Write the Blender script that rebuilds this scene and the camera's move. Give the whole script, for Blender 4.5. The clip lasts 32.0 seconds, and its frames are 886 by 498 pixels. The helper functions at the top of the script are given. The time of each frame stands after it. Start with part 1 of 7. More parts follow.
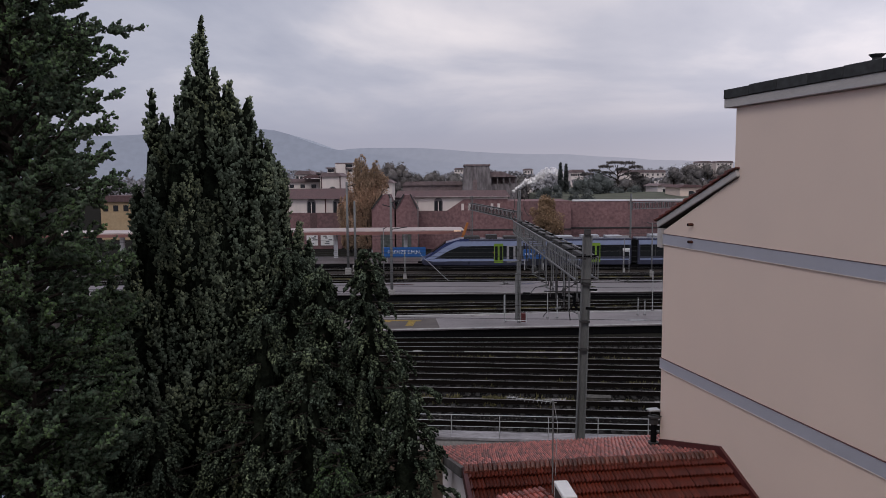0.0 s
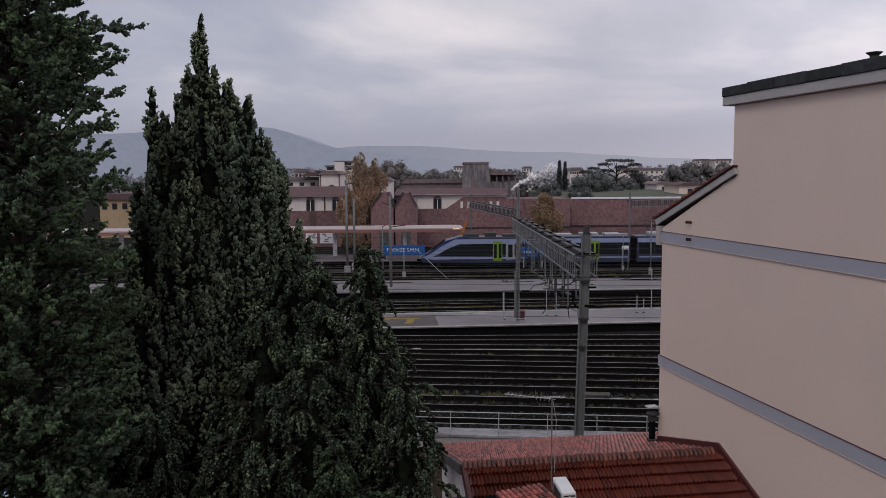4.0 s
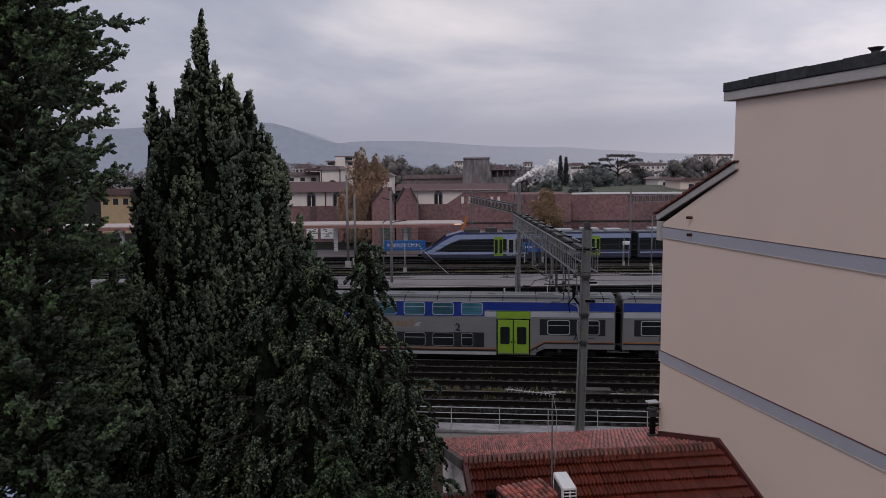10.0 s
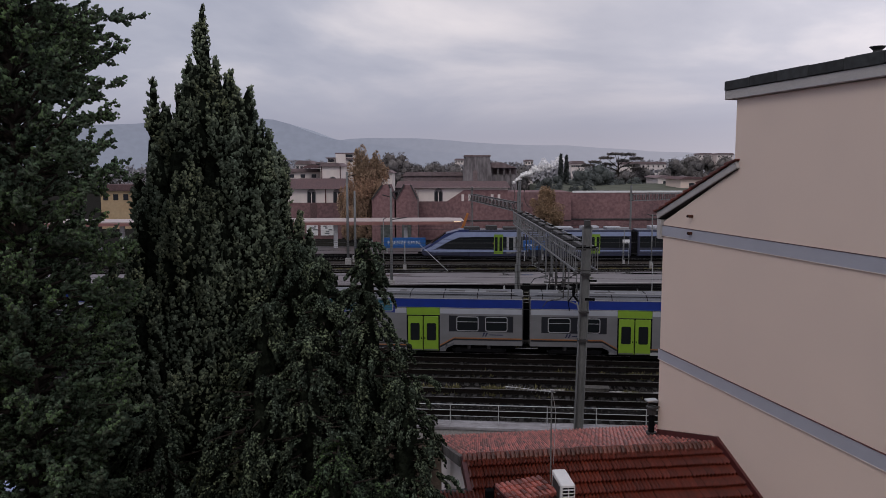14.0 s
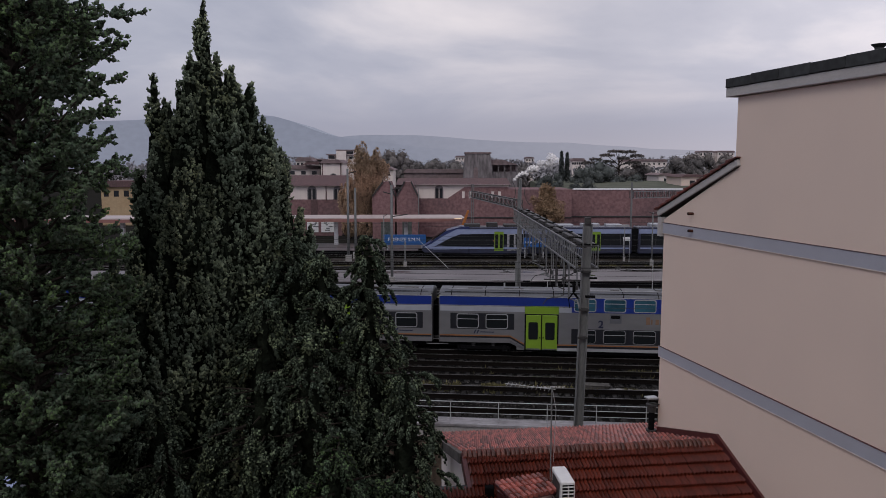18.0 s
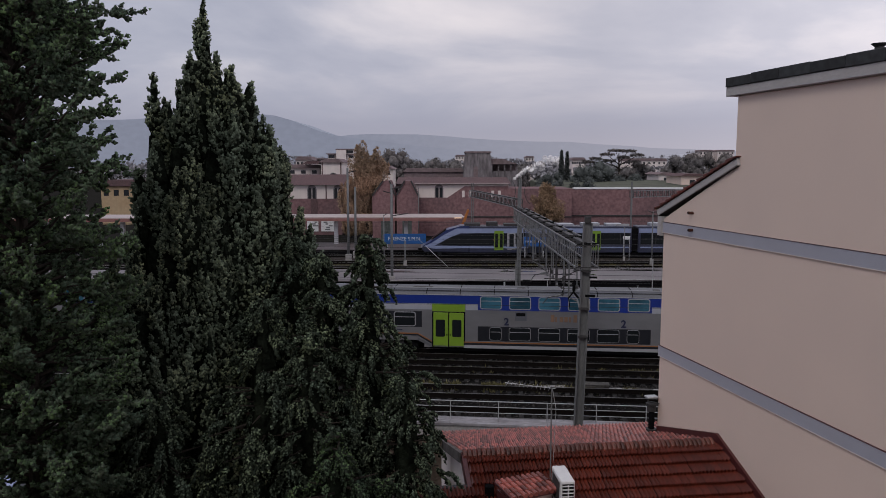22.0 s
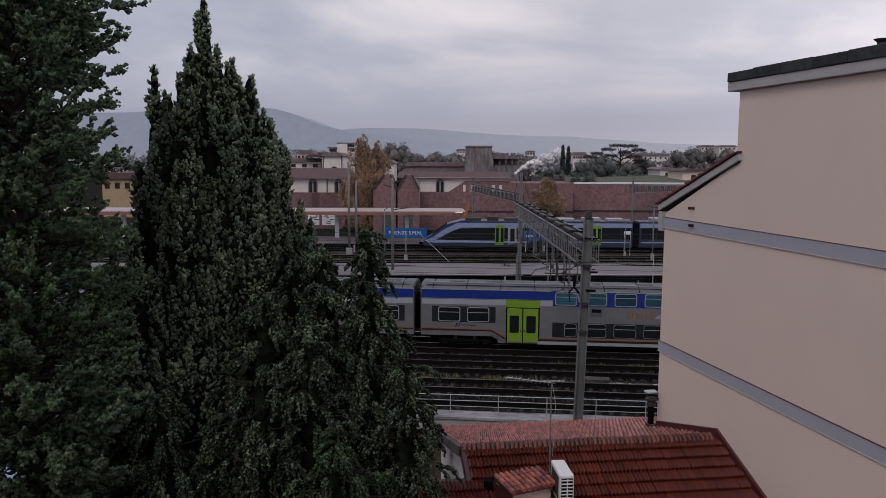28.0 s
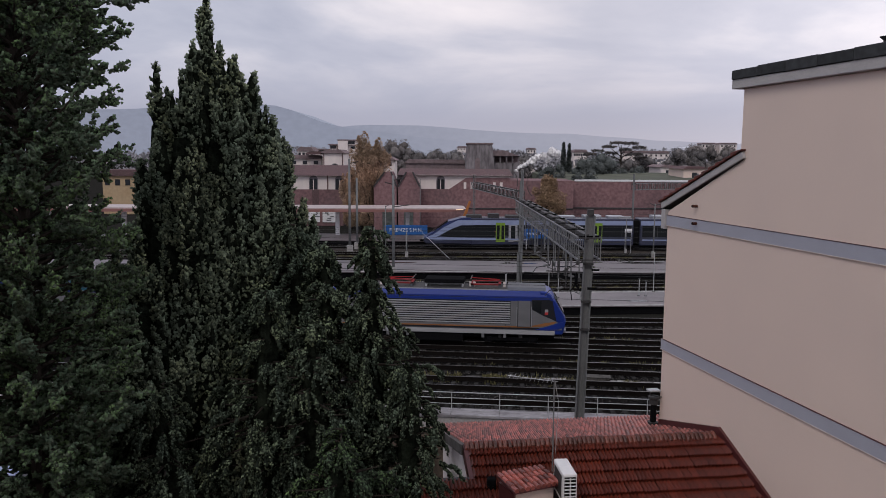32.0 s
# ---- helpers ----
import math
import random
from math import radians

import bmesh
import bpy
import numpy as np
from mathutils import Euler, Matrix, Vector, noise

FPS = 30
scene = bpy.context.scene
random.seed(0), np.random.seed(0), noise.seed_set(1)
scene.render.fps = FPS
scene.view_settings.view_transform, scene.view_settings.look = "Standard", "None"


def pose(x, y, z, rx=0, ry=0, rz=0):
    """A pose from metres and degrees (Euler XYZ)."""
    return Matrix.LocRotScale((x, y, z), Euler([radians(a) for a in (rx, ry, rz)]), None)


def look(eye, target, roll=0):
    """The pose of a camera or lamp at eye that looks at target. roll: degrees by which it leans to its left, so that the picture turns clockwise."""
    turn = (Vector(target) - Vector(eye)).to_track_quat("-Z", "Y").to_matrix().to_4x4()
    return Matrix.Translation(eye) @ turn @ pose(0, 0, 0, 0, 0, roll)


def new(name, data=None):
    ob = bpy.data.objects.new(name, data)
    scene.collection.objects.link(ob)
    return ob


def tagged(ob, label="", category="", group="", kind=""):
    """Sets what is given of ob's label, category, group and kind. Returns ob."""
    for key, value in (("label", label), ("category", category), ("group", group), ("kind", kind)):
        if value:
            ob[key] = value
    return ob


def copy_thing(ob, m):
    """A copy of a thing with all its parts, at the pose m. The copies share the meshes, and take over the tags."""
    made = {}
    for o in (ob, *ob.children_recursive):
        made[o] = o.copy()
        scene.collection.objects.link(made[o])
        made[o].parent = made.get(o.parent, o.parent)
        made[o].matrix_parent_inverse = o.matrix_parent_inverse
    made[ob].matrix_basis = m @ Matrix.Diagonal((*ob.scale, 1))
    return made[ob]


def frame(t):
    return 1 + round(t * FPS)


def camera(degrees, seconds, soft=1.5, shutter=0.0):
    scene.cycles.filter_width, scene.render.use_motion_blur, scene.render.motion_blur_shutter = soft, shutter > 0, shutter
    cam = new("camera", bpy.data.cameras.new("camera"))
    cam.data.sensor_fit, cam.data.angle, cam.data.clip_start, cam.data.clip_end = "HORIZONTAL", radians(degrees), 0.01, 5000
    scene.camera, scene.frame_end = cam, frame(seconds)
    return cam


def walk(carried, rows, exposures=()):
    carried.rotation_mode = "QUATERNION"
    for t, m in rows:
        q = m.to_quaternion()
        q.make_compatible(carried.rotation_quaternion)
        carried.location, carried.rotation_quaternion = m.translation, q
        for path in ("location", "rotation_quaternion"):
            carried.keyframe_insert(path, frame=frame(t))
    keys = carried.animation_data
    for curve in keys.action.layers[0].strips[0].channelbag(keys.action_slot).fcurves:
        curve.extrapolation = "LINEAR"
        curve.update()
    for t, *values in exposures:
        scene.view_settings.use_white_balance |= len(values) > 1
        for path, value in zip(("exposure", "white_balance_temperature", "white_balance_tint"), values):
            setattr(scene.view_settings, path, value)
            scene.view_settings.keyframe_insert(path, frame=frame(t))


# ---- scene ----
def aim(x, y, z, down, left, lean):
    """Camera pose: degrees below the horizon, degrees left of +y, lean of the camera to its left."""
    return pose(x, y, z) @ pose(0, 0, 0, 0, 0, left) @ pose(0, 0, 0, 90 - down) @ pose(0, 0, 0, 0, 0, lean)


cam = camera(61.0, 32.0, soft=0.75)
PATH = [
    (0, aim(0.000, 0.053, 11.711, 5.480, 5.473, -0.413)),
    (1, aim(0.001, 0.031, 11.704, 5.495, 5.464, -0.417)),
    (2, aim(-0.003, -0.001, 11.706, 5.545, 5.423, -0.434)),
    (3, aim(0.004, -0.001, 11.711, 5.607, 5.413, -0.402)),
    (3.5, aim(0.002, -0.006, 11.707, 5.615, 5.405, -0.434)),
    (5.5, aim(0.005, 0.003, 11.711, 5.746, 5.404, -0.438)),
    (6, aim(0.006, 0.001, 11.712, 5.766, 5.409, -0.453)),
    (7, aim(0.007, 0.001, 11.712, 5.816, 5.440, -0.455)),
    (8, aim(0.005, -0.002, 11.706, 5.872, 5.456, -0.408)),
    (9, aim(0.006, -0.007, 11.712, 5.936, 5.466, -0.417)),
    (10, aim(0.007, -0.007, 11.710, 5.996, 5.473, -0.437)),
    (11, aim(0.006, 0.004, 11.708, 6.052, 5.469, -0.305)),
    (12, aim(0.005, -0.001, 11.709, 6.104, 5.474, -0.222)),
    (13, aim(0.003, -0.006, 11.704, 6.151, 5.479, -0.086)),
    (14, aim(0.002, -0.003, 11.699, 6.187, 5.467, -0.103)),
    (14.5, aim(0.007, -0.009, 11.702, 6.203, 5.494, -0.070)),
    (16.5, aim(0.001, 0.005, 11.698, 6.344, 5.501, 0.004)),
    (17, aim(0.000, 0.004, 11.699, 6.357, 5.501, 0.004)),
    (18, aim(-0.000, 0.001, 11.697, 6.410, 5.499, 0.016)),
    (19, aim(-0.001, -0.003, 11.699, 6.476, 5.497, 0.022)),
    (20, aim(-0.001, -0.005, 11.704, 6.553, 5.497, 0.014)),
    (20.5, aim(-0.002, -0.009, 11.708, 6.609, 5.494, 0.039)),
    (21, aim(-0.005, -0.011, 11.699, 6.409, 5.494, 0.027)),
    (21.5, aim(-0.002, 0.003, 11.696, 6.423, 5.495, 0.031)),
    (22, aim(0.000, -0.001, 11.700, 6.473, 5.498, 0.017)),
    (23, aim(0.004, -0.002, 11.697, 6.547, 5.514, 0.063)),
    (24, aim(0.010, -0.008, 11.704, 6.630, 5.547, 0.169)),
    (25, aim(0.007, 0.002, 11.701, 6.695, 5.539, 0.278)),
    (25.5, aim(0.009, -0.002, 11.697, 6.713, 5.540, 0.285)),
    (27.5, aim(0.005, 0.004, 11.698, 6.877, 5.545, 0.264)),
    (28, aim(0.009, 0.006, 11.696, 6.907, 5.559, 0.263)),
    (29, aim(0.001, 0.005, 11.692, 6.960, 5.536, 0.304)),
    (30, aim(0.004, 0.002, 11.697, 7.054, 5.542, 0.315)),
    (31, aim(0.017, 0.003, 11.692, 7.121, 5.617, 0.297)),
    (31.5, aim(-0.002, 0.020, 11.687, 7.121, 5.633, 0.291)),
    (32, aim(-0.054, 0.063, 11.706, 7.125, 5.575, 0.340)),
]
walk(cam, PATH, exposures=[(0.0, 0.34), (7.0, 0.24), (13.0, 0.26), (25.0, 0.28), (30.0, 0.32), (32.0, 0.5)])

# ---- light: overcast sky, veiled low sun ----
world = bpy.data.worlds.new("overcast_sky")
scene.world = world
world.use_nodes = True
wn, wl = world.node_tree.nodes, world.node_tree.links
wn.clear()


def wnode(kind, **settings):
    nd = wn.new(kind)
    for key, value in settings.items():
        nd.inputs[key].default_value = value
    return nd


def wmath(op, a, b=None):
    nd = wn.new("ShaderNodeMath")
    nd.operation = op
    for k, v in enumerate((a, b)):
        if v is None:
            continue
        if isinstance(v, (int, float)):
            nd.inputs[k].default_value = v
        else:
            wl.new(v, nd.inputs[k])
    return nd.outputs[0]


def wramp(fac, stops):
    nd = wn.new("ShaderNodeValToRGB")
    el = nd.color_ramp.elements
    while len(el) < len(stops):
        el.new(0.5)
    for e, (p, col) in zip(el, stops):
        e.position, e.color = p, (*col, 1)
    wl.new(fac, nd.inputs[0])
    return nd.outputs[0]


sky = wn.new("ShaderNodeTexSky")
sky.sky_type, sky.sun_disc = "NISHITA", False
sky.sun_elevation, sky.sun_rotation = radians(47), radians(204)
coord = wn.new("ShaderNodeTexCoord")
sep = wn.new("ShaderNodeSeparateXYZ")
wl.new(coord.outputs["Generated"], sep.inputs[0])
up = wmath("ADD", wmath("MAXIMUM", sep.outputs[2], 0.0), 0.20)
comb = wn.new("ShaderNodeCombineXYZ")
wl.new(wmath("DIVIDE", sep.outputs[0], up), comb.inputs[0])
wl.new(wmath("DIVIDE", sep.outputs[1], up), comb.inputs[1])
cloud = wnode("ShaderNodeTexNoise", Scale=0.8, Detail=7.0, Roughness=0.52, Distortion=0.35)
wl.new(comb.outputs[0], cloud.inputs["Vector"])


def thin_spot(x, y, z, wide, most):
    """Where the cloud cover thins: strongest towards one way, broken up by the clouds."""
    ln = math.sqrt(x * x + y * y + z * z)
    dot = wn.new("ShaderNodeVectorMath")
    dot.operation = "DOT_PRODUCT"
    wl.new(coord.outputs["Generated"], dot.inputs[0])
    dot.inputs[1].default_value = (x / ln, y / ln, z / ln)
    away = wmath("DIVIDE", wmath("SUBTRACT", 1.0, dot.outputs["Value"]), wide)
    return wmath("MULTIPLY", wmath("POWER", 2.718, wmath("MULTIPLY", away, -1.0)), most)


thin = wmath("ADD", wmath("ADD", thin_spot(-0.035, 1.0, 0.155, 0.006, 0.10), thin_spot(-0.16, 1.0, 0.16, 0.005, 0.06)), thin_spot(0.30, 1.0, 0.22, 0.02, 0.09))
cover = wmath("ADD", cloud.outputs[0], thin)
veil = wramp(cover, [(0.36, (0.29, 0.305, 0.385)), (0.52, (0.43, 0.43, 0.495)), (0.70, (0.76, 0.70, 0.705))])
low = wramp(sep.outputs[2], [(0.0, (0.36, 0.345, 0.40)), (0.055, (0.31, 0.31, 0.38)), (0.11, (0.37, 0.37, 0.44)), (0.17, (0.50, 0.49, 0.54)), (0.30, (0.50, 0.51, 0.57))])
mixc = wn.new("ShaderNodeMix")
mixc.data_type = "RGBA"
wl.new(wramp(sep.outputs[2], [(0.04, (0, 0, 0)), (0.15, (0.8, 0.8, 0.8))]), mixc.inputs[0])
wl.new(low, mixc.inputs[6])
wl.new(veil, mixc.inputs[7])
glow = wn.new("ShaderNodeMix")
glow.data_type, glow.blend_type = "RGBA", "MULTIPLY"
glow.inputs[0].default_value = 1.0
wl.new(mixc.outputs[2], glow.inputs[6])
wl.new(wramp(wmath("ADD", wmath("MULTIPLY", sep.outputs[0], 0.5), 0.5), [(0.3, (0.88, 0.9, 0.94)), (0.55, (1.0, 0.99, 1.0)), (0.85, (1.62, 1.57, 1.53))]), glow.inputs[7])
bg_cloud = wn.new("ShaderNodeBackground")
wl.new(glow.outputs[2], bg_cloud.inputs[0])
bg_cloud.inputs[1].default_value = 1.0
bg_sky = wn.new("ShaderNodeBackground")
wl.new(sky.outputs[0], bg_sky.inputs[0])
bg_sky.inputs[1].default_value = 0.05
both = wn.new("ShaderNodeMixShader")
both.inputs[0].default_value = 0.96
wl.new(bg_sky.outputs[0], both.inputs[1])
wl.new(bg_cloud.outputs[0], both.inputs[2])
wout = wn.new("ShaderNodeOutputWorld")
wl.new(both.outputs[0], wout.inputs[0])

sun = new("sun", bpy.data.lights.new("sun", "SUN"))
sun.data.energy, sun.data.angle, sun.data.color = 0.7, radians(20), (1.0, 0.94, 0.86)
sun.matrix_world = look((-22, -50, 60), (0, 0, 0))


# ---- materials ----
def mat(name, col, rough=0.8, metal=0.0, grain=(8.0, 0.12), stain=None, bump=None, rnd=0.0, island=0.0, stretch=(1, 1, 1), spec=None):
    """Base colour with grain and stains at real-world size, relief, and a spread from piece to piece."""
    m = bpy.data.materials.new(name)
    m.use_nodes = True
    nt = m.node_tree
    nd, ln = nt.nodes, nt.links
    bsdf = nd["Principled BSDF"]
    bsdf.inputs["Roughness"].default_value = rough
    bsdf.inputs["Metallic"].default_value = metal
    bsdf.inputs["Specular IOR Level"].default_value = (0.5 if rough < 0.6 else 0.12) if spec is None else spec
    tc = nd.new("ShaderNodeTexCoord")
    mp = nd.new("ShaderNodeMapping")
    mp.inputs["Scale"].default_value = stretch
    ln.new(tc.outputs["Object"], mp.inputs["Vector"])

    def tex(scale, detail=4.0):
        n = nd.new("ShaderNodeTexNoise")
        n.inputs["Scale"].default_value = scale
        n.inputs["Detail"].default_value = detail
        ln.new(mp.outputs[0], n.inputs["Vector"])
        return n.outputs[0]

    def span(fac, lo, hi):
        n = nd.new("ShaderNodeMapRange")
        n.inputs[1].default_value, n.inputs[2].default_value = 0.3, 0.7
        n.inputs[3].default_value, n.inputs[4].default_value = lo, hi
        ln.new(fac, n.inputs[0])
        return n.outputs[0]

    def scaled(colour, fac):
        n = nd.new("ShaderNodeVectorMath")
        n.operation = "SCALE"
        ln.new(colour, n.inputs[0])
        ln.new(fac, n.inputs[3])
        return n.outputs[0]

    rgb = nd.new("ShaderNodeRGB")
    rgb.outputs[0].default_value = (*col, 1)
    out = rgb.outputs[0]
    if stain:
        n = nd.new("ShaderNodeMix")
        n.data_type = "RGBA"
        ln.new(span(tex(stain[0], 6.0), -0.35 * stain[1], stain[1] * 1.1), n.inputs[0])
        ln.new(out, n.inputs[6])
        n.inputs[7].default_value = (*stain[2], 1)
        out = n.outputs[2]
    if grain:
        out = scaled(out, span(tex(grain[0]), 1 - grain[1], 1 + grain[1]))
    if rnd:
        oi = nd.new("ShaderNodeObjectInfo")
        n = nd.new("ShaderNodeMapRange")
        n.inputs[3].default_value, n.inputs[4].default_value = 1 - rnd, 1 + rnd
        ln.new(oi.outputs["Random"], n.inputs[0])
        out = scaled(out, n.outputs[0])
    if island:
        ge = nd.new("ShaderNodeNewGeometry")
        n = nd.new("ShaderNodeMapRange")
        n.inputs[3].default_value, n.inputs[4].default_value = 1 - island, 1 + island
        ln.new(ge.outputs["Random Per Island"], n.inputs[0])
        out = scaled(out, n.outputs[0])
    ln.new(out, bsdf.inputs["Base Color"])
    if bump:
        b = nd.new("ShaderNodeBump")
        b.inputs["Strength"].default_value = bump[1]
        b.inputs["Distance"].default_value = bump[2] if len(bump) > 2 else 0.02
        ln.new(tex(bump[0], 6.0), b.inputs["Height"])
        ln.new(b.outputs[0], bsdf.inputs["Normal"])
    return m


def glowing(name, col, strength):
    m = bpy.data.materials.new(name)
    m.use_nodes = True
    b = m.node_tree.nodes["Principled BSDF"]
    b.inputs["Base Color"].default_value = (*col, 1)
    b.inputs["Emission Color"].default_value = (*col, 1)
    b.inputs["Emission Strength"].default_value = strength
    return m


RENDER = mat("cream_render", (0.70, 0.565, 0.50), 0.9, grain=(60, 0.05), stain=(0.5, 0.3, (0.61, 0.50, 0.455)), bump=(120, 0.15, 0.004))
RENDER_GREY = mat("grey_band_paint", (0.37, 0.375, 0.44), 0.85, grain=(40, 0.07), stain=(1.5, 0.25, (0.30, 0.30, 0.34)))
COPING = mat("grey_cornice_paint", (0.42, 0.40, 0.40), 0.8, grain=(12, 0.06), stain=(2.0, 0.3, (0.30, 0.29, 0.29)), stretch=(1, 1, 3))
SLATE = mat("dark_bitumen_sheet", (0.045, 0.047, 0.05), 0.75, grain=(6, 0.25), bump=(14, 0.3), rnd=0.2)
MAROON = mat("maroon_flashing", (0.075, 0.017, 0.018), 0.45, grain=(10, 0.15), stain=(2.5, 0.4, (0.07, 0.02, 0.02)))
TILE = mat("red_clay_tile", (0.118, 0.018, 0.008), 0.40, grain=(14, 0.4), stain=(3.0, 0.6, (0.07, 0.02, 0.014)), bump=(60, 0.25, 0.006), rnd=0.28)
TILE_OLD = mat("weathered_clay_tile", (0.29, 0.076, 0.058), 0.36, spec=0.5, grain=(20, 0.25), stain=(1.1, 0.6, (0.13, 0.04, 0.032)), bump=(50, 0.25, 0.006), island=0.7)
TILE_MOSS = mat("lichen_ridge_tile", (0.09, 0.028, 0.02), 0.8, grain=(14, 0.3), stain=(5, 0.7, (0.04, 0.035, 0.027)), bump=(40, 0.4, 0.008), rnd=0.3)
STAINED_VERGE = mat("stained_cement_verge", (0.12, 0.11, 0.105), 0.85, grain=(9, 0.2), stain=(2.0, 0.6, (0.05, 0.042, 0.038)))
RIDGE = mat("ridge_clay_tile", (0.15, 0.034, 0.022), 0.5, grain=(16, 0.35), stain=(5, 0.7, (0.05, 0.04, 0.032)), bump=(40, 0.4, 0.008), rnd=0.5)
CONCRETE = mat("weathered_concrete", (0.33, 0.32, 0.32), 0.85, grain=(9, 0.15), stain=(1.2, 0.5, (0.20, 0.19, 0.18)), bump=(30, 0.2))
PALE_CONCRETE = mat("pale_coping_concrete", (0.32, 0.31, 0.33), 0.8, grain=(8, 0.2), stain=(1.6, 0.7, (0.11, 0.10, 0.105)), stretch=(0.4, 1, 1))
ASPHALT = mat("wet_platform_asphalt", (0.14, 0.12, 0.128), 0.46, grain=(9, 0.2), stain=(0.5, 0.75, (0.062, 0.053, 0.057)), bump=(60, 0.1), stretch=(0.5, 1, 1))
ASPHALT_DARK = mat("dark_asphalt_patch", (0.075, 0.064, 0.063), 0.65, grain=(25, 0.12), stain=(0.7, 0.3, (0.16, 0.14, 0.13)))
YELLOW_MARK = mat("worn_yellow_paint", (0.26, 0.175, 0.03), 0.7, grain=(7, 0.35), stain=(3.0, 0.6, (0.17, 0.14, 0.09)))
GROUND = mat("dark_yard_ground", (0.022, 0.021, 0.020), 0.95, grain=(5, 0.3), stain=(0.15, 0.6, (0.02, 0.02, 0.016)), bump=(12, 0.5, 0.05), spec=0.0)
BALLAST = mat("oily_ballast", (0.0165, 0.0157, 0.0152), 0.95, grain=(9, 0.7), stain=(0.5, 0.7, (0.007, 0.007, 0.007)), bump=(16, 1.0, 0.05), spec=0.0)
BALLAST_DRY = mat("dusty_rust_ballast", (0.060, 0.053, 0.050), 0.95, grain=(5, 0.5), stain=(0.35, 0.7, (0.026, 0.025, 0.021)), bump=(16, 1.0, 0.05), spec=0.0)
STONES = mat("ballast_stones", (0.045, 0.042, 0.041), 0.9, grain=(10, 0.2), island=0.8, spec=0.0)
SLEEPER = mat("concrete_sleeper", (0.034, 0.033, 0.033), 0.85, grain=(9, 0.3), stain=(3, 0.7, (0.015, 0.014, 0.013)), rnd=0.4, spec=0.0)
RAIL = mat("rusty_rail_side", (0.010, 0.0085, 0.008), 0.9, 0.0, spec=0.0, grain=(10, 0.2))
RAIL_TOP = mat("polished_rail_head", (0.24, 0.23, 0.225), 0.34, 0.9, grain=(4, 0.4), stretch=(0.2, 1, 1))
GALV = mat("galvanised_steel", (0.44, 0.45, 0.47), 0.5, 0.5, grain=(14, 0.12), stain=(2.0, 0.3, (0.30, 0.30, 0.31)))
MAST = mat("weathered_mast_steel", (0.185, 0.19, 0.195), 0.65, 0.3, grain=(10, 0.15), stain=(0.9, 0.6, (0.105, 0.105, 0.108)), stretch=(3, 3, 0.5))
GIRDER = mat("pale_girder_steel", (0.20, 0.205, 0.215), 0.6, 0.3, grain=(10, 0.2), stain=(1.5, 0.6, (0.14, 0.14, 0.145)))
DARK_STEEL = mat("dark_lattice_steel", (0.062, 0.06, 0.062), 0.6, 0.4, grain=(8, 0.2))
BLACK = mat("black_rubber_grime_shade", (0.007, 0.007, 0.008), 0.9, grain=(10, 0.3), spec=0.02)
WIRE = mat("tarnished_copper_wire", (0.05, 0.05, 0.052), 0.6, 0.5, grain=None)
BRICK = mat("red_brick_wall", (0.212, 0.124, 0.130), 0.9, grain=(2.2, 0.25), stain=(0.14, 0.75, (0.130, 0.087, 0.094)), bump=(9, 0.3))
PALE_RENDER = mat("pale_hall_render", (0.70, 0.63, 0.61), 0.9, grain=(2, 0.05), stain=(0.25, 0.4, (0.52, 0.46, 0.44)), stretch=(1, 1, 0.4))
ROOF_FAR = mat("old_red_roof_tiles", (0.120, 0.076, 0.079), 0.85, grain=(3, 0.25), stain=(0.3, 0.5, (0.09, 0.064, 0.069)), stretch=(3, 0.5, 1))
# copy of ROOF_FAR with haze painted in, paler and greyer
ROOF_HAZE = mat("haze_paled_roof_tiles", (0.19, 0.145, 0.15), 0.9, grain=(1, 0.2), stain=(0.2, 0.5, (0.14, 0.115, 0.125)))
FORT = mat("weathered_fort_stone", (0.20, 0.182, 0.192), 0.95, grain=(0.9, 0.35), stain=(0.35, 0.9, (0.13, 0.115, 0.122)), stretch=(1.6, 1.6, 0.5))
WINDOW_DARK = mat("dark_window_glass", (0.02, 0.022, 0.027), 0.15, grain=None)
BLUE_SIGN = mat("blue_enamel_sign", (0.012, 0.09, 0.30), 0.4, grain=(2, 0.1))
WHITE = mat("white_paint", (0.72, 0.72, 0.74), 0.5, grain=(8, 0.06), stain=(2, 0.25, (0.5, 0.5, 0.5)))
CANOPY = mat("painted_canopy_fascia", (0.26, 0.13, 0.12), 0.6, grain=(3, 0.1), stain=(0.5, 0.4, (0.16, 0.085, 0.08)), stretch=(0.3, 1, 1))
CANOPY_TOP = mat("canopy_sheet_roof", (0.42, 0.35, 0.34), 0.45, grain=(2, 0.12))
ORANGE = mat("orange_machine_paint", (0.34, 0.13, 0.045), 0.6, grain=(5, 0.1))
GRASS = mat("rough_verge_grass", (0.115, 0.105, 0.052), 0.95, grain=(6, 0.3), island=0.4)
BARK = mat("grey_brown_bark", (0.035, 0.029, 0.025), 0.95, grain=(10, 0.3), bump=(14, 0.8, 0.03), stretch=(3, 3, 0.6))
CYPRESS = mat("cypress_foliage", (0.116, 0.148, 0.108), 0.75, grain=(9, 0.45), stain=(0.9, 0.6, (0.250, 0.272, 0.145)), island=0.25, spec=0.1)
JUNIPER = mat("juniper_foliage", (0.082, 0.110, 0.082), 0.75, grain=(7, 0.5), stain=(1.3, 0.6, (0.205, 0.245, 0.135)), island=0.25, spec=0.1)
# inner foliage: the shade between tufts is painted in as darker greens
CYPRESS_SHADE = mat("shaded_cypress_sprays", (0.072, 0.090, 0.066), 0.9, grain=(9, 0.6), bump=(13, 1.0, 0.12), spec=0.0)
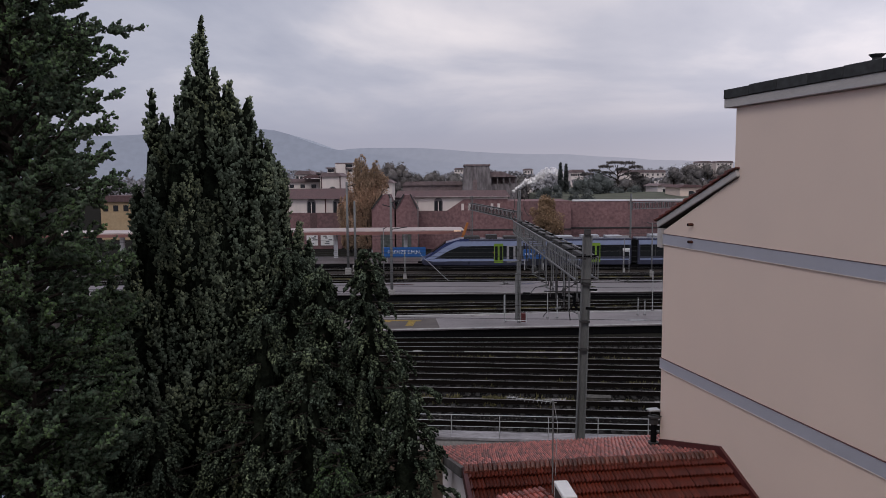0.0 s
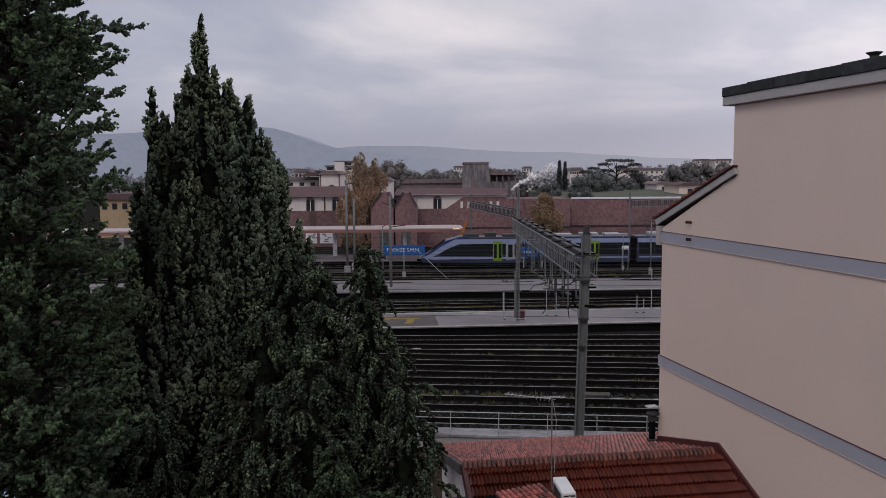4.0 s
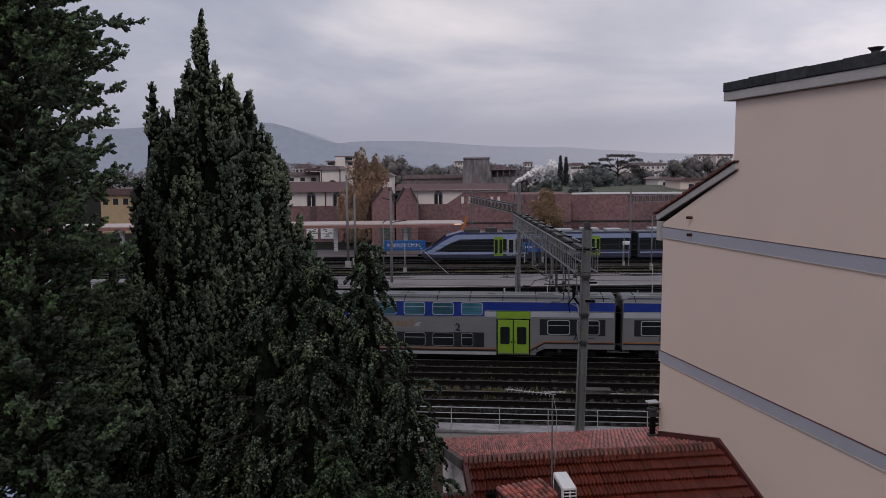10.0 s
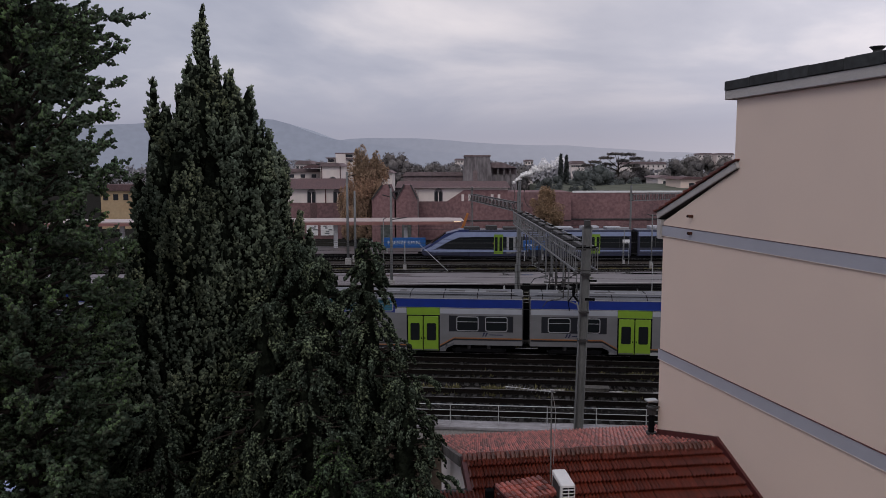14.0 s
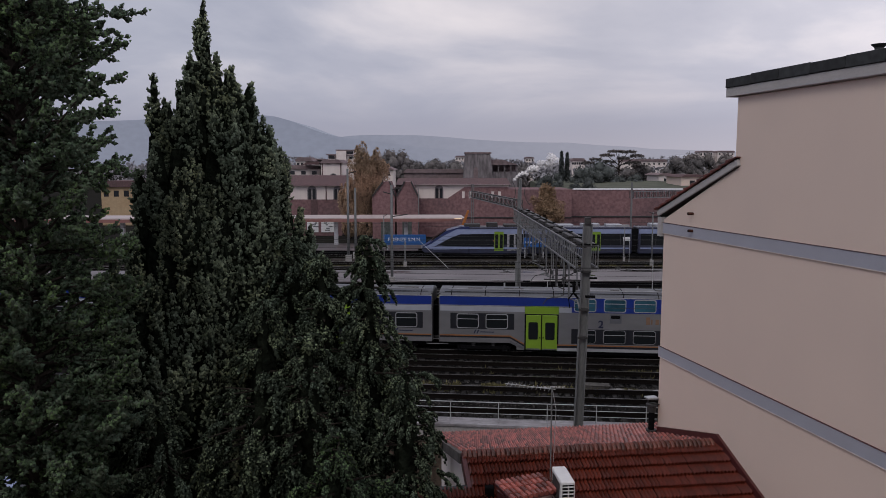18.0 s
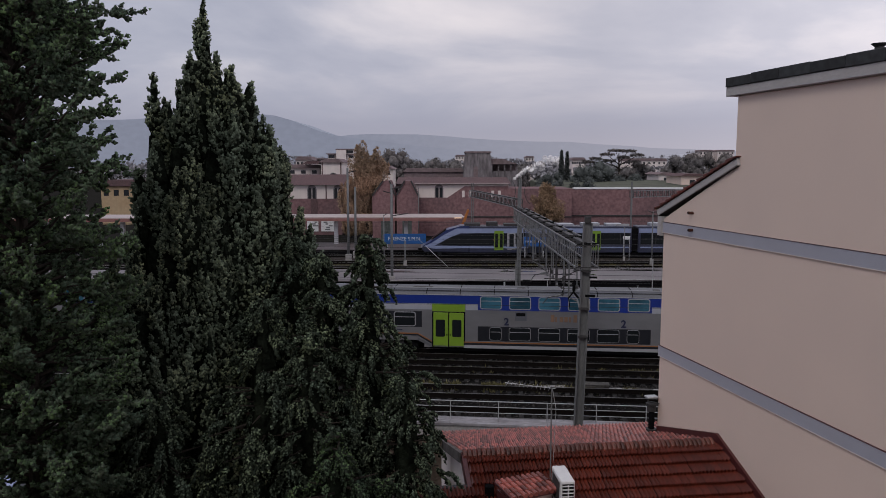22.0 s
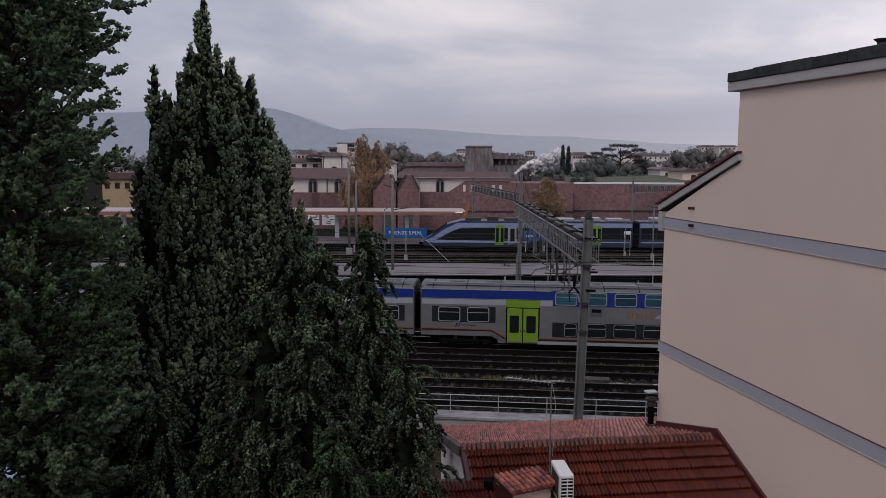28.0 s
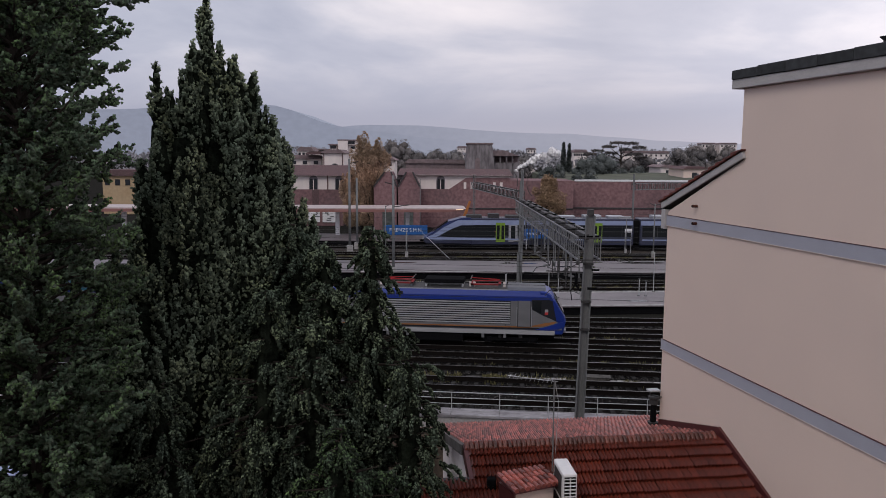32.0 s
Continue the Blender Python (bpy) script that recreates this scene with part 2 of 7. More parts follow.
SHADED_JUNIPER = mat("shaded_juniper_sprays", (0.021, 0.027, 0.020), 0.9, grain=(9, 0.5), spec=0.0)
CYPRESS_IN = mat("shaded_inner_foliage", (0.011, 0.014, 0.010), 0.95, grain=(6, 0.5), bump=(9, 1.0, 0.12), spec=0.0)
CEDAR = mat("deodar_needles", (0.066, 0.098, 0.068), 0.7, grain=(0.9, 0.35), stain=(1.1, 0.6, (0.128, 0.208, 0.066)), island=0.25, spec=0.1)
POPLAR = mat("autumn_poplar_leaves", (0.40, 0.265, 0.185), 0.8, grain=(0.6, 0.3), stain=(0.16, 0.9, (0.235, 0.195, 0.140)), island=0.35)
# far foliage: haze is mixed into these base colours, greyer and paler
FARWOOD = mat("hazy_park_foliage", (0.145, 0.137, 0.138), 0.9, grain=(1.1, 0.3), stain=(0.12, 0.6, (0.185, 0.155, 0.142)), bump=(2.2, 0.8, 0.3), island=0.2, spec=0.0)
FARDARK = mat("hazy_evergreen_foliage", (0.095, 0.105, 0.103), 0.9, grain=(1.1, 0.35), bump=(2.2, 0.8, 0.3), island=0.25, spec=0.0)
BUSH = mat("yellow_autumn_leaves", (0.29, 0.200, 0.130), 0.85, grain=(0.6, 0.3), island=0.4)
LAWN = mat("fort_lawn", (0.095, 0.10, 0.078), 0.95, grain=(0.3, 0.2))
# trains
T_GREY = mat("train_grey_paint", (0.158, 0.160, 0.172), 0.38, 0.1, grain=(2, 0.08), stain=(0.8, 0.45, (0.108, 0.104, 0.104)), stretch=(0.4, 1, 1))
T_ROOF = mat("train_roof_grey", (0.095, 0.10, 0.118), 0.55, 0.1, grain=(3, 0.12), stain=(0.7, 0.5, (0.095, 0.092, 0.092)), stretch=(0.3, 1, 1))
T_BLUE = mat("train_blue_paint", (0.009, 0.028, 0.20), 0.3, grain=(2, 0.08))
T_SKY = mat("train_light_blue", (0.23, 0.275, 0.43), 0.35, grain=(2, 0.08))
T_GREEN = mat("train_green_door_paint", (0.165, 0.28, 0.025), 0.38, grain=(3, 0.06))
T_WHITE = mat("train_white_paint", (0.30, 0.305, 0.33), 0.38, grain=(2, 0.06), stain=(1.0, 0.3, (0.19, 0.185, 0.18)))
T_ORANGE = mat("train_orange_stripe", (0.24, 0.10, 0.035), 0.4, grain=(2, 0.06))
T_NAVY = mat("train_navy_skirt", (0.013, 0.014, 0.019), 0.4, grain=(2, 0.1), spec=0.35)
T_RED = mat("pantograph_red_paint", (0.42, 0.03, 0.03), 0.5, grain=(5, 0.1))
T_GLASS = mat("tinted_train_glass", (0.012, 0.014, 0.016), 0.08, grain=None, spec=0.3)
T_GLASS_BLUE = mat("upper_deck_glass_with_blinds", (0.025, 0.085, 0.125), 0.12, grain=(0.7, 0.5), rnd=0.6)
T_INK = mat("dark_blue_lettering", (0.008, 0.012, 0.045), 0.4, grain=None)
T_PALE = mat("train_pale_strip_paint", (0.31, 0.325, 0.37), 0.35, grain=(2, 0.06))
T_RIB = mat("pale_rib_paint", (0.30, 0.30, 0.315), 0.4, grain=(2, 0.08), stretch=(0.3, 1, 1))
T_PAN = mat("dull_red_pantograph_paint", (0.26, 0.022, 0.026), 0.6, grain=(5, 0.2))
T_UNIT = mat("unit_deep_blue_paint", (0.030, 0.034, 0.066), 0.35, grain=(2, 0.1), stain=(0.6, 0.4, (0.02, 0.02, 0.03)))
T_HOOD = mat("nose_hood_blue", (0.022, 0.034, 0.115), 0.3, grain=(2, 0.1))
T_LETTER = mat("faded_orange_lettering", (0.20, 0.125, 0.085), 0.6, grain=(3, 0.1))


# ---- mesh helpers ----
def box(bm, x0, x1, y0, y1, z0, z1):
    v = [bm.verts.new(p) for p in ((x0, y0, z0), (x1, y0, z0), (x1, y1, z0), (x0, y1, z0), (x0, y0, z1), (x1, y0, z1), (x1, y1, z1), (x0, y1, z1))]
    for f in ((3, 2, 1, 0), (4, 5, 6, 7), (0, 1, 5, 4), (1, 2, 6, 5), (2, 3, 7, 6), (3, 0, 4, 7)):
        bm.faces.new([v[k] for k in f])
    return v


def boxes(*list_of):
    bm = bmesh.new()
    for b in list_of:
        box(bm, *b)
    return bm


def prism(profile, x0, x1, axis="x", bm=None):
    """A closed outline pushed along an axis. x: outline in (y, z); y: outline in (x, z); z: outline in (x, y)."""
    bm = bm or bmesh.new()
    put = {"x": lambda a, b, s: (s, a, b), "y": lambda a, b, s: (a, s, b), "z": lambda a, b, s: (a, b, s)}[axis]
    lo = [bm.verts.new(put(a, b, x0)) for a, b in profile]
    hi = [bm.verts.new(put(a, b, x1)) for a, b in profile]
    n = len(profile)
    for k in range(n):
        bm.faces.new((lo[k], lo[(k + 1) % n], hi[(k + 1) % n], hi[k]))
    bm.faces.new(lo[::-1])
    bm.faces.new(hi)
    bmesh.ops.recalc_face_normals(bm, faces=bm.faces)
    return bm


def tube(bm, p, q, r, n=6, r2=None):
    p, q = Vector(p), Vector(q)
    a = (q - p).normalized()
    u = a.orthogonal().normalized()
    w = a.cross(u)
    r2 = r if r2 is None else r2
    lo = [bm.verts.new(p + (u * math.cos(t) + w * math.sin(t)) * r) for t in (2 * math.pi * k / n for k in range(n))]
    hi = [bm.verts.new(q + (u * math.cos(t) + w * math.sin(t)) * r2) for t in (2 * math.pi * k / n for k in range(n))]
    for k in range(n):
        bm.faces.new((lo[k], lo[(k + 1) % n], hi[(k + 1) % n], hi[k]))
    bm.faces.new(lo[::-1])
    bm.faces.new(hi)
    return bm


def tubes(*runs, n=6):
    bm = bmesh.new()
    for p, q, r in runs:
        tube(bm, p, q, r, n)
    return bm


def finish(bm, material, bevel=0.0, smooth=False):
    if bevel:
        bmesh.ops.bevel(bm, geom=list(bm.edges), offset=bevel, segments=1, affect="EDGES", clamp_overlap=True)
    me = bpy.data.meshes.new("mesh")
    bm.to_mesh(me)
    bm.free()
    me.materials.append(material)
    if smooth:
        me.polygons.foreach_set("use_smooth", [True] * len(me.polygons))
    return me


def part(name, bm, material, parent, label="", bevel=0.0, smooth=False, at=None):
    """One mesh object under a thing or a part."""
    me = bm if isinstance(bm, bpy.types.Mesh) else finish(bm, material, bevel, smooth)
    ob = new(name, me)
    ob.parent = parent
    if at is not None:
        ob.matrix_basis = at if isinstance(at, Matrix) else Matrix.Translation(at)
    if label:
        ob["label"] = label
    return ob


def thing(name, label, category, m=None, group="", kind=""):
    ob = new(name)
    ob.empty_display_size = 0.2
    if m is not None:
        ob.matrix_basis = m
    return tagged(ob, label, category, group, kind)


def solid(name, bm, material, label, category="", kind="", m=None, bevel=0.0, smooth=False, group=""):
    ob = new(name, bm if isinstance(bm, bpy.types.Mesh) else finish(bm, material, bevel, smooth))
    if m is not None:
        ob.matrix_basis = m
    return tagged(ob, label, category, group, kind)


VIEW = 5.5  # the town beyond the tracks lies at this angle to them


def town(r=0.0, d=0.0, z=0.0, turn=0.0):
    """A pose in the town's own grid: r along the fort wall, d away from the tracks."""
    return pose(0, 0, 0, 0, 0, VIEW) @ pose(r, d, z, 0, 0, turn)


def lettering(name, words, size, material, parent, m, label="", bold=0.0):
    cu = bpy.data.curves.new(name, "FONT")
    cu.body, cu.size, cu.extrude = words, size, 0.004
    cu.align_x, cu.align_y, cu.offset = "CENTER", "CENTER", bold
    ob = new(name, cu)
    me = bpy.data.meshes.new_from_object(ob)
    bpy.data.objects.remove(ob)
    me.materials.append(material)
    return part(name, me, material, parent, label, at=m)


def leaves(centres, ways, length, width, seed, quads=3, spread=0.5, scatter=0.0):
    """Sprays: at each centre a tuft of narrow folded blades round its way. Numpy arrays in, one mesh out."""
    rng = np.random.default_rng(seed)
    c = np.repeat(np.asarray(centres, float), quads, axis=0)
    w = np.repeat(np.asarray(ways, float), quads, axis=0)
    w = w + rng.normal(0, spread, w.shape)
    c = c + rng.normal(0, 1, c.shape) * scatter
    w /= np.linalg.norm(w, axis=1)[:, None] + 1e-9
    s = np.cross(w, rng.normal(0, 1, w.shape))
    s /= np.linalg.norm(s, axis=1)[:, None] + 1e-9
    n = np.cross(w, s)
    ln = (length * rng.uniform(0.6, 1.3, len(c)))[:, None]
    wd = (width * rng.uniform(0.6, 1.3, len(c)))[:, None]
    v = np.stack([c, c + w * ln * 0.5 + s * wd + n * wd * 0.4, c + w * ln, c + w * ln * 0.5 - s * wd + n * wd * 0.4], 1).reshape(-1, 3)
    k = len(c)
    me = bpy.data.meshes.new("sprays")
    me.vertices.add(4 * k)
    me.vertices.foreach_set("co", v.ravel())
    me.loops.add(4 * k)
    me.loops.foreach_set("vertex_index", np.arange(4 * k, dtype=np.int32))
    me.polygons.add(k)
    me.polygons.foreach_set("loop_start", np.arange(0, 4 * k, 4, dtype=np.int32))
    me.update(calc_edges=True)
    return me


def crown(name, centres, ways, length, width, seed, material, parent, quads=3, spread=0.5, label=""):
    me = leaves(centres, ways, length, width, seed, quads, spread)
    me.materials.append(material)
    return part(name, me, material, parent, label)


# ---- ground, tracks, platforms ----
bm = bmesh.new()
box(bm, -2500, 2500, -300, 3500, -1.2, -0.43)
solid("ground", bm, GROUND, "dark gravelly yard ground with weeds", "ground", "structure")


def bent(line, x):
    """y of a line of track: nearly straight, swinging away to one side."""
    y0, lean, swing = line
    return y0 + lean * x + swing * max(0.0, x + 10) ** 2 * 0.001


XS = [-330, -120, -60, -40, -25, -16, -10, -5, 0, 5, 10, 16, 25, 40, 60, 120, 330]


def strip(line, offs, zs, bm=None):
    """A band swept along a line: offs and zs give its outline across."""
    bm = bm or bmesh.new()
    rows = [[bm.verts.new((x, bent(line, x) + o, z)) for o, z in zip(offs, zs)] for x in XS]
    for a, b in zip(rows, rows[1:]):
        for k in range(len(offs) - 1):
            bm.faces.new((a[k], b[k], b[k + 1], a[k + 1]))
    bmesh.ops.recalc_face_normals(bm, faces=bm.faces)
    return bm


TRACKS = [  # y at x = 0, lean, swing; near to far
    (34.3, 0.0, 0.0), (37.85, 0.0, 0.0), (41.4, 0.0, 0.0), (44.3, 0.0, 0.0), (47.0, 0.0, 0.0),
    (50.0, 0.03, 0.0), (53.1, 0.075, 0.0),
    (65.0, 0.15, 0.0), (68.6, 0.15, 0.0), (85.0, 0.10, 0.0), (89.5, 0.10, 0.0), (96.2, 0.10, 0.0),
]
SLEEPER_BM = boxes((-0.12, 0.12, -1.15, 1.15, -0.32, -0.15))
SLEEPER_ME = finish(SLEEPER_BM, SLEEPER, 0.02)
for n, line in enumerate(TRACKS):
    track = thing("railway_track", "railway track with worn steel rails on dark oily ballast", "track", group="station tracks")
    bed = strip(line, (-2.1, -1.5, -0.75, 0.75, 1.5, 2.1), (-0.42, -0.27, -0.23, -0.23, -0.27, -0.42))
    part("ballast_bed", bed, BALLAST if n < 7 else BALLAST_DRY, track)
    for side in (-0.75, 0.75):
        rail = part("rail", strip(line, tuple(side + o for o in (-0.07, -0.03, -0.035, 0.035, 0.03, 0.07)), (-0.15, -0.13, 0.098, 0.098, -0.13, -0.15)), RAIL, track)
        part("rail_head", strip(line, tuple(side + o for o in (-0.036, -0.034, 0.034, 0.036)), (0.085, 0.102, 0.102, 0.085)), RAIL_TOP, rail, "polished running surface")
    if n < 2:
        for k in range(46):
            x = -14 + 0.6 * k
            part("sleeper", SLEEPER_ME, SLEEPER, track, at=pose(x, bent(line, x) + random.uniform(-0.03, 0.03), random.uniform(-0.015, 0.01), 0, 0, random.uniform(-0.8, 0.8)))
    elif n < 7:
        for k in range(48):
            x = -14 + 0.6 * k
            part("sleeper", SLEEPER_ME, SLEEPER, track, at=pose(x, bent(line, x) + random.uniform(-0.03, 0.03), random.uniform(-0.06, -0.02), 0, 0, math.degrees(line[1]) + random.uniform(-0.8, 0.8)))


def slab(line, depth, z, x0, x1, name, label):
    bm = bmesh.new()
    outline = [(x, bent(line, x)) for x in np.linspace(x0, x1, 9)] + [(x, bent(line, x) + depth) for x in np.linspace(x1, x0, 9)]
    prism(outline, z - 0.09, z, "z", bm)
    top = solid(name, bm, ASPHALT, label, "platform", "structure")
    inner = [(x, bent(line, x) + 0.22) for x in np.linspace(x0, x1, 9)] + [(x, bent(line, x) + depth - 0.2) for x in np.linspace(x1, x0, 9)]
    # wall set back under the slab edge, plain black
    part("platform_face", prism(inner, -0.43, z - 0.09, "z"), BLACK, top, "black recessed platform wall")
    return top


slab((56.5, 0.17, 0.0), 6.2, 0.3, -15, 90, "platform_1", "grey wet asphalt island platform with pale edge")
slab((73.6, 0.12, 0.0), 8.2, 0.3, -60, 90, "platform_2", "grey wet asphalt station platform with puddles")
slab((99.5, 0.10, 0.0), 9.0, 0.4, -80, 90, "platform_3", "grey station platform below the brick halls")

# ---- the rendered apartment house beside the camera ----
WALL = pose(5.02, 18.40, 0, 0, 0, 18)  # local y runs along the flank wall, away; local x into the house


def apartment_house():
    house = thing("apartment_house", "cream rendered apartment house with grey string courses", "house", WALL)
    T0, CORNER = -34.0, 3.0
    outline = [(T0, -1.2), (CORNER, -1.2), (CORNER, 10.20), (-0.20, 11.60), (-0.20, 13.26), (T0, 13.26)]
    part("wall", prism(outline, 0.0, 10.0), RENDER, house, bevel=0.02)
    for z0, z1 in ((9.82, 10.10), (6.33, 6.62), (2.84, 3.13)):
        part("string_course", boxes((-0.03, 0.06, T0, CORNER + 0.025, z0, z1)), RENDER_GREY, house, "blue-grey painted band", bevel=0.006)
        part("band_flashing", boxes((-0.04, 0.06, T0, CORNER + 0.03, z1, z1 + 0.008)), MAROON, house, "dark flashing on the band")
        part("band_drip", boxes((-0.035, 0.06, T0, CORNER + 0.03, z0 - 0.014, z0)), PALE_RENDER, house, "pale plaster drip edge")
    part("cornice", boxes((-0.12, 10.2, T0, 0.10, 13.26, 13.47)), COPING, house, "grey painted concrete cornice", bevel=0.012)
    for k in range(14):
        y1 = 0.085 - 0.95 * k
        part("roof_sheet", boxes((-0.15, 1.2, y1 - 0.94, y1, 13.472 + 0.006 * (k % 2), 13.69 + random.uniform(-0.012, 0.012))), SLATE, house, "black bitumen upstand", bevel=0.01)
    part("roof_deck", boxes((1.2, 10.2, T0, 0.085, 13.472, 13.66)), SLATE, house)
    vent = part("roof_vent", tubes(((0.35, -3.96, 13.6), (0.35, -3.96, 13.82), 0.08), n=10), DARK_STEEL, house, "small dark vent cowl")
    part("cowl", tube(bmesh.new(), (0.35, -3.96, 13.80), (0.35, -3.96, 13.88), 0.06, 12, 0.145), DARK_STEEL, vent)
    # sloping verge of the lower roof
    y_low, z_low, y_top, z_top = 3.22, 10.28, -0.42, 11.69
    dy, dz = y_top - y_low, z_top - z_low
    ln = math.hypot(dy, dz)
    ny, nz = -dz / ln, dy / ln
    if nz < 0:
        ny, nz = -ny, -nz

    def along(s, h):
        return (y_low + dy * s + ny * h, z_low + dz * s + nz * h)
    part("verge_board", prism([along(0, -0.02), along(1, -0.02), along(1, 0.15), along(0, 0.15)], -0.08, 0.3), COPING, house, "grey painted verge", bevel=0.01)
    # thin dark strip that draws the shadow below the verge board
    part("verge_shadow_gap", prism([along(0, -0.032), along(0.985, -0.032), along(0.985, -0.021), along(0, -0.021)], -0.05, 0.2), DARK_STEEL, house)
    part("lower_roof", prism([along(0, 0.15), along(1, 0.15), along(1, 0.19), along(0, 0.19)], 0.1, 10.0), TILE_MOSS, house)
    for k in range(12):
        s0, s1 = k / 12 - 0.012, (k + 1) / 12 + 0.015
        a, b, c, d = along(s0, 0.175), along(s1, 0.153), along(s1, 0.185), along(s0, 0.255)
        part("verge_tile", prism([a, b, c, d], -0.13, 0.25), TILE, house, "reddish clay verge tile", bevel=0.008)
    part("eaves_board", boxes((-0.08, 10.0, CORNER, CORNER + 0.2, 9.72, 10.25)), COPING, house)
    for y, z in ((1.52, 10.44), (1.48, 10.0)):
        pipe = part("drain_spout", tubes(((0.05, y, z), (-0.15, y, z + 0.005), 0.038), n=10), TILE_MOSS, house, "short rusty overflow spout")
        part("spout_mouth", tubes(((-0.15, y, z), (-0.154, y, z), 0.028), n=10), BLACK, pipe)
    part("wall_flashing", prism([(-6.3, 2.42), (0.0, 5.13), (2.9, 4.31), (2.9, 4.02), (0.0, 4.78), (-6.3, 2.05)], -0.07, 0.02), MAROON, house, "maroon sheet flashing")
    # floodlight on the corner
    lamp = part("floodlight_arm", tubes(((0.0, 2.9, 4.95), (-0.28, 3.05, 4.98), 0.02), ((-0.28, 3.05, 4.98), (-0.28, 3.05, 5.1), 0.02)), DARK_STEEL, house)
    part("floodlight", boxes((-0.36, -0.02, 2.9, 3.15, 5.1, 5.15)), GALV, lamp, "pale flat floodlight", bevel=0.015)


apartment_house()

# ---- the low house with the tiled roof ----
ROOF_AT = town(0.585, 17.07, 4.90, 7.2)
RIDGE_LEN, FAR_PITCH, NEAR_PITCH = 7.5, 0.287, 0.42
FAR_RUN = 5.95


def low_house():
    house = thing("tiled_roof_house", "low house with red clay tile roof against the cream wall", "house", ROOF_AT)
    base = -5.6
    part("gable_wall", prism([(-6, base), (FAR_RUN - 0.5, base), (FAR_RUN - 0.5, -FAR_PITCH * (FAR_RUN - 0.5) - 0.1), (0, -0.1), (-1, -0.5), (-6, -2.5)], 0.05, RIDGE_LEN), PALE_RENDER, house, "pale rendered walls")
    # under-roof boards; the black ones paint the shade in the gaps between tiles
    far = [(0, -0.09), (FAR_RUN, -FAR_PITCH * FAR_RUN - 0.09), (FAR_RUN, -FAR_PITCH * FAR_RUN - 0.02), (0, -0.02)]
    part("far_roof_deck", prism(far, -0.12, RIDGE_LEN), BLACK, house)
    near = [(0, -0.1), (0, -0.02), (-6.5, -NEAR_PITCH * 6.5 - 0.02), (-6.5, -NEAR_PITCH * 6.5 - 0.1)]
    part("near_roof_deck", prism(near, -0.06, RIDGE_LEN), BLACK, house)
    part("side_roof_deck", prism([(-0.95, -0.48), (-0.95, -0.42), (-6.5, -NEAR_PITCH * 6.5 - 0.04), (-6.5, -NEAR_PITCH * 6.5 - 0.1)], -1.72, -0.06), TILE_MOSS, house)
    part("verge", prism([(-0.02, -0.2), (FAR_RUN, -FAR_PITCH * FAR_RUN - 0.2), (FAR_RUN, -FAR_PITCH * FAR_RUN + 0.05), (-0.02, 0.05)], -0.2, -0.08), STAINED_VERGE, house, "stained grey cement verge")
    part("near_verge", prism([(0.0, -0.22), (0.0, 0.06), (-1.0, -NEAR_PITCH + 0.06), (-1.0, -NEAR_PITCH - 0.2)], -0.16, -0.06), MAROON, house)
    part("side_parapet", boxes((-1.80, -0.06, -0.98, -0.84, -0.75, -0.36)), DARK_STEEL, house, "dark lead-covered parapet", bevel=0.015)
    part("side_verge", prism([(-0.98, -0.62), (-0.98, -0.36), (-6.5, -NEAR_PITCH * 6.5 + 0.05), (-6.5, -NEAR_PITCH * 6.5 - 0.2)], -1.82, -1.72), DARK_STEEL, house)
    part("side_wall", boxes((-1.76, 0.05, -6.5, -0.86, base, -2.7)), PALE_RENDER, house)
    # tile shapes: a flute pair, waved across
    waves = 2
    cols = 0.18

    def tile_mesh(w, ln, pitch, material, thick=0.018):
        bm = bmesh.new()
        n = 9
        dz = -pitch * ln
        top, bot, low = [], [], []
        for k in range(n):
            u = k / (n - 1)
            h = 0.030 * (1 - math.cos(2 * math.pi * waves * u))
            top.append(bm.verts.new((u * w, 0.0, h + 0.004)))
            bot.append(bm.verts.new((u * w, -ln, h + dz + 0.072)))
            low.append(bm.verts.new((u * w, -ln + 0.075, h * 0.3 + dz + 0.062 - thick - 0.05)))
        for k in range(n - 1):
            bm.faces.new((bot[k], bot[k + 1], top[k + 1], top[k]))
            bm.faces.new((low[k], low[k + 1], bot[k + 1], bot[k]))
        return finish(bm, material, smooth=False)
    course = 0.335
    run = course * math.cos(math.atan(NEAR_PITCH))
    me = tile_mesh(cols - 0.004, run + 0.03, NEAR_PITCH, TILE)
    singles, rest = 0, []
    for row in range(1, 17):
        y = -0.02 - run * (row - 1)
        x = -0.06 if row < 4 else -1.70
        while x < 6.2 - 0.093 * y:
            if row < 9 and singles < 330:
                part("roof_tile", me, TILE, house, at=pose(x + random.uniform(-0.004, 0.004), y + random.uniform(-0.012, 0.012), NEAR_PITCH * y + random.uniform(0, 0.008), random.uniform(-0.6, 0.6), random.uniform(-0.5, 0.5), random.uniform(-0.7, 0.7)))
                singles += 1
            elif row < 12:
                rest.append((x + random.uniform(-0.004, 0.004), y + random.uniform(-0.012, 0.012), NEAR_PITCH * y + random.uniform(0, 0.008)))
            x += cols
    bm = bmesh.new()
    for p in rest:
        old = len(bm.verts)
        bm.from_mesh(me)
        bm.verts.ensure_lookup_table()
        for v in bm.verts[old:]:
            v.co += Vector(p)
    tagged(part("lower_roof_tiles", bm, TILE, house), kind="stuff")
    # the far slope: weathered barrel tiles, joined
    bm = bmesh.new()
    run = course * math.cos(math.atan(FAR_PITCH))
    pitch_x = 0.113
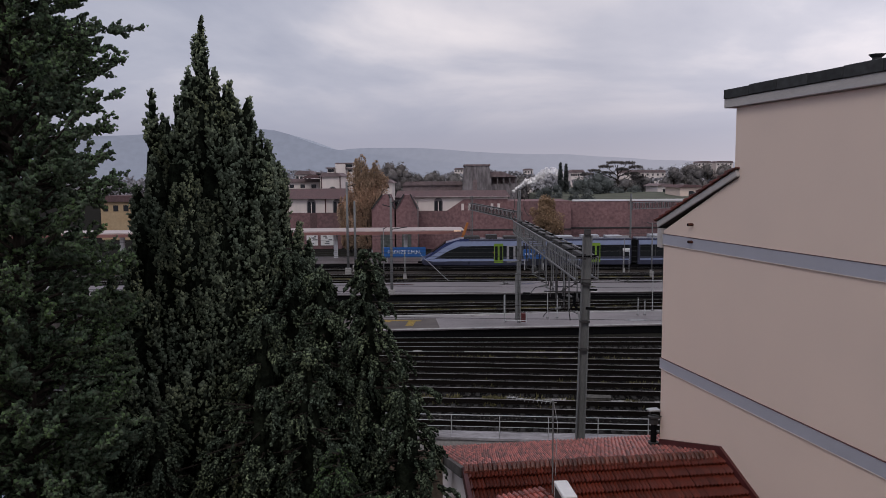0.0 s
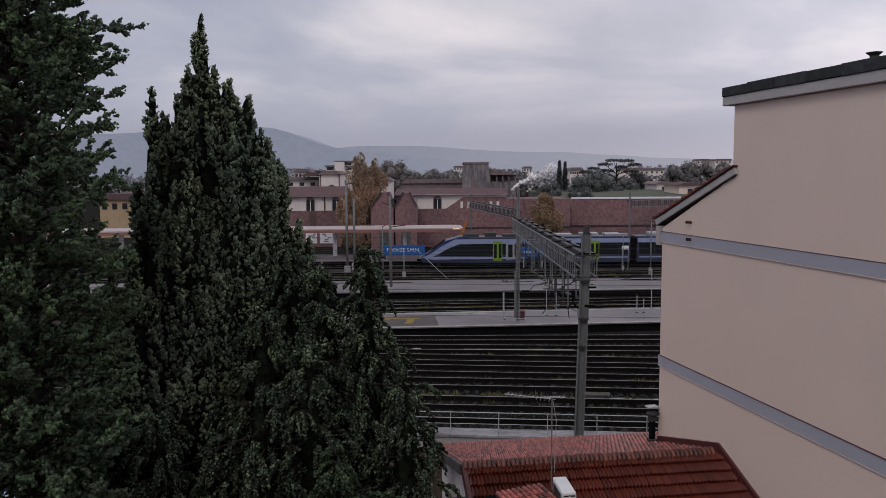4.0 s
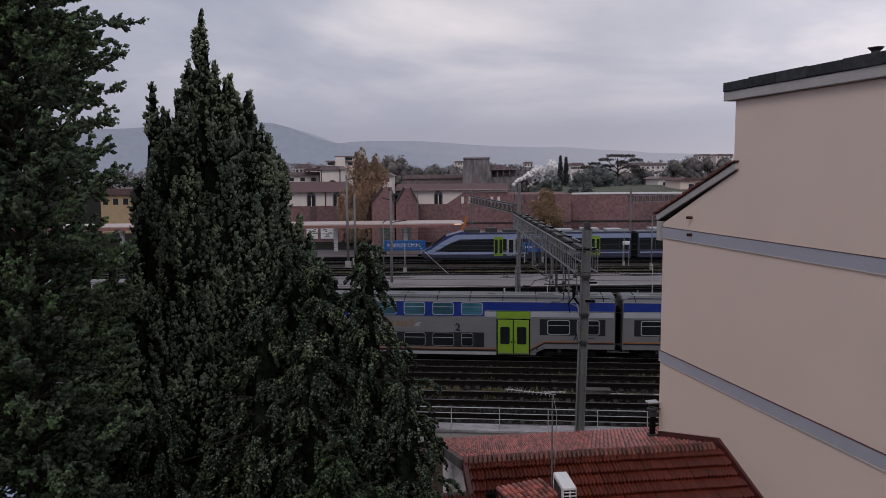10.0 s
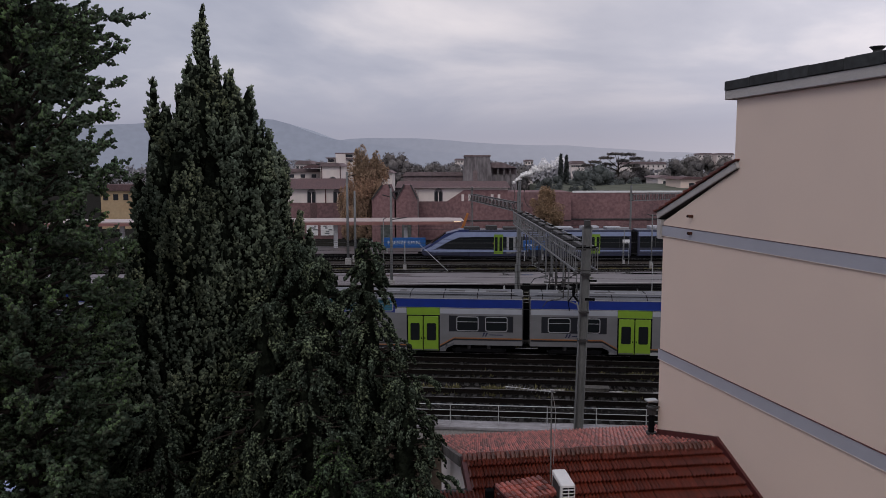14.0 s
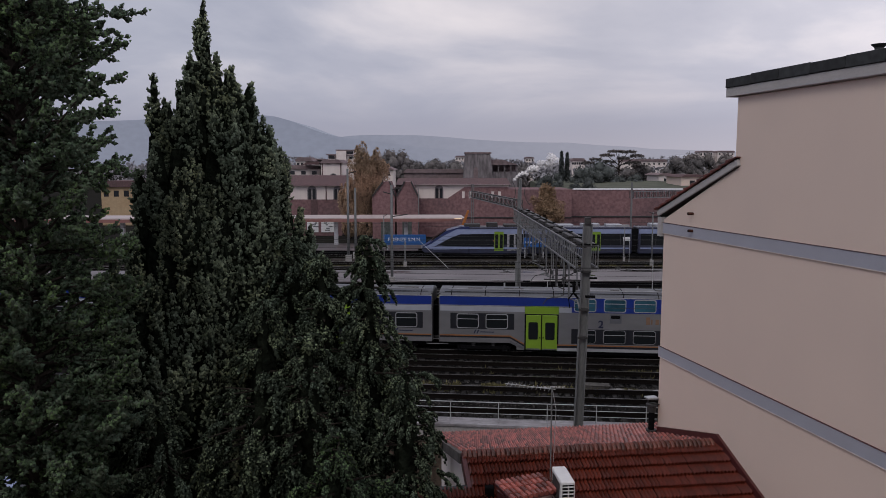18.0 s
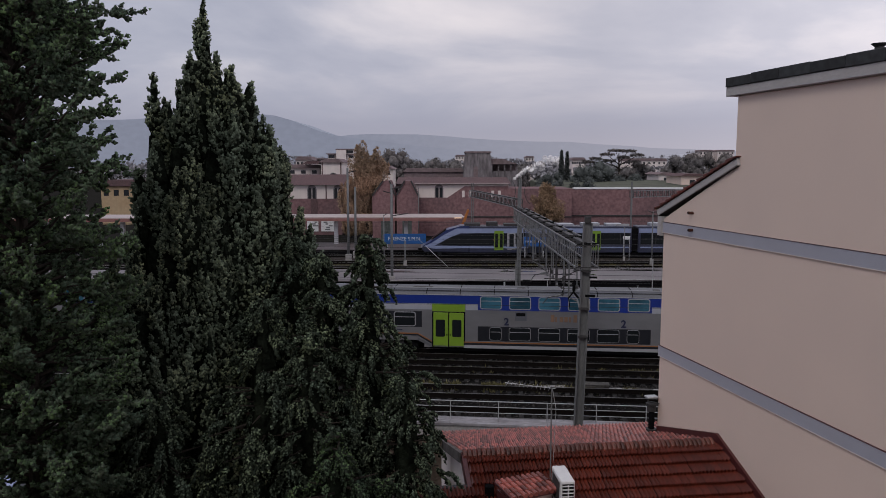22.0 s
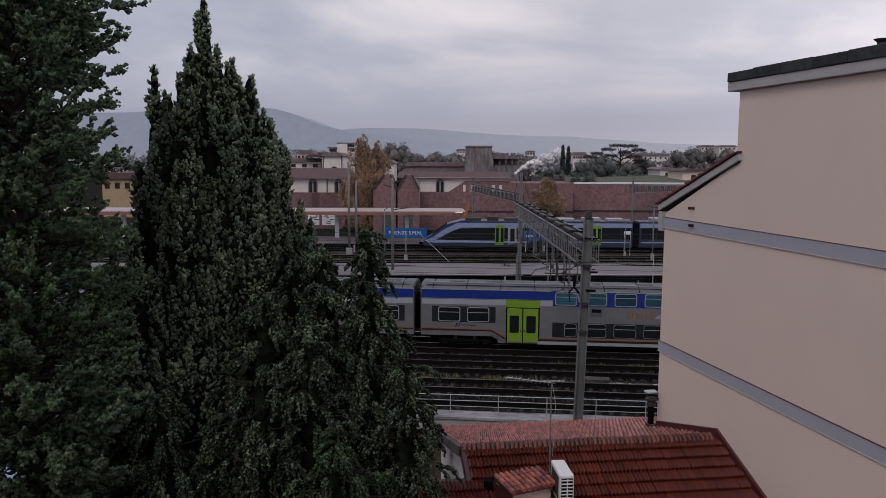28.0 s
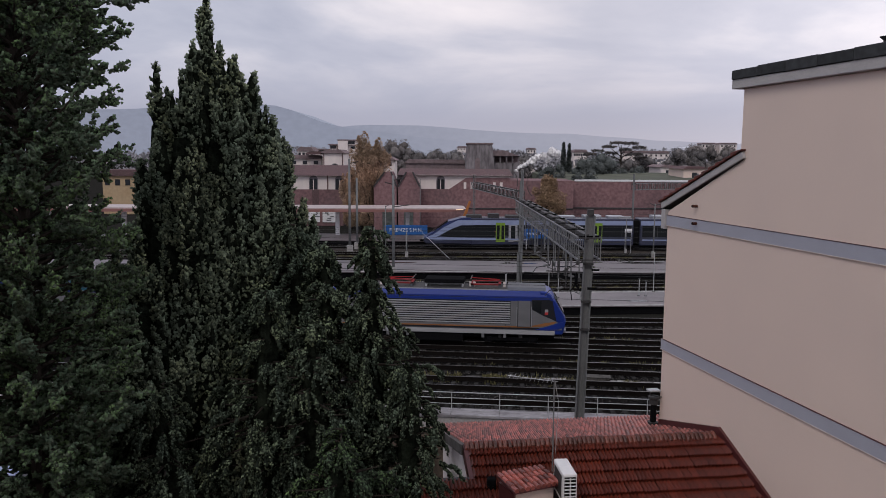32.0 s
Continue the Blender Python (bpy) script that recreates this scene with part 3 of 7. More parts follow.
    for r in range(int(FAR_RUN / run) + 1):
        y0 = r * run
        for k in range(int((6.9 + 0.05 * r) / pitch_x)):
            x0 = -0.06 + k * pitch_x + random.uniform(-0.005, 0.005)
            up, dn = [], []
            for i in range(6):
                t = math.pi * i / 5
                up.append(bm.verts.new((x0 - 0.020 * math.cos(t), y0, -FAR_PITCH * y0 + 0.055 * math.sin(t) - 0.03)))
                dn.append(bm.verts.new((x0 - 0.043 * math.cos(t), y0 + run + 0.03, -FAR_PITCH * (y0 + run) + 0.105 * math.sin(t) + 0.0)))
            for i in range(5):
                bm.faces.new((up[i], up[i + 1], dn[i + 1], dn[i]))
    tagged(part("far_slope_tiles", bm, TILE_OLD, house, "sun-bleached red clay tiles"), kind="stuff")
    # ridge: narrow barrel tiles saddled across it, some grown with lichen
    bm = bmesh.new()
    rows = []
    for y, z in ((0.13, 0.0), (0.05, 0.055), (-0.03, 0.07), (-0.12, 0.03), (-0.19, -0.035)):
        rows.append([bm.verts.new((0.052 * math.cos(math.pi * i / 4), y, z + 0.05 * math.sin(math.pi * i / 4) - 0.02)) for i in range(5)])
    for p, q in zip(rows, rows[1:]):
        for i in range(4):
            bm.faces.new((p[i], p[i + 1], q[i + 1], q[i]))
    bm.faces.new(rows[-1])
    rme = finish(bm, RIDGE)
    for k in range(55):
        part("ridge_tile", rme, RIDGE, house, "lichen-grown ridge tile", at=pose(-0.08 + 0.113 * k, random.uniform(-0.015, 0.015), 0.04 + random.uniform(-0.012, 0.012), 0, 0, random.uniform(-3, 3)))


low_house()


def roof_extras():
    ch = thing("roof_dormer", "small cream dormer shaft with lean-to tile cap", "dormer", town(*(1.07, 15.56, 4.87)) @ pose(0.16, -0.05, -0.30, 0, 0, 24) @ Matrix.Diagonal((1.12, 1, 1, 1)))
    part("shaft", boxes((-0.02, 0.82, -0.62, 0.0, -0.9, 0.22)), RENDER, ch, bevel=0.01)
    part("shaft_side_flashing", boxes((-0.06, -0.021, -0.64, 0.02, -0.9, 0.16)), MAROON, ch)
    part("cap_board", prism([(-0.74, 0.20), (0.06, 0.26), (0.06, 0.33), (-0.74, 0.27)], -0.1, 0.92), MAROON, ch, "maroon fascia", bevel=0.008)
    bm = bmesh.new()
    for r in range(4):
        for k in range(9):
            x0, y0 = -0.10 + k * 0.114, 0.07 - r * 0.20
            z0 = 0.335 - 0.075 * (0.07 - y0)
            tube(bm, (x0 + 0.055, y0, z0), (x0 + 0.055, y0 - 0.215, z0 - 0.012), 0.040, 8, 0.05)
    tagged(part("cap_tiles", bm, TILE_OLD, ch, "weathered pink clay tiles"), kind="stuff")
    stub = thing("dark_vent_stub", "dark square vent stub on the tiles", "vent", town(*(1.03, 15.94, 4.59)) @ pose(0, 0, -0.1))
    part("stub", boxes((-0.1, 0.1, -0.1, 0.1, -0.2, 0.14)), BLACK, stub, bevel=0.02)
    ac = thing("air_conditioner", "white outdoor air conditioner unit beside the dormer", "air conditioner", town(2.55, 15.30, 4.885, 5))
    part("casing", boxes((-0.15, 0.15, -0.42, 0.42, -0.35, 0.30)), WHITE, ac, bevel=0.02)
    part("grille_backing", boxes((-0.12, 0.12, -0.432, -0.4215, -0.3, 0.24)), BLACK, ac)
    for k in range(7):
        z = -0.26 + 0.075 * k
        part("grille_slat", boxes((-0.12, 0.12, -0.445, -0.433, z, z + 0.022)), WHITE, ac)
    part("grille_bar", boxes((-0.012, 0.012, -0.45, -0.446, -0.3, 0.24)), WHITE, ac)
    part("left_louvre", boxes((-0.162, -0.152, -0.3, 0.3, -0.25, 0.22)), DARK_STEEL, ac)
    for s in (-0.3, 0.3):
        part("mounting_foot", boxes((-0.17, 0.17, s - 0.03, s + 0.03, -0.70, -0.35)), DARK_STEEL, ac)
    an = thing("tv_antenna", "thin television antenna on a pole", "antenna", town(2.386, 16.03, 4.85))
    part("pole", tubes(((0, 0, -0.1), (0, 0, 2.0), 0.016)), MAST, an)
    boom = part("boom", tubes(((0.08, 0, 1.95), (-1.0, 0.25, 2.01), 0.009)), GALV, an)
    for k in range(11):
        x = -0.05 - 0.09 * k
        part("element", tubes(((x - 0.04, -0.25 * x - 0.16, 1.955 - 0.05 * x), (x + 0.04, -0.25 * x + 0.16, 1.955 - 0.05 * x), 0.004)), GALV, boom)
    part("downlead", tubes(((0.02, 0.02, 1.93), (0.10, 0.0, 1.5), 0.006), ((0.10, 0.0, 1.5), (0.06, 0.0, 0.3), 0.006)), GALV, an)
    pipe = thing("flue_pipe", "dark flue pipe with cowl on the tiles", "flue", town(5.94, 20.75, 4.10))
    part("pipe", tubes(((0, 0, -0.2), (0, 0, 0.62), 0.085), n=10), BLACK, pipe)
    part("collar", tubes(((0, 0, -0.02), (0, 0, 0.1), 0.15), n=10), DARK_STEEL, pipe)
    part("cowl", tubes(((0, 0, 0.62), (0, 0, 0.78), 0.13), ((0, 0, 0.80), (0, 0, 0.84), 0.17), n=10), DARK_STEEL, pipe)


roof_extras()

# old stone wall and yard beside the low house
bm = bmesh.new()
box(bm, -3.4, -0.25, 3.0, 3.4, -5.6, -0.75)
solid("yard_wall", bm, mat("old_rubble_wall", (0.20, 0.155, 0.12), 0.95, grain=(5, 0.3), stain=(1.2, 0.6, (0.10, 0.08, 0.065)), bump=(8, 0.8, 0.05)), "old stained rubble wall in the yard", "wall", "structure", ROOF_AT)

# ---- fence along the line ----
FENCE_Y = 32.6


def fence():
    ledge = thing("trackside_wall", "pale concrete retaining wall along the tracks", "wall", kind="structure")
    part("wall_face", boxes((-40, 40, FENCE_Y - 0.45, FENCE_Y + 0.25, -1.2, 0.18)), CONCRETE, ledge)
    for k in range(20):
        part("coping_slab", boxes((-20 + 2.15 * k, -20 + 2.15 * k + 2.14, FENCE_Y - 0.52, FENCE_Y + 0.32, 0.18, 0.30 + 0.004 * (k % 3))), PALE_CONCRETE, ledge, bevel=0.012)
    rail = thing("trackside_railing", "galvanised steel tube railing on the retaining wall", "railing", pose(0, FENCE_Y, 0.30))
    for k in range(20):
        part("post", tubes(((-20 + 2.15 * k, 0, 0), (-20 + 2.15 * k, 0, 0.86), 0.02), n=8), GALV, rail)
    for z, r in ((0.86, 0.022), (0.60, 0.014), (0.34, 0.014)):
        part("rail", tubes(((-20, 0, z), (21, 0, z), r), n=8), GALV, rail)


fence()


# house the yard is seen from: unseen wall, added to shade the lower trees
home = solid("wall_south", boxes((-24, 1.6, -1.6, -0.9, -0.42, 13.0)), RENDER, "unseen cream house wall behind the viewpoint, shading the yard", "wall", "structure")

# ---- masts and gantries ----
def lattice(parent, p, q, width, depth, bays, r=0.035, hoops=False):
    """A box girder from p to q: four chords, uprights on both faces, then diagonals, or close-set hoops with plates across the top."""
    p, q = Vector(p), Vector(q)
    a = (q - p).normalized()
    side = a.cross(Vector((0, 0, 1))).normalized() * width / 2
    up = Vector((0, 0, depth))
    for s in (-1, 1):
        for h in (0, 1):
            part("chord", tube(bmesh.new(), p + side * s + up * h, q + side * s + up * h, r * 1.5, 4), GIRDER, parent)
    for s in (-1, 1):
        for k in range(bays + 1):
            c = p.lerp(q, k / bays) + side * s
            part("upright", tube(bmesh.new(), c, c + up, r * (0.85 if hoops else 1.2), 4), GIRDER if hoops or k % 2 else DARK_STEEL, parent)
            if k < bays and (not hoops or k % 4 == 0):
                n = p.lerp(q, (k + (2 if hoops else 1)) / bays) + side * s
                part("diagonal", tube(bmesh.new(), c if k % 2 else c + up, n + up if k % 2 else n, r * (0.45 if hoops else 0.8), 4), DARK_STEEL, parent)
    for h in (0, 1):
        for k in range(0, bays + 1, 3 if hoops else 1):
            c = p.lerp(q, k / bays) + up * h
            part("rung", tube(bmesh.new(), c - side, c + side, r, 4), DARK_STEEL, parent)
    if hoops:
        for k in range(0, bays, 6):
            c, n = p.lerp(q, (k + 0.5) / bays), p.lerp(q, (k + 4.5) / bays)
            part("top_plate", tube(bmesh.new(), c + up * 1.01 - side * 0.2, n + up * 1.01 - side * 0.2, 0.16, 4), DARK_STEEL, parent, "dark plate along the girder top")
            bolt = c + up
            part("clamp", tube(bmesh.new(), bolt - side * 1.05, bolt + side * 1.05 + Vector((0, 0, 0.05)), 0.05, 4), BLACK, parent)


def insulator(parent, x, y, z, drop, name="dropper"):
    stem = part(name, tubes(((x, y, z), (x, y, z - drop), 0.03)), MAST, parent)
    bm = bmesh.new()
    for k in range(4):
        tube(bm, (x, y, z - drop - 0.05 * k), (x, y, z - drop - 0.05 * k - 0.03), 0.08, 8)
    part("insulator", bm, DARK_STEEL, stem)


M1, M2, M2B, M3 = (3.0, 31.7), (0.34, 58.4), (0.32, 73.4), (-5.6, 98.3)


def gantry():
    g = thing("catenary_gantry", "grey steel lattice gantry carrying overhead line gear", "gantry")
    bm = bmesh.new()
    for sx in (-0.19, 0.15):
        box(bm, M1[0] + sx, M1[0] + sx + 0.04, M1[1] - 0.2, M1[1] + 0.2, -0.5, 9.25)
    box(bm, M1[0] - 0.15, M1[0] + 0.15, M1[1] - 0.03, M1[1] + 0.03, -0.5, 9.25)
    for v in bm.verts:
        v.co.x += 0.026 * (v.co.z - 8.5)
    part("front_mast", bm, MAST, g, "weathered grey steel column")
    part("mast_cap", boxes((M1[0] - 0.12, M1[0] + 0.14, M1[1] - 0.12, M1[1] + 0.12, 9.25, 9.5)), DARK_STEEL, g)
    for z in (4.4, 5.6, 7.2):
        part("mast_band", boxes((M1[0] - 0.21 + 0.026 * (z - 8.5), M1[0] + 0.21 + 0.026 * (z - 8.5), M1[1] - 0.215, M1[1] + 0.215, z, z + 0.07)), DARK_STEEL, g)
    lattice(g, (M1[0] - 0.02, M1[1] - 0.3, 7.42), (M2[0] - 0.0, M2[1], 7.36), 0.92, 0.92, 54, 0.032, True)
    lattice(g, (M2B[0], M2B[1] + 0.3, 7.45), (M3[0], M3[1], 7.45), 0.8, 0.78, 26, 0.036)
    for (x, y), top, w in ((M2, 10.6, 0.075), (M2B, 9.3, 0.08), (M3, 9.2, 0.12)):
        for sx in (-w, w):
            part("lattice_leg", tubes(((x + sx, y, 0.3), (x + sx * 0.8, y, top), 0.06)), MAST, g)
        bm = bmesh.new()
        for k in range(18):
            z0, z1 = 0.6 + (top - 0.8) * k / 18, 0.6 + (top - 0.8) * (k + 1) / 18
            s = 1 if k % 2 else -1
            tube(bm, (x - w * s, y, z0), (x + w * s, y, z1), 0.022, 4)
        part("leg_bracing", bm, DARK_STEEL, g)
    for k, (y, x) in enumerate(((34.3, 2.6), (37.85, 2.2), (41.4, 1.85), (44.3, 1.55), (47.0, 1.25), (50.4, 0.9), (53.3, 0.55))):
        insulator(g, x + 0.45, y, 7.35, 0.55 + 0.12 * (k % 3))
        insulator(g, x - 0.35, y + 0.2, 7.35, 0.75 + 0.25 * (k % 2))
        insulator(g, x + 0.1, y - 0.5, 7.35, 0.3 + 0.2 * (k % 2))
        insulator(g, x + 0.3, y + 0.9, 7.35, 1.3 + 0.3 * (k % 3))
        part("drop_tube", tubes(((x - 0.1, y + 0.5, 7.4), (x - 0.1, y + 0.5, 5.5), 0.04), ((x - 0.1, y + 0.5, 5.55), (x + 0.35, y + 0.5, 5.35), 0.03)), DARK_STEEL if k % 2 else MAST, g)
        # a bent registration arm, turned to one side or the other
        s = 1 if k % 2 else -1
        bx = x + 0.12 * ((k * 5) % 7 - 3)
        arm = part("registration_arm", tubes(((bx, y, 6.25), (bx, y, 5.75), 0.025), ((bx, y, 5.78), (bx + 0.75 * s, y - 0.2, 5.62), 0.022), ((bx + 0.75 * s, y - 0.2, 5.62), (bx + 0.95 * s, y - 0.2, 5.35), 0.02)), DARK_STEEL, g)
        part("arm_insulator", tubes(((bx + 0.15 * s, y - 0.04, 5.75), (bx + 0.4 * s, y - 0.1, 5.69), 0.06), n=8), MAST, arm)
    # cross pipe at the front mast with its hanging feeder insulator
    part("cross_pipe", tubes(((M1[0] - 0.1, 31.7, 6.85), (M1[0] - 1.75, 31.9, 6.85), 0.03), ((M1[0] - 1.1, 31.8, 6.85), (M1[0] - 0.1, 31.7, 7.4), 0.02)), DARK_STEEL, g)
    for dx, z0, z1 in ((-1.5, 7.3, 6.6), (-1.2, 7.35, 6.7), (-0.85, 7.35, 6.8)):
        part("hanger", tubes(((M1[0] + dx, 31.9, z0), (M1[0] + dx, 31.9, z1), 0.022)), DARK_STEEL, g)
    f = part("feeder_insulator", tubes(((M1[0] - 0.5, 31.75, 6.85), (M1[0] - 0.5, 31.75, 6.65), 0.025), ((M1[0] - 0.5, 31.75, 6.65), (M1[0] - 0.5, 31.75, 6.35), 0.065), n=8), BLACK, g)
    part("feeder_loop", tubes(((M1[0] - 0.5, 31.75, 6.35), (M1[0] - 0.72, 31.75, 6.05), 0.03), ((M1[0] - 0.72, 31.75, 6.05), (M1[0] - 0.66, 31.75, 5.65), 0.02), ((M1[0] - 0.5, 31.75, 6.3), (M1[0] - 0.3, 31.75, 6.05), 0.05)), BLACK, f)
    part("feeder_strut", tubes(((M1[0] - 0.36, 31.75, 6.05), (M1[0] - 0.18, 31.75, 5.35), 0.035)), GALV, f)
    part("strut_end", tubes(((M1[0] - 0.19, 31.75, 5.38), (M1[0] - 0.16, 31.75, 5.24), 0.07), n=8), BLACK, f)
    for b in ((M1[0] - 0.05, M1[0] + 0.36, 31.45, 31.49, 6.15, 6.26), (M1[0] + 0.1, M1[0] + 0.42, 31.45, 31.49, 6.95, 7.03)):
        part("mast_clamp", boxes(b), BLACK, g)
    # jumper loops beside the second mast
    loops = bmesh.new(), bmesh.new()
    for k in range(10):
        t0, t1 = math.pi * (0.25 + 0.5 * k / 9), math.pi * (0.25 + 0.5 * (k + 1) / 9)
        for s, bm in ((-1, loops[0]), (1, loops[1])):
            tube(bm, (M2[0] + s * (1.35 - 1.0 * math.sin(t0)), M2[1], 9.6 + 1.2 * math.cos(t0)), (M2[0] + s * (1.35 - 1.0 * math.sin(t1)), M2[1], 9.6 + 1.2 * math.cos(t1)), 0.03, 4)
    for bm in loops:
        part("jumper_loop", bm, DARK_STEEL, g)
    # switch box and yellow-red guard at the foot of the second mast
    part("guard_frame", tubes(((-0.8, 57.6, 0.5), (-0.8, 57.6, 2.6), 0.04), ((0.9, 57.6, 0.5), (0.9, 57.6, 1.3), 0.04), ((-0.8, 57.6, 0.62), (0.9, 57.6, 0.62), 0.03)), GALV, g)
    part("switch_box", boxes((0.5, 0.85, 57.7, 58.1, 0.5, 1.15)), mat("red_brown_box_paint", (0.085, 0.025, 0.025), 0.6), g, "rusty red switch box", bevel=0.02)
    part("signal_head", boxes((0.62, 1.22, 57.9, 58.2, 2.2, 2.75)), BLACK, g, "black signal head", bevel=0.03)
    part("mast_sleeve", boxes((0.04, 0.22, 58.2, 58.34, 0.5, 4.2)), MAST, g)


gantry()


def right_gantry():
    g = thing("far_gantry", "distant steel lattice gantry over the tracks", "gantry", town())
    a, b = (26.55, 106.00, 7.36), (37.48, 112.00, 6.69)
    lattice(g, (a[0], a[1], 7.0), (b[0], b[1], 7.0), 0.8, 0.9, 20, 0.04)
    for x, y, _ in (a, b):
        part("mast", tubes(((x, y, -0.4), (x, y, 9.2), 0.14), n=8), MAST, g)


right_gantry()


def wire_insulators():
    """Strings of discs hung in the overhead lines."""
    for p, q in (((9.22, 40.00, 6.15), (9.52, 40.00, 6.15)), ((9.83, 40.00, 6.09), (10.13, 40.00, 6.03)), ((3.38, 42.00, 5.75), (3.76, 42.00, 5.68))):
        t = thing("line_insulator", "ribbed insulator string in the overhead line", "insulator", town(), group="line insulators")
        a, b = Vector(p), Vector(q)
        part("rod", tubes((a, b, 0.02)), DARK_STEEL, t)
        for k in range(4):
            c = a.lerp(b, (k + 0.5) / 4)
            part("disc", tubes((c, a.lerp(b, (k + 0.8) / 4), 0.07), n=8), MAST if k % 2 else DARK_STEEL, t)


wire_insulators()


def pole(x, y, top, r, name="steel_mast", label="slim grey steel overhead line mast", z0=-0.4, arms=()):
    p = thing(name, label, "mast", town(x, y, 0), group="overhead line masts")
    bm = bmesh.new()
    tube(bm, (0, 0, z0), (0, 0, top), r, 10, r * 0.75)
    part("shaft", bm, MAST, p, smooth=True)
    part("base", boxes((-r * 2, r * 2, -r * 2, r * 2, z0, 0.62)), CONCRETE, p)
    for z, s, w in arms:
        part("arm", tubes(((0, 0, z), (s, -0.4, z + 0.25), w)), DARK_STEEL, p)
    return p


for base, top, r, arms in (((-5.06, 74.00, 0.36), 9.7, 0.15, ((8.8, -0.8, 0.05), (9.2, 0.9, 0.05), (6.6, 1.6, 0.05))), ((-11.63, 92.00, 0.28), 11.2, 0.17, ((10.6, 1.1, 0.05),)), ((-11.08, 95.00, -0.09), 8.8, 0.17, ()), ((-4.36, 86.00, 0.57), 2.9, 0.09, ()), ((-7.90, 84.00, 0.31), 3.6, 0.09, ()), ((-6.31, 80.00, 0.24), 6.3, 0.06, ((6.2, 0.4, 0.04),)), ((-3.83, 118.00, 0.20), 8.0, 0.07, ()), ((24.61, 88.00, -0.23), 6.2, 0.09, ((6.0, 0.8, 0.05), (6.0, -0.7, 0.05))), ((21.83, 90.00, -0.50), 4.2, 0.06, ())):
    pole(base[0], base[1], top, r, arms=arms)


def wires():
    w = thing("overhead_wires", "thin dark overhead contact and carrier wires", "wires")
    for line in TRACKS[:9]:
        for z in (5.2, 6.45):
            part("wire", tubes(((-60, bent(line, -60), z), (0, bent(line, 0), z - 0.05 if z > 6 else z), 0.011), ((0, bent(line, 0), z - 0.05 if z > 6 else z), (60, bent(line, 60), z), 0.011), n=4), WIRE, w)


wires()

# ---- beyond the tracks: platform canopy, brick halls, fort ----
def canopy():
    c = thing("platform_canopy", "long flat platform canopy with pinkish fascia", "canopy", town(0, 0, 0, 2.5))
    x0, x1, y0 = -62.0, 7.6, 103.6
    part("roof", prism([(x0, 4.25), (x1 - 1.5, 4.25), (x1, 4.30), (x1 - 0.3, 4.36), (x1 - 2, 4.40), (x0, 4.40)], y0, y0 + 6.5, "y"), CANOPY_TOP, c)
    part("fascia", prism([(x0, 3.82), (x1 - 3.2, 3.86), (x1 - 1.2, 4.05), (x1 - 0.4, 4.249), (x0, 4.249)], y0 - 0.05, y0 + 6.4, "y"), CANOPY, c)
    # added glowing strip that paints the warm bright sheen on the canopy end
    part("end_glow", boxes((x1 - 1.5, x1 - 0.5, y0 - 0.12, y0 - 0.06, 4.20, 4.31)), glowing("warm_canopy_glow", (1.0, 0.72, 0.5), 0.42), c, "warm glowing strip at the canopy end")
    for x in np.arange(x0 + 2, x1, 9.9):
        part("post", boxes((x - 0.28, x + 0.28, y0 + 3.0, y0 + 3.5, 0.3, 3.85)), WHITE, c)


canopy()


def sign(x, d, z, w, h, words):
    s = thing("station_sign", "blue enamel station name sign with white letters", "sign", town(x, d, 0), group="station name signs")
    part("panel", boxes((-w / 2, w / 2, 0, 0.12, z, z + h)), BLUE_SIGN, s, bevel=0.02)
    for px in (-w * 0.4, w * 0.4):
        part("support", boxes((px - 0.06, px + 0.06, 0.13, 0.25, 0.0, z + h)), GALV, s)
    lettering("letters", words, min(0.62 * h, w / 8.6), WHITE, s, pose(0, -0.012, z + h * 0.5, 90) @ pose(0, 0, 0), "white capital letters")


a = (-5.11, 99.50, 1.77)
sign(a[0], a[1], a[2] - 0.68, 5.7, 1.35, "FIRENZE S.M.N.")
a = (11.74, 101.00, 1.85)
sign(a[0] - 0.3, 93.6, a[2] - 0.45, 2.9, 1.2, "FIRENZE S.M.N.")


def arch(x, z, w, h, n=6):
    """Outline of a round-headed opening on a sill at z."""
    r = w / 2
    return [(x - r, z), (x + r, z)] + [(x + r * math.cos(math.pi * k / n), z + h - r + r * math.sin(math.pi * k / n)) for k in range(n + 1)]


def hall_window(parent, x, y, z, w, h):
    """Twin round-headed lights with a pale middle shaft in a round-headed stone surround."""
    win = part("window", prism(arch(x, z - 0.1, w * 1.05, h + 0.2), y - 0.06, y + 0.05, "y"), FORT, parent, "weathered stone surround")
    for s in (-1, 1):
        part("light", prism(arch(x + s * w * 0.23, z + 0.05, w * 0.36, h * 0.8), y - 0.11, y - 0.061, "y"), WINDOW_DARK, win, "dark glazing")
    part("shaft", boxes((x - 0.05, x + 0.05, y - 0.12, y - 0.06, z, z + h * 0.7)), PALE_RENDER, win)


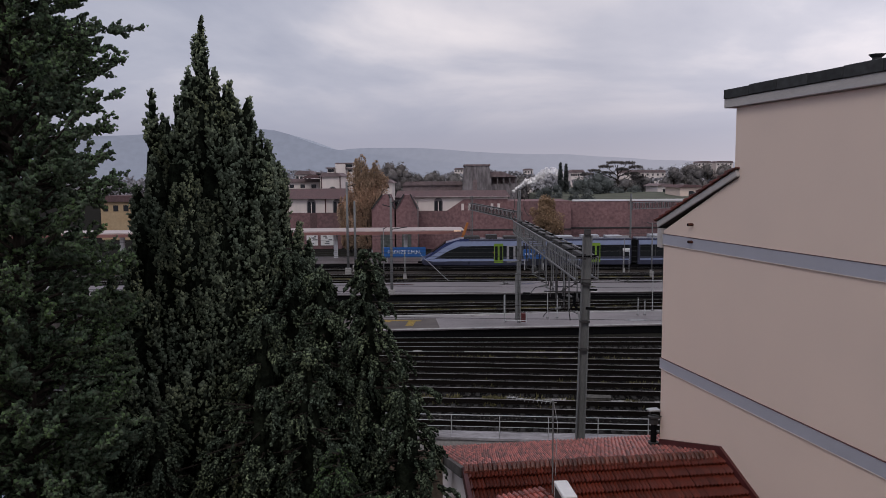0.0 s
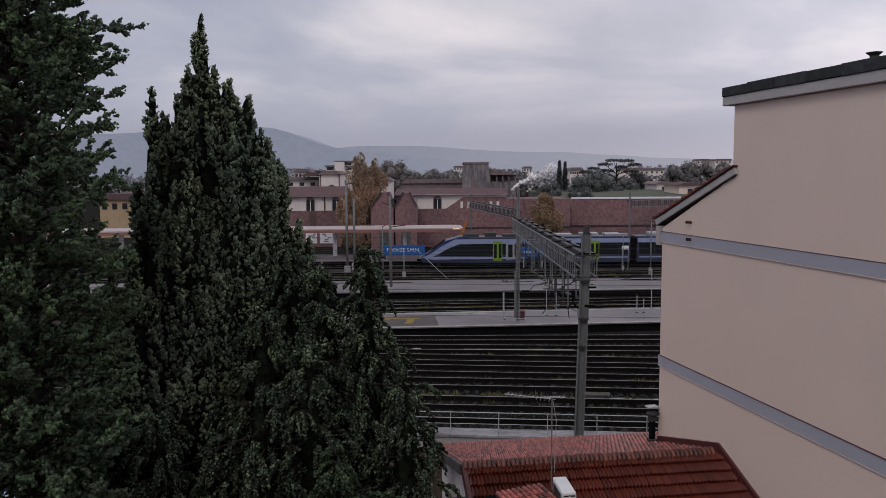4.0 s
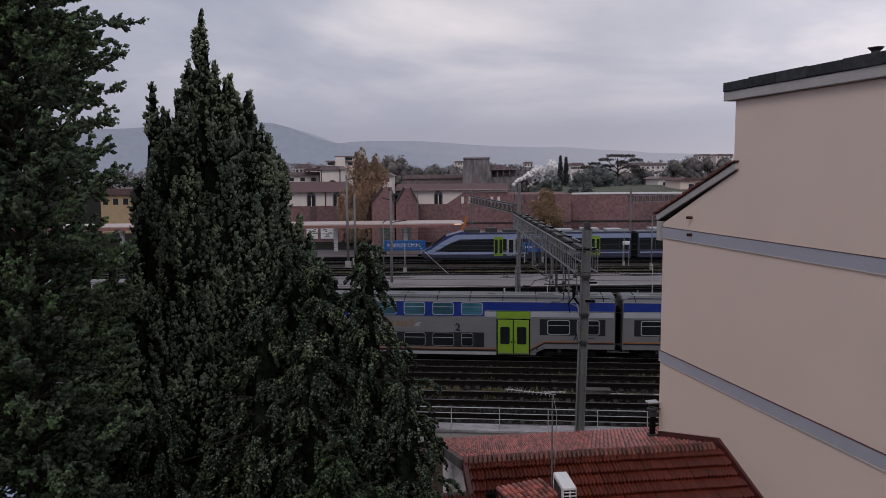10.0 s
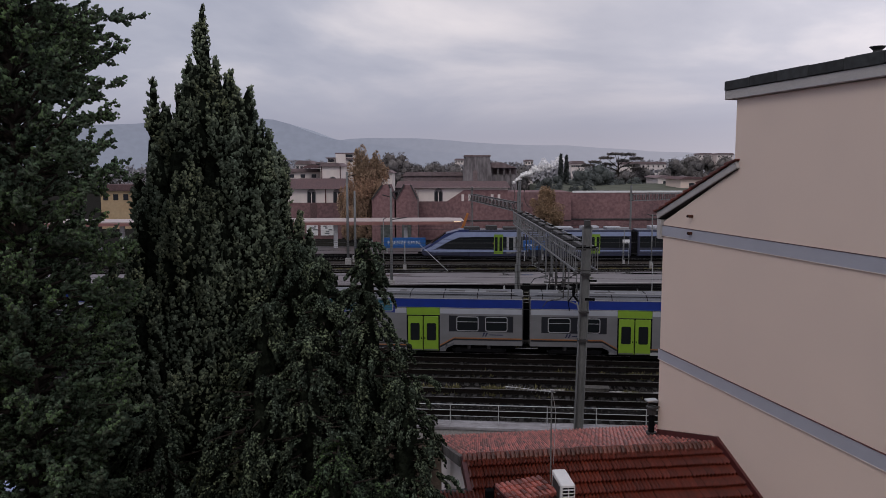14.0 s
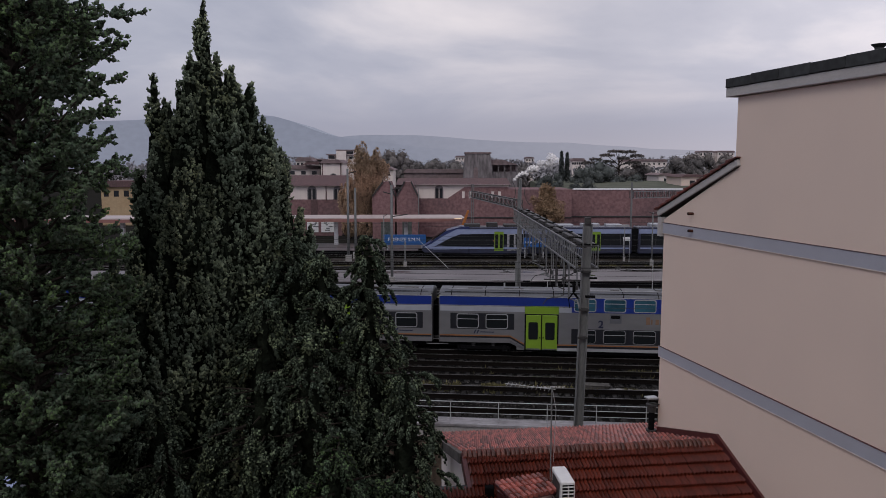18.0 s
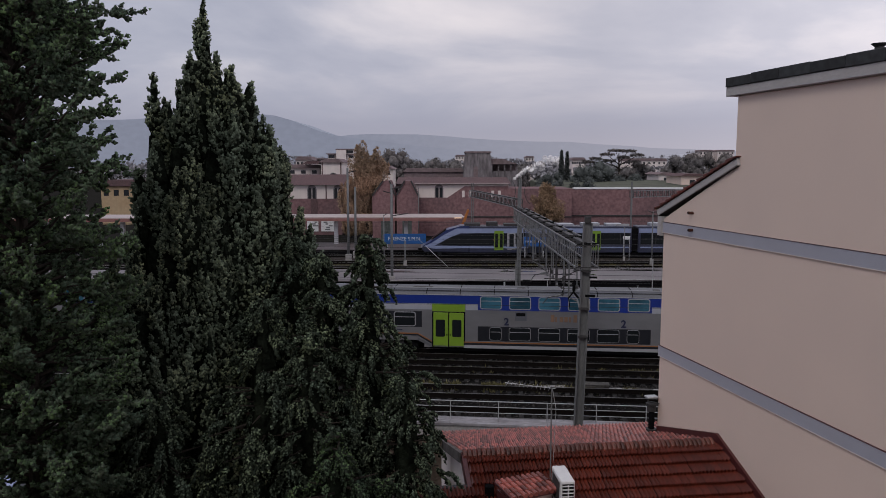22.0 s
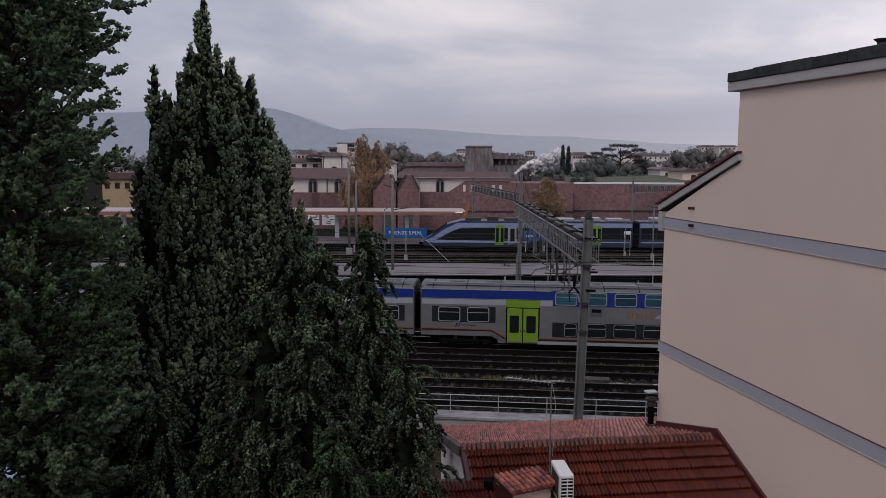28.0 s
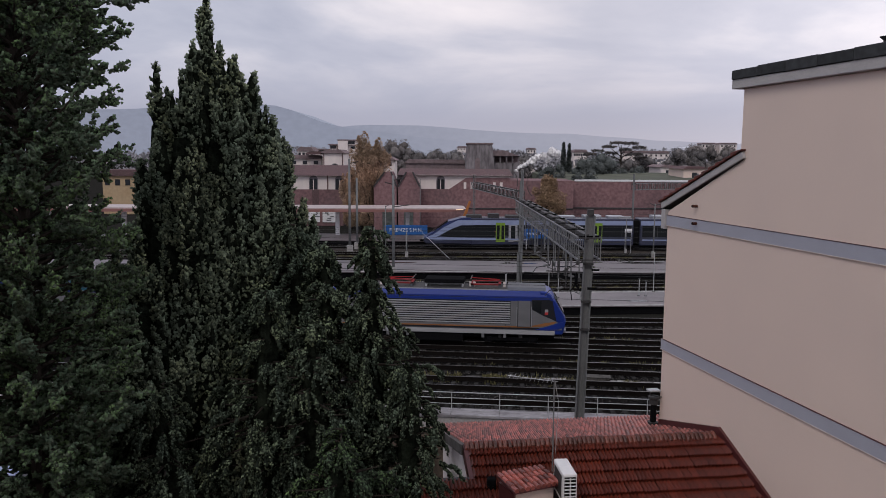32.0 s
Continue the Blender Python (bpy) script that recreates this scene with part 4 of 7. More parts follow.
def halls():
    D = 128.0
    left = thing("brick_hall", "long hall with pale upper wall, brick base and tiled roof", "hall", town())
    a, b = (-34.97, 128.00, 5.78), (-17.25, 128.00, 8.27)
    base = (-25.36, 128.00, 5.78)[2]
    top = (-25.31, 128.00, 8.18)[2]
    roof = (-26.65, 135.00, 9.79)[2]
    part("brick_base", boxes((a[0], b[0], D, D + 12, -0.4, base)), BRICK, left)
    part("upper_wall", boxes((a[0], b[0], D + 0.1, D + 12, base, top)), PALE_RENDER, left)
    part("roof", prism([(D - 0.6, top - 0.05), (D + 7, roof), (D + 13, top), (D + 13, top - 0.3)], a[0] - 0.5, b[0] + 0.5), ROOF_FAR, left)
    for px in ((-22.26, 128.00, 6.93), (-17.85, 128.00, 6.93), (-27.25, 128.00, 6.93)):
        hall_window(left, px[0], D + 0.1, px[2] - 1.2, 1.5, 2.3)
    px = (-19.86, 128.00, 6.93)
    part("drainpipe", tubes(((px[0], D, base), (px[0], D, top), 0.09)), MAROON, left)
    part("bricked_patch", boxes(((-22.50, 128.00, 4.53)[0], (-21.35, 128.00, 4.53)[0], D - 0.05, D, (-22.54, 128.00, 2.80)[2], (-22.48, 128.00, 5.69)[2])), ROOF_FAR, left)
    right = thing("brick_hall", "brick hall with stepped pale upper wall and tiled roof", "hall", town())
    D2 = 126.0
    a, b = (-8.88, 126.00, 6.54), (10.94, 126.00, 8.42)
    z_low, z_cut, z_top = (-0.38, 126.00, 6.06)[2], (-0.38, 126.00, 6.16)[2], (-0.38, 126.00, 8.33)[2]
    c0, c1, c2 = (-4.35, 126.00, 6.06)[0], (0.76, 126.00, 6.06)[0], (3.59, 126.00, 7.95)[0]
    zb = (3.59, 126.00, 7.95)[2]
    part("upper_wall", prism([(c0 - 2, z_low), (c1, z_low), (c2, zb), (b[0], zb), (b[0], z_top + 0.1), (c0 - 2, z_top + 0.1)], D2 + 0.15, D2 + 12, "y"), PALE_RENDER, right)
    part("brick_wall", prism([(a[0], -0.4), ((21.54, 126.00, 7.01)[0], -0.4), ((21.54, 126.00, 7.01)[0], zb - 0.4), (b[0], zb - 0.4), (b[0], zb), (c2, zb), (c1, z_low), (a[0], z_low)], D2, D2 + 11.8, "y"), BRICK, right)
    rz = (0.60, 134.00, 9.31)[2]
    part("roof", prism([(D2 - 0.5, z_top), (D2 + 8, rz), (D2 + 14, z_top), (D2 + 14, z_top - 0.3)], (-7.92, 126.00, 8.89)[0], b[0] + 0.4), ROOF_FAR, right)
    for px in ((-0.66, 126.00, 7.01), (-7.37, 126.00, 7.01)):
        hall_window(right, px[0], D2 + 0.15, px[2] - 1.15, 1.4, 2.3)
    for x in ((3.40, 126.00, 6.72), (4.54, 126.00, 6.72), (8.31, 126.00, 6.72), (9.45, 126.00, 6.72)):
        part("slit_window", boxes((x[0] - 0.22, x[0] + 0.22, D2 - 0.06, D2 - 0.003, x[2] - 0.6, x[2] + 0.5)), PALE_RENDER, right)
    part("string_course", boxes((a[0], (21.54, 126.00, 7.01)[0], D2 - 0.12, D2, (11.00, 126.00, 2.84)[2] - 0.1, (11.00, 126.00, 2.84)[2] + 0.1)), DARK_STEEL, right)
    # two gabled brick fronts
    D3 = 120.0
    for x0, xm, x1 in ((659, 684, 699), (702, 722, 740)):
        g = thing("gabled_brick_front", "gabled dark red brick front of the hall", "building", town(), group="brick gables")
        w0, wm, w1 = (x0 - 784) / 1331 * D3 * 1.0, (xm - 784) / 1331 * D3, (x1 - 784) / 1331 * D3
        zs, zp = (-9.00, 120.00, 6.60)[2], (-8.98, 120.00, 8.93)[2]
        part("wall", prism([(w0, -0.4), (w1, -0.4), (w1, zs), (wm + 0.5, zp), (wm - 0.5, zp), (w0, zs)], D3, D3 + 6.5, "y"), BRICK, g)
        for sx, ex in ((w0, wm - 0.5), (w1, wm + 0.5)):
            part("coping", tubes(((sx, D3 - 0.1, zs + 0.08), (ex, D3 - 0.1, zp + 0.08), 0.16), n=4), DARK_STEEL, g)
        part("door", boxes((wm - 0.9, wm + 0.6, D3 - 0.08, D3 - 0.003, -0.4, 3.4)), FARDARK, g)
    # pale doors below the canopy
    for x0, x1 in ((543, 563), (568, 593)):
        d = part("hall_door", boxes(((x0 - 784) / 1331 * D, (x1 - 784) / 1331 * D, D - 0.12, D - 0.003, 0.2, 2.9)), WHITE, left, "pale poster-covered doors")
        bm = bmesh.new()
        for k in range(7):
            xx = (x0 - 784) / 1331 * D + 0.2 + random.uniform(0, 1.2)
            zz = 0.45 + 0.31 * k
            box(bm, xx, xx + random.uniform(0.3, 0.9), D - 0.135, D - 0.121, zz, zz + 0.2)
        part("posters", bm, T_GREY, d)


halls()


def fort():
    D = 132.0
    f = thing("fort_wall", "long dark red brick fort wall with pale ledge", "wall", town(), kind="structure")
    x0, x1 = (19.88, 132.00, 7.38)[0], (50.05, 132.00, 7.38)[0]
    zt = (31.26, 132.00, 7.28)[2]
    part("wall", boxes((x0, x1 + 60, D, D + 3, -0.4, zt)), BRICK, f)
    part("string_course", boxes((x0, x1 + 60, D - 0.15, D, (31.38, 132.00, 2.62)[2] - 0.12, (31.38, 132.00, 2.62)[2] + 0.12)), DARK_STEEL, f)
    part("ledge", boxes(((22.85, 132.00, 7.38)[0], x1 + 60, D - 0.1, D + 1.0, zt, zt + 0.28)), WHITE, f, "pale stone ledge")
    part("buttress", boxes(((20.40, 132.00, 5.80)[0], (22.38, 132.00, 5.80)[0], D - 0.8, D, -0.4, zt - 0.6)), FORT, f)
    lawn = solid("fort_lawn", prism([(D + 3, zt - 0.1), (D + 40, zt + 0.75), (D + 40, -0.4), (D + 3, -0.4)], x0, x1 + 60), LAWN, "sloping lawn behind the fort wall", "lawn", "structure", town())
    k = thing("fort_keep", "squat weathered stone fort keep with tapering walls", "tower", town())
    D2 = 230.0
    a, b = (6.53, 230.00, 9.65), (14.57, 230.00, 14.94)
    bm = prism([(a[0] - 0.8, 0), (b[0] + 1.4, 0), (b[0] - 0.2, b[2]), (a[0] + 0.4, b[2])], D2, D2 + 12, "y")
    part("wall", bm, FORT, k)
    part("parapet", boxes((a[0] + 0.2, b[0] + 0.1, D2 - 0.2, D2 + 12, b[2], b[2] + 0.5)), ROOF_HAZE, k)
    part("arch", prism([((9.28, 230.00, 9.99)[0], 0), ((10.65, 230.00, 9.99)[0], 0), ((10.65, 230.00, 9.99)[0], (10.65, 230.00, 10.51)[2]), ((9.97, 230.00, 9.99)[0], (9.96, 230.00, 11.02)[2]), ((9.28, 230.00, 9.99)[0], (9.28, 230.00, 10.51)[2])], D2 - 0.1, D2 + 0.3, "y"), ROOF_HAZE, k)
    lo = thing("fort_loggia", "low loggia with posts and tiled roof by the keep", "building", town())
    a, b = (14.74, 232.00, 9.12), (23.21, 232.00, 11.53)
    part("wall", boxes((a[0], b[0] - 0.6, D2 + 2, D2 + 9, 0, (18.22, 230.00, 9.48)[2])), FORT, lo)
    zc = (18.20, 230.00, 11.53)[2]
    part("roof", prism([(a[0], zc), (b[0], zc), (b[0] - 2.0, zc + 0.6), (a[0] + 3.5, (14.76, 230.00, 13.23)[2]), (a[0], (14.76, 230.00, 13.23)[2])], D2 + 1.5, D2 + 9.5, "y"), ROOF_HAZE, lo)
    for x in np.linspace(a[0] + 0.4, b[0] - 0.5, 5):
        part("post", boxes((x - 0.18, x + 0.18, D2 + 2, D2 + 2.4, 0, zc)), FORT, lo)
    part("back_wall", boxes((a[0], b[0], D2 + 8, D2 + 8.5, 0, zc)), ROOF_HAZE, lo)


fort()


def far_house(x0, x1, ytop, ybase, d, depth, wall, roof_h, label, windows=0, hip=0.8):
    """A plain town house: walls, low tiled roof, a row of small windows."""
    h = thing("town_house", label, "house", town(0, d, 0), group="town houses")
    part("wall", boxes((x0, x1, 0, depth, -0.4, ytop)), wall, h)
    e = 0.5
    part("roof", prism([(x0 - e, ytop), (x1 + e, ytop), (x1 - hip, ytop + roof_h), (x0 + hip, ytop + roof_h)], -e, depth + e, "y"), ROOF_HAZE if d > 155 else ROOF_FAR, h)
    for k in range(windows):
        x = x0 + (x1 - x0) * (k + 0.5) / windows
        part("window", boxes((x - 0.5, x + 0.5, -0.05, 0.04, ytop - (1.2 if d == 165 else 1.9), ytop - (0.45 if d == 165 else 0.7))), WINDOW_DARK, h)
    return h


def town_houses():
    for (a, b), d, wall, rh, win, label in (
        (((-43.64, 165.00, 10.72), (-26.87, 165.00, 10.72)), 165, PALE_RENDER, 0.8, 7, "long pale town house with red tiled roof"),
        (((-25.80, 160.00, 11.94), (-21.38, 160.00, 11.94)), 160, PALE_RENDER, 0.8, 0, "pale rendered church front with tiled roof"),
        (((-13.19, 165.00, 10.48), (-10.97, 165.00, 10.48)), 165, PALE_RENDER, 0.7, 1, "small pale house with tiled roof"),
        (((-58.20, 300.00, 13.03), (-51.93, 300.00, 13.03)), 300, PALE_RENDER, 1.5, 4, "distant house with tiled roof"),
        (((47.34, 150.00, 9.25), (51.72, 150.00, 9.25)), 150, RENDER, 0.5, 1, "cream lodge with hipped roof on the fort wall"),
        (((48.56, 170.00, 9.30), (51.86, 170.00, 9.30)), 170, PALE_RENDER, 0.5, 1, "small pale lodge by the lawn"),
        (((71.45, 420.00, 13.57), (78.97, 420.00, 13.57)), 420, PALE_RENDER, 1.6, 6, "distant pale house among trees"),
        (((113.19, 480.00, 13.48), (141.84, 480.00, 13.48)), 480, PALE_RENDER, 1.6, 9, "row of distant pale houses"),
        (((56.63, 520.00, 15.94), (62.44, 520.00, 15.94)), 520, PALE_RENDER, 1.0, 3, "distant white villa on the hill"),
        (((9.84, 600.00, 17.48), (18.79, 600.00, 17.48)), 600, PALE_RENDER, 1.2, 4, "distant white villa on the hill"),
        (((175.92, 520.00, 20.17), (185.22, 520.00, 20.17)), 520, PALE_RENDER, 1.0, 4, "distant white villa on the hill"),
        (((188.32, 520.00, 20.17), (199.94, 520.00, 20.17)), 520, PALE_RENDER, 1.0, 4, "distant white villa on the hill"),
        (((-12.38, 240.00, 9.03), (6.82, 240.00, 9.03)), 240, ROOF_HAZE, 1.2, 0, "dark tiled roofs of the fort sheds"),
        (((-68.04, 150.00, 3.87), (-60.00, 150.00, 7.23)), 150, mat("ochre_render", (0.40, 0.30, 0.19), 0.9, grain=(2, 0.1), stain=(0.3, 0.3, (0.3, 0.19, 0.1))), 1.2, 4, "ochre town house with white window frames"),
    ):
        h = far_house(a[0], b[0], b[2], 0, d, 10, wall, rh, label, win)
        if "church" in label:
            cx = (a[0] + b[0]) / 2 + 0.35
            half = [(cx + 0.75 * math.cos(math.pi * k / 8), 8.9 + 0.75 * math.sin(math.pi * k / 8)) for k in range(9)]
            ring = [(cx + 0.95 * math.cos(math.pi * k / 8), 8.85 + 0.98 * math.sin(math.pi * k / 8)) for k in range(9)]
            lun = part("lunette_surround", prism(ring, -0.05, 0.03, "y"), FORT, h, "grey stone lunette surround")
            part("lunette", prism(half, -0.09, -0.051, "y"), WINDOW_DARK, lun)
            for px in (a[0] + 0.15, b[0] - 0.35):
                part("pilaster", boxes((px, px + 0.22, -0.06, 0.0, -0.4, b[2])), ROOF_FAR, h, "reddish corner pilaster")
            part("annexe_roof", prism([(a[0] - 4.2, b[2] - 0.3), (a[0] - 0.5, b[2] - 0.3), (a[0] - 0.5, b[2] + 0.4), (a[0] - 2.8, b[2] + 0.35)], 0.5, 9.0, "y"), ROOF_FAR, h)
    # modern flats on the slope: pale stair tower between flat roofs with deep dark eaves
    m = thing("modern_flats", "pale modern flats with flat overhanging roofs on the slope", "flats", town(0, 330, 0), group="town houses")
    part("stair_tower", boxes((-46.5, -42.2, 0, 8, -0.4, 17.6)), PALE_RENDER, m)
    for x0, x1, z, y0 in ((-46.9, -38.4, 17.7, 0.5), (-51.0, -46.6, 15.7, 1.0), (-42.1, -38.2, 15.5, 0.6), (-56.5, -51.2, 13.6, 2.0)):
        part("storey", boxes((x0 + 0.6, x1 - 0.6, y0 + 1.2, 10, -0.4, z)), PALE_RENDER, m)
        part("window_band", boxes((x0 + 0.9, x1 - 0.9, y0 + 1.1, y0 + 1.19, z - 1.5, z - 0.3)), WINDOW_DARK, m, "dark ribbon window")
        part("flat_roof", boxes((x0, x1, y0, 10.5, z + 0.002, z + 0.45)), ROOF_HAZE, m, "flat overhanging roof")


town_houses()


def ridge_line(name, pts, d, col, label):
    """A far hill: an uneven ridge carried down to the ground behind."""
    bm = bmesh.new()
    xs = np.linspace(pts[0][0], pts[-1][0], 90)
    zs = np.interp(xs, [p[0] for p in pts], [p[1] for p in pts])
    prof = [(x, z + d * 0.0016 * noise.fractal(Vector((x * 14 / d, 0.3, d)), 1.0, 2.0, 5)) for x, z in zip(xs, zs)]
    prism(prof + [(xs[-1], -5), (xs[0], -5)], d, d + 400, "y", bm)
    m = bpy.data.materials.new(name)
    m.use_nodes = True
    nt = m.node_tree
    b = nt.nodes["Principled BSDF"]
    b.inputs["Base Color"].default_value = (0.05, 0.06, 0.07, 1)
    b.inputs["Roughness"].default_value = 1.0
    tc, mp, tx, rp = (nt.nodes.new(k) for k in ("ShaderNodeTexCoord", "ShaderNodeMapping", "ShaderNodeTexNoise", "ShaderNodeValToRGB"))
    mp.inputs["Scale"].default_value = (18 / d, 18 / d, 34 / d)
    tx.inputs["Detail"].default_value = 8
    nt.links.new(tc.outputs["Object"], mp.inputs[0])
    nt.links.new(mp.outputs[0], tx.inputs[0])
    nt.links.new(tx.outputs[0], rp.inputs[0])
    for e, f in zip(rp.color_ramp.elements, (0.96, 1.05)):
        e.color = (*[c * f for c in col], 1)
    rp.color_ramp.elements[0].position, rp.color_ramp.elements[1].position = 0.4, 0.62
    # painted haze: the glow colour pales along the ridge
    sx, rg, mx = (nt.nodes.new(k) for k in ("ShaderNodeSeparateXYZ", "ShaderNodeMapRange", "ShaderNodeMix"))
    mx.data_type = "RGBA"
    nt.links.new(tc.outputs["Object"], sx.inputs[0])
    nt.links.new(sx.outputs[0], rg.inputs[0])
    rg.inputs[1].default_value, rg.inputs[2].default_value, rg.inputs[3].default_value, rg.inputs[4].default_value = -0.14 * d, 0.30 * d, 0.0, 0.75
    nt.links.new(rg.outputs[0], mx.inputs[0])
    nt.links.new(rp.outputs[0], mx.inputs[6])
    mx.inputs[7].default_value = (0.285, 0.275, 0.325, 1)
    # the hill glows in its haze colour, whatever light falls on it
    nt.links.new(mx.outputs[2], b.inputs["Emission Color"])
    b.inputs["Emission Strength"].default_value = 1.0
    return solid(name, bm, m, label, "hills", "structure", town())


def at_d(pts, d):
    return [((x - 784) / 1331 * d, 11.7 + (290 - y) / 1331 * d) for x, y in pts]


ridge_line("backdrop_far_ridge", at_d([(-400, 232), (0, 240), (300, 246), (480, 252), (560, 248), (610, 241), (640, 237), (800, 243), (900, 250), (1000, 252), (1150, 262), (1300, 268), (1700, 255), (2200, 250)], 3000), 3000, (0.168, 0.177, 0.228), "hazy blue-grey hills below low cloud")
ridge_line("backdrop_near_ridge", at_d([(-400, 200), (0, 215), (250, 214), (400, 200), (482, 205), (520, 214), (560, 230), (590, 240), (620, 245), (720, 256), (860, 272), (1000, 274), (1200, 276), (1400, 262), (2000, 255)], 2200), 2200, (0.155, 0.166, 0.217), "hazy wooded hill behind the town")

# ---- trains ----
COACH, HEAD_AT_8 = 26.956, -4.52
TRAIN_Y = 47.0
HALF = 1.38


def bar(x0, x1, z0, z1, out=0.012, inn=0.03):
    """A panel on the flank that faces the camera."""
    return boxes((x0, x1, -HALF - out, -HALF + inn, z0, z1))


def rounded(x, z0, z1, w, r):
    """Outline of a window with round corners."""
    pts = []
    for cx, cz, a0 in ((x + w / 2 - r, z1 - r, 0), (x - w / 2 + r, z1 - r, 90), (x - w / 2 + r, z0 + r, 180), (x + w / 2 - r, z0 + r, 270)):
        for k in range(4):
            a = radians(a0 + 30 * k)
            pts.append((cx + r * math.cos(a), cz + r * math.sin(a)))
    return pts


def framed_window(parent, x, z0, z1, w, glass, split=True, edge=0.05):
    f = part("window_frame", prism(rounded(x, z0, z1, w, 0.14), -HALF - 0.022, -HALF, "y"), T_WHITE, parent, "pale rounded frame")
    part("pane", prism(rounded(x, z0 + edge, z1 - edge, w - 2 * edge, 0.14 - edge * 0.8), -HALF - 0.028, -HALF - 0.02, "y"), glass, f)
    if split:
        part("sash_bar", bar(x - w / 2 + 0.05, x + w / 2 - 0.05, z0 + (z1 - z0) * 0.62, z0 + (z1 - z0) * 0.62 + 0.035, 0.034, -0.02), T_WHITE, f)
    return f


def coach_door(parent, x):
    d = part("double_door", bar(x - 1.01, x + 1.01, 0.42, 2.70, 0.006), BLACK, parent)
    for s in (-1, 1):
        a, b = (x + 0.03, x + 0.93) if s > 0 else (x - 0.93, x - 0.03)
        leaf = part("door_leaf", bar(a, b, 0.47, 2.64, 0.03), T_GREEN, parent, "lime green door leaf", bevel=0.02)
        c = (a + b) / 2 + 0.02 * s
        part("door_glass", prism(rounded(c, 1.12, 2.2, 0.56, 0.08), -HALF - 0.04, -HALF - 0.02, "y"), T_GLASS, leaf)
        part("door_step_plate", bar(a + 0.03, b - 0.03, 0.49, 0.56, 0.036, -0.02), T_ROOF, leaf)
        part("door_push", bar(x + s * 0.1 - 0.03, x + s * 0.1 + 0.03, 1.2, 1.3, 0.045, 0.0), BLACK, leaf)
    part("door_header", bar(x - 1.0, x + 1.0, 2.715, 3.20, 0.012), T_GREEN, parent, "lime green panel over the door")
    return d


def bogie(parent, x):
    b = part("bogie", boxes((x - 1.6, x + 1.6, -1.2, -1.0, 0.38, 0.62), (x - 1.6, x + 1.6, 1.0, 1.2, 0.38, 0.62), (x - 0.4, x + 0.4, -1.1, 1.1, 0.4, 0.75)), BLACK, parent, bevel=0.03)
    for dx in (-1.25, 1.25):
        part("wheel", tubes(((x + dx, -0.82, 0.62), (x + dx, -0.68, 0.62), 0.43), ((x + dx, 0.68, 0.62), (x + dx, 0.82, 0.62), 0.43), ((x + dx, -0.7, 0.62), (x + dx, 0.7, 0.62), 0.08), n=16), DARK_STEEL, b)
        part("axle_box", boxes((x + dx - 0.17, x + dx + 0.17, -1.24, -0.95, 0.36, 0.66)), BLACK, b, bevel=0.03)
    for dx in (-0.6, 0.6):
        part("spring", tubes(((x + dx, -1.1, 0.6), (x + dx, -1.1, 0.86), 0.12), n=8), DARK_STEEL, b)


def body_profile(top=4.06, low=0.5):
    side = [(HALF, low), (HALF, 3.66), (HALF - 0.10, top - 0.22), (HALF - 0.36, top - 0.08), (HALF - 0.8, top)]
    return [(-y, z) for y, z in side] + [(y, z) for y, z in reversed(side)]


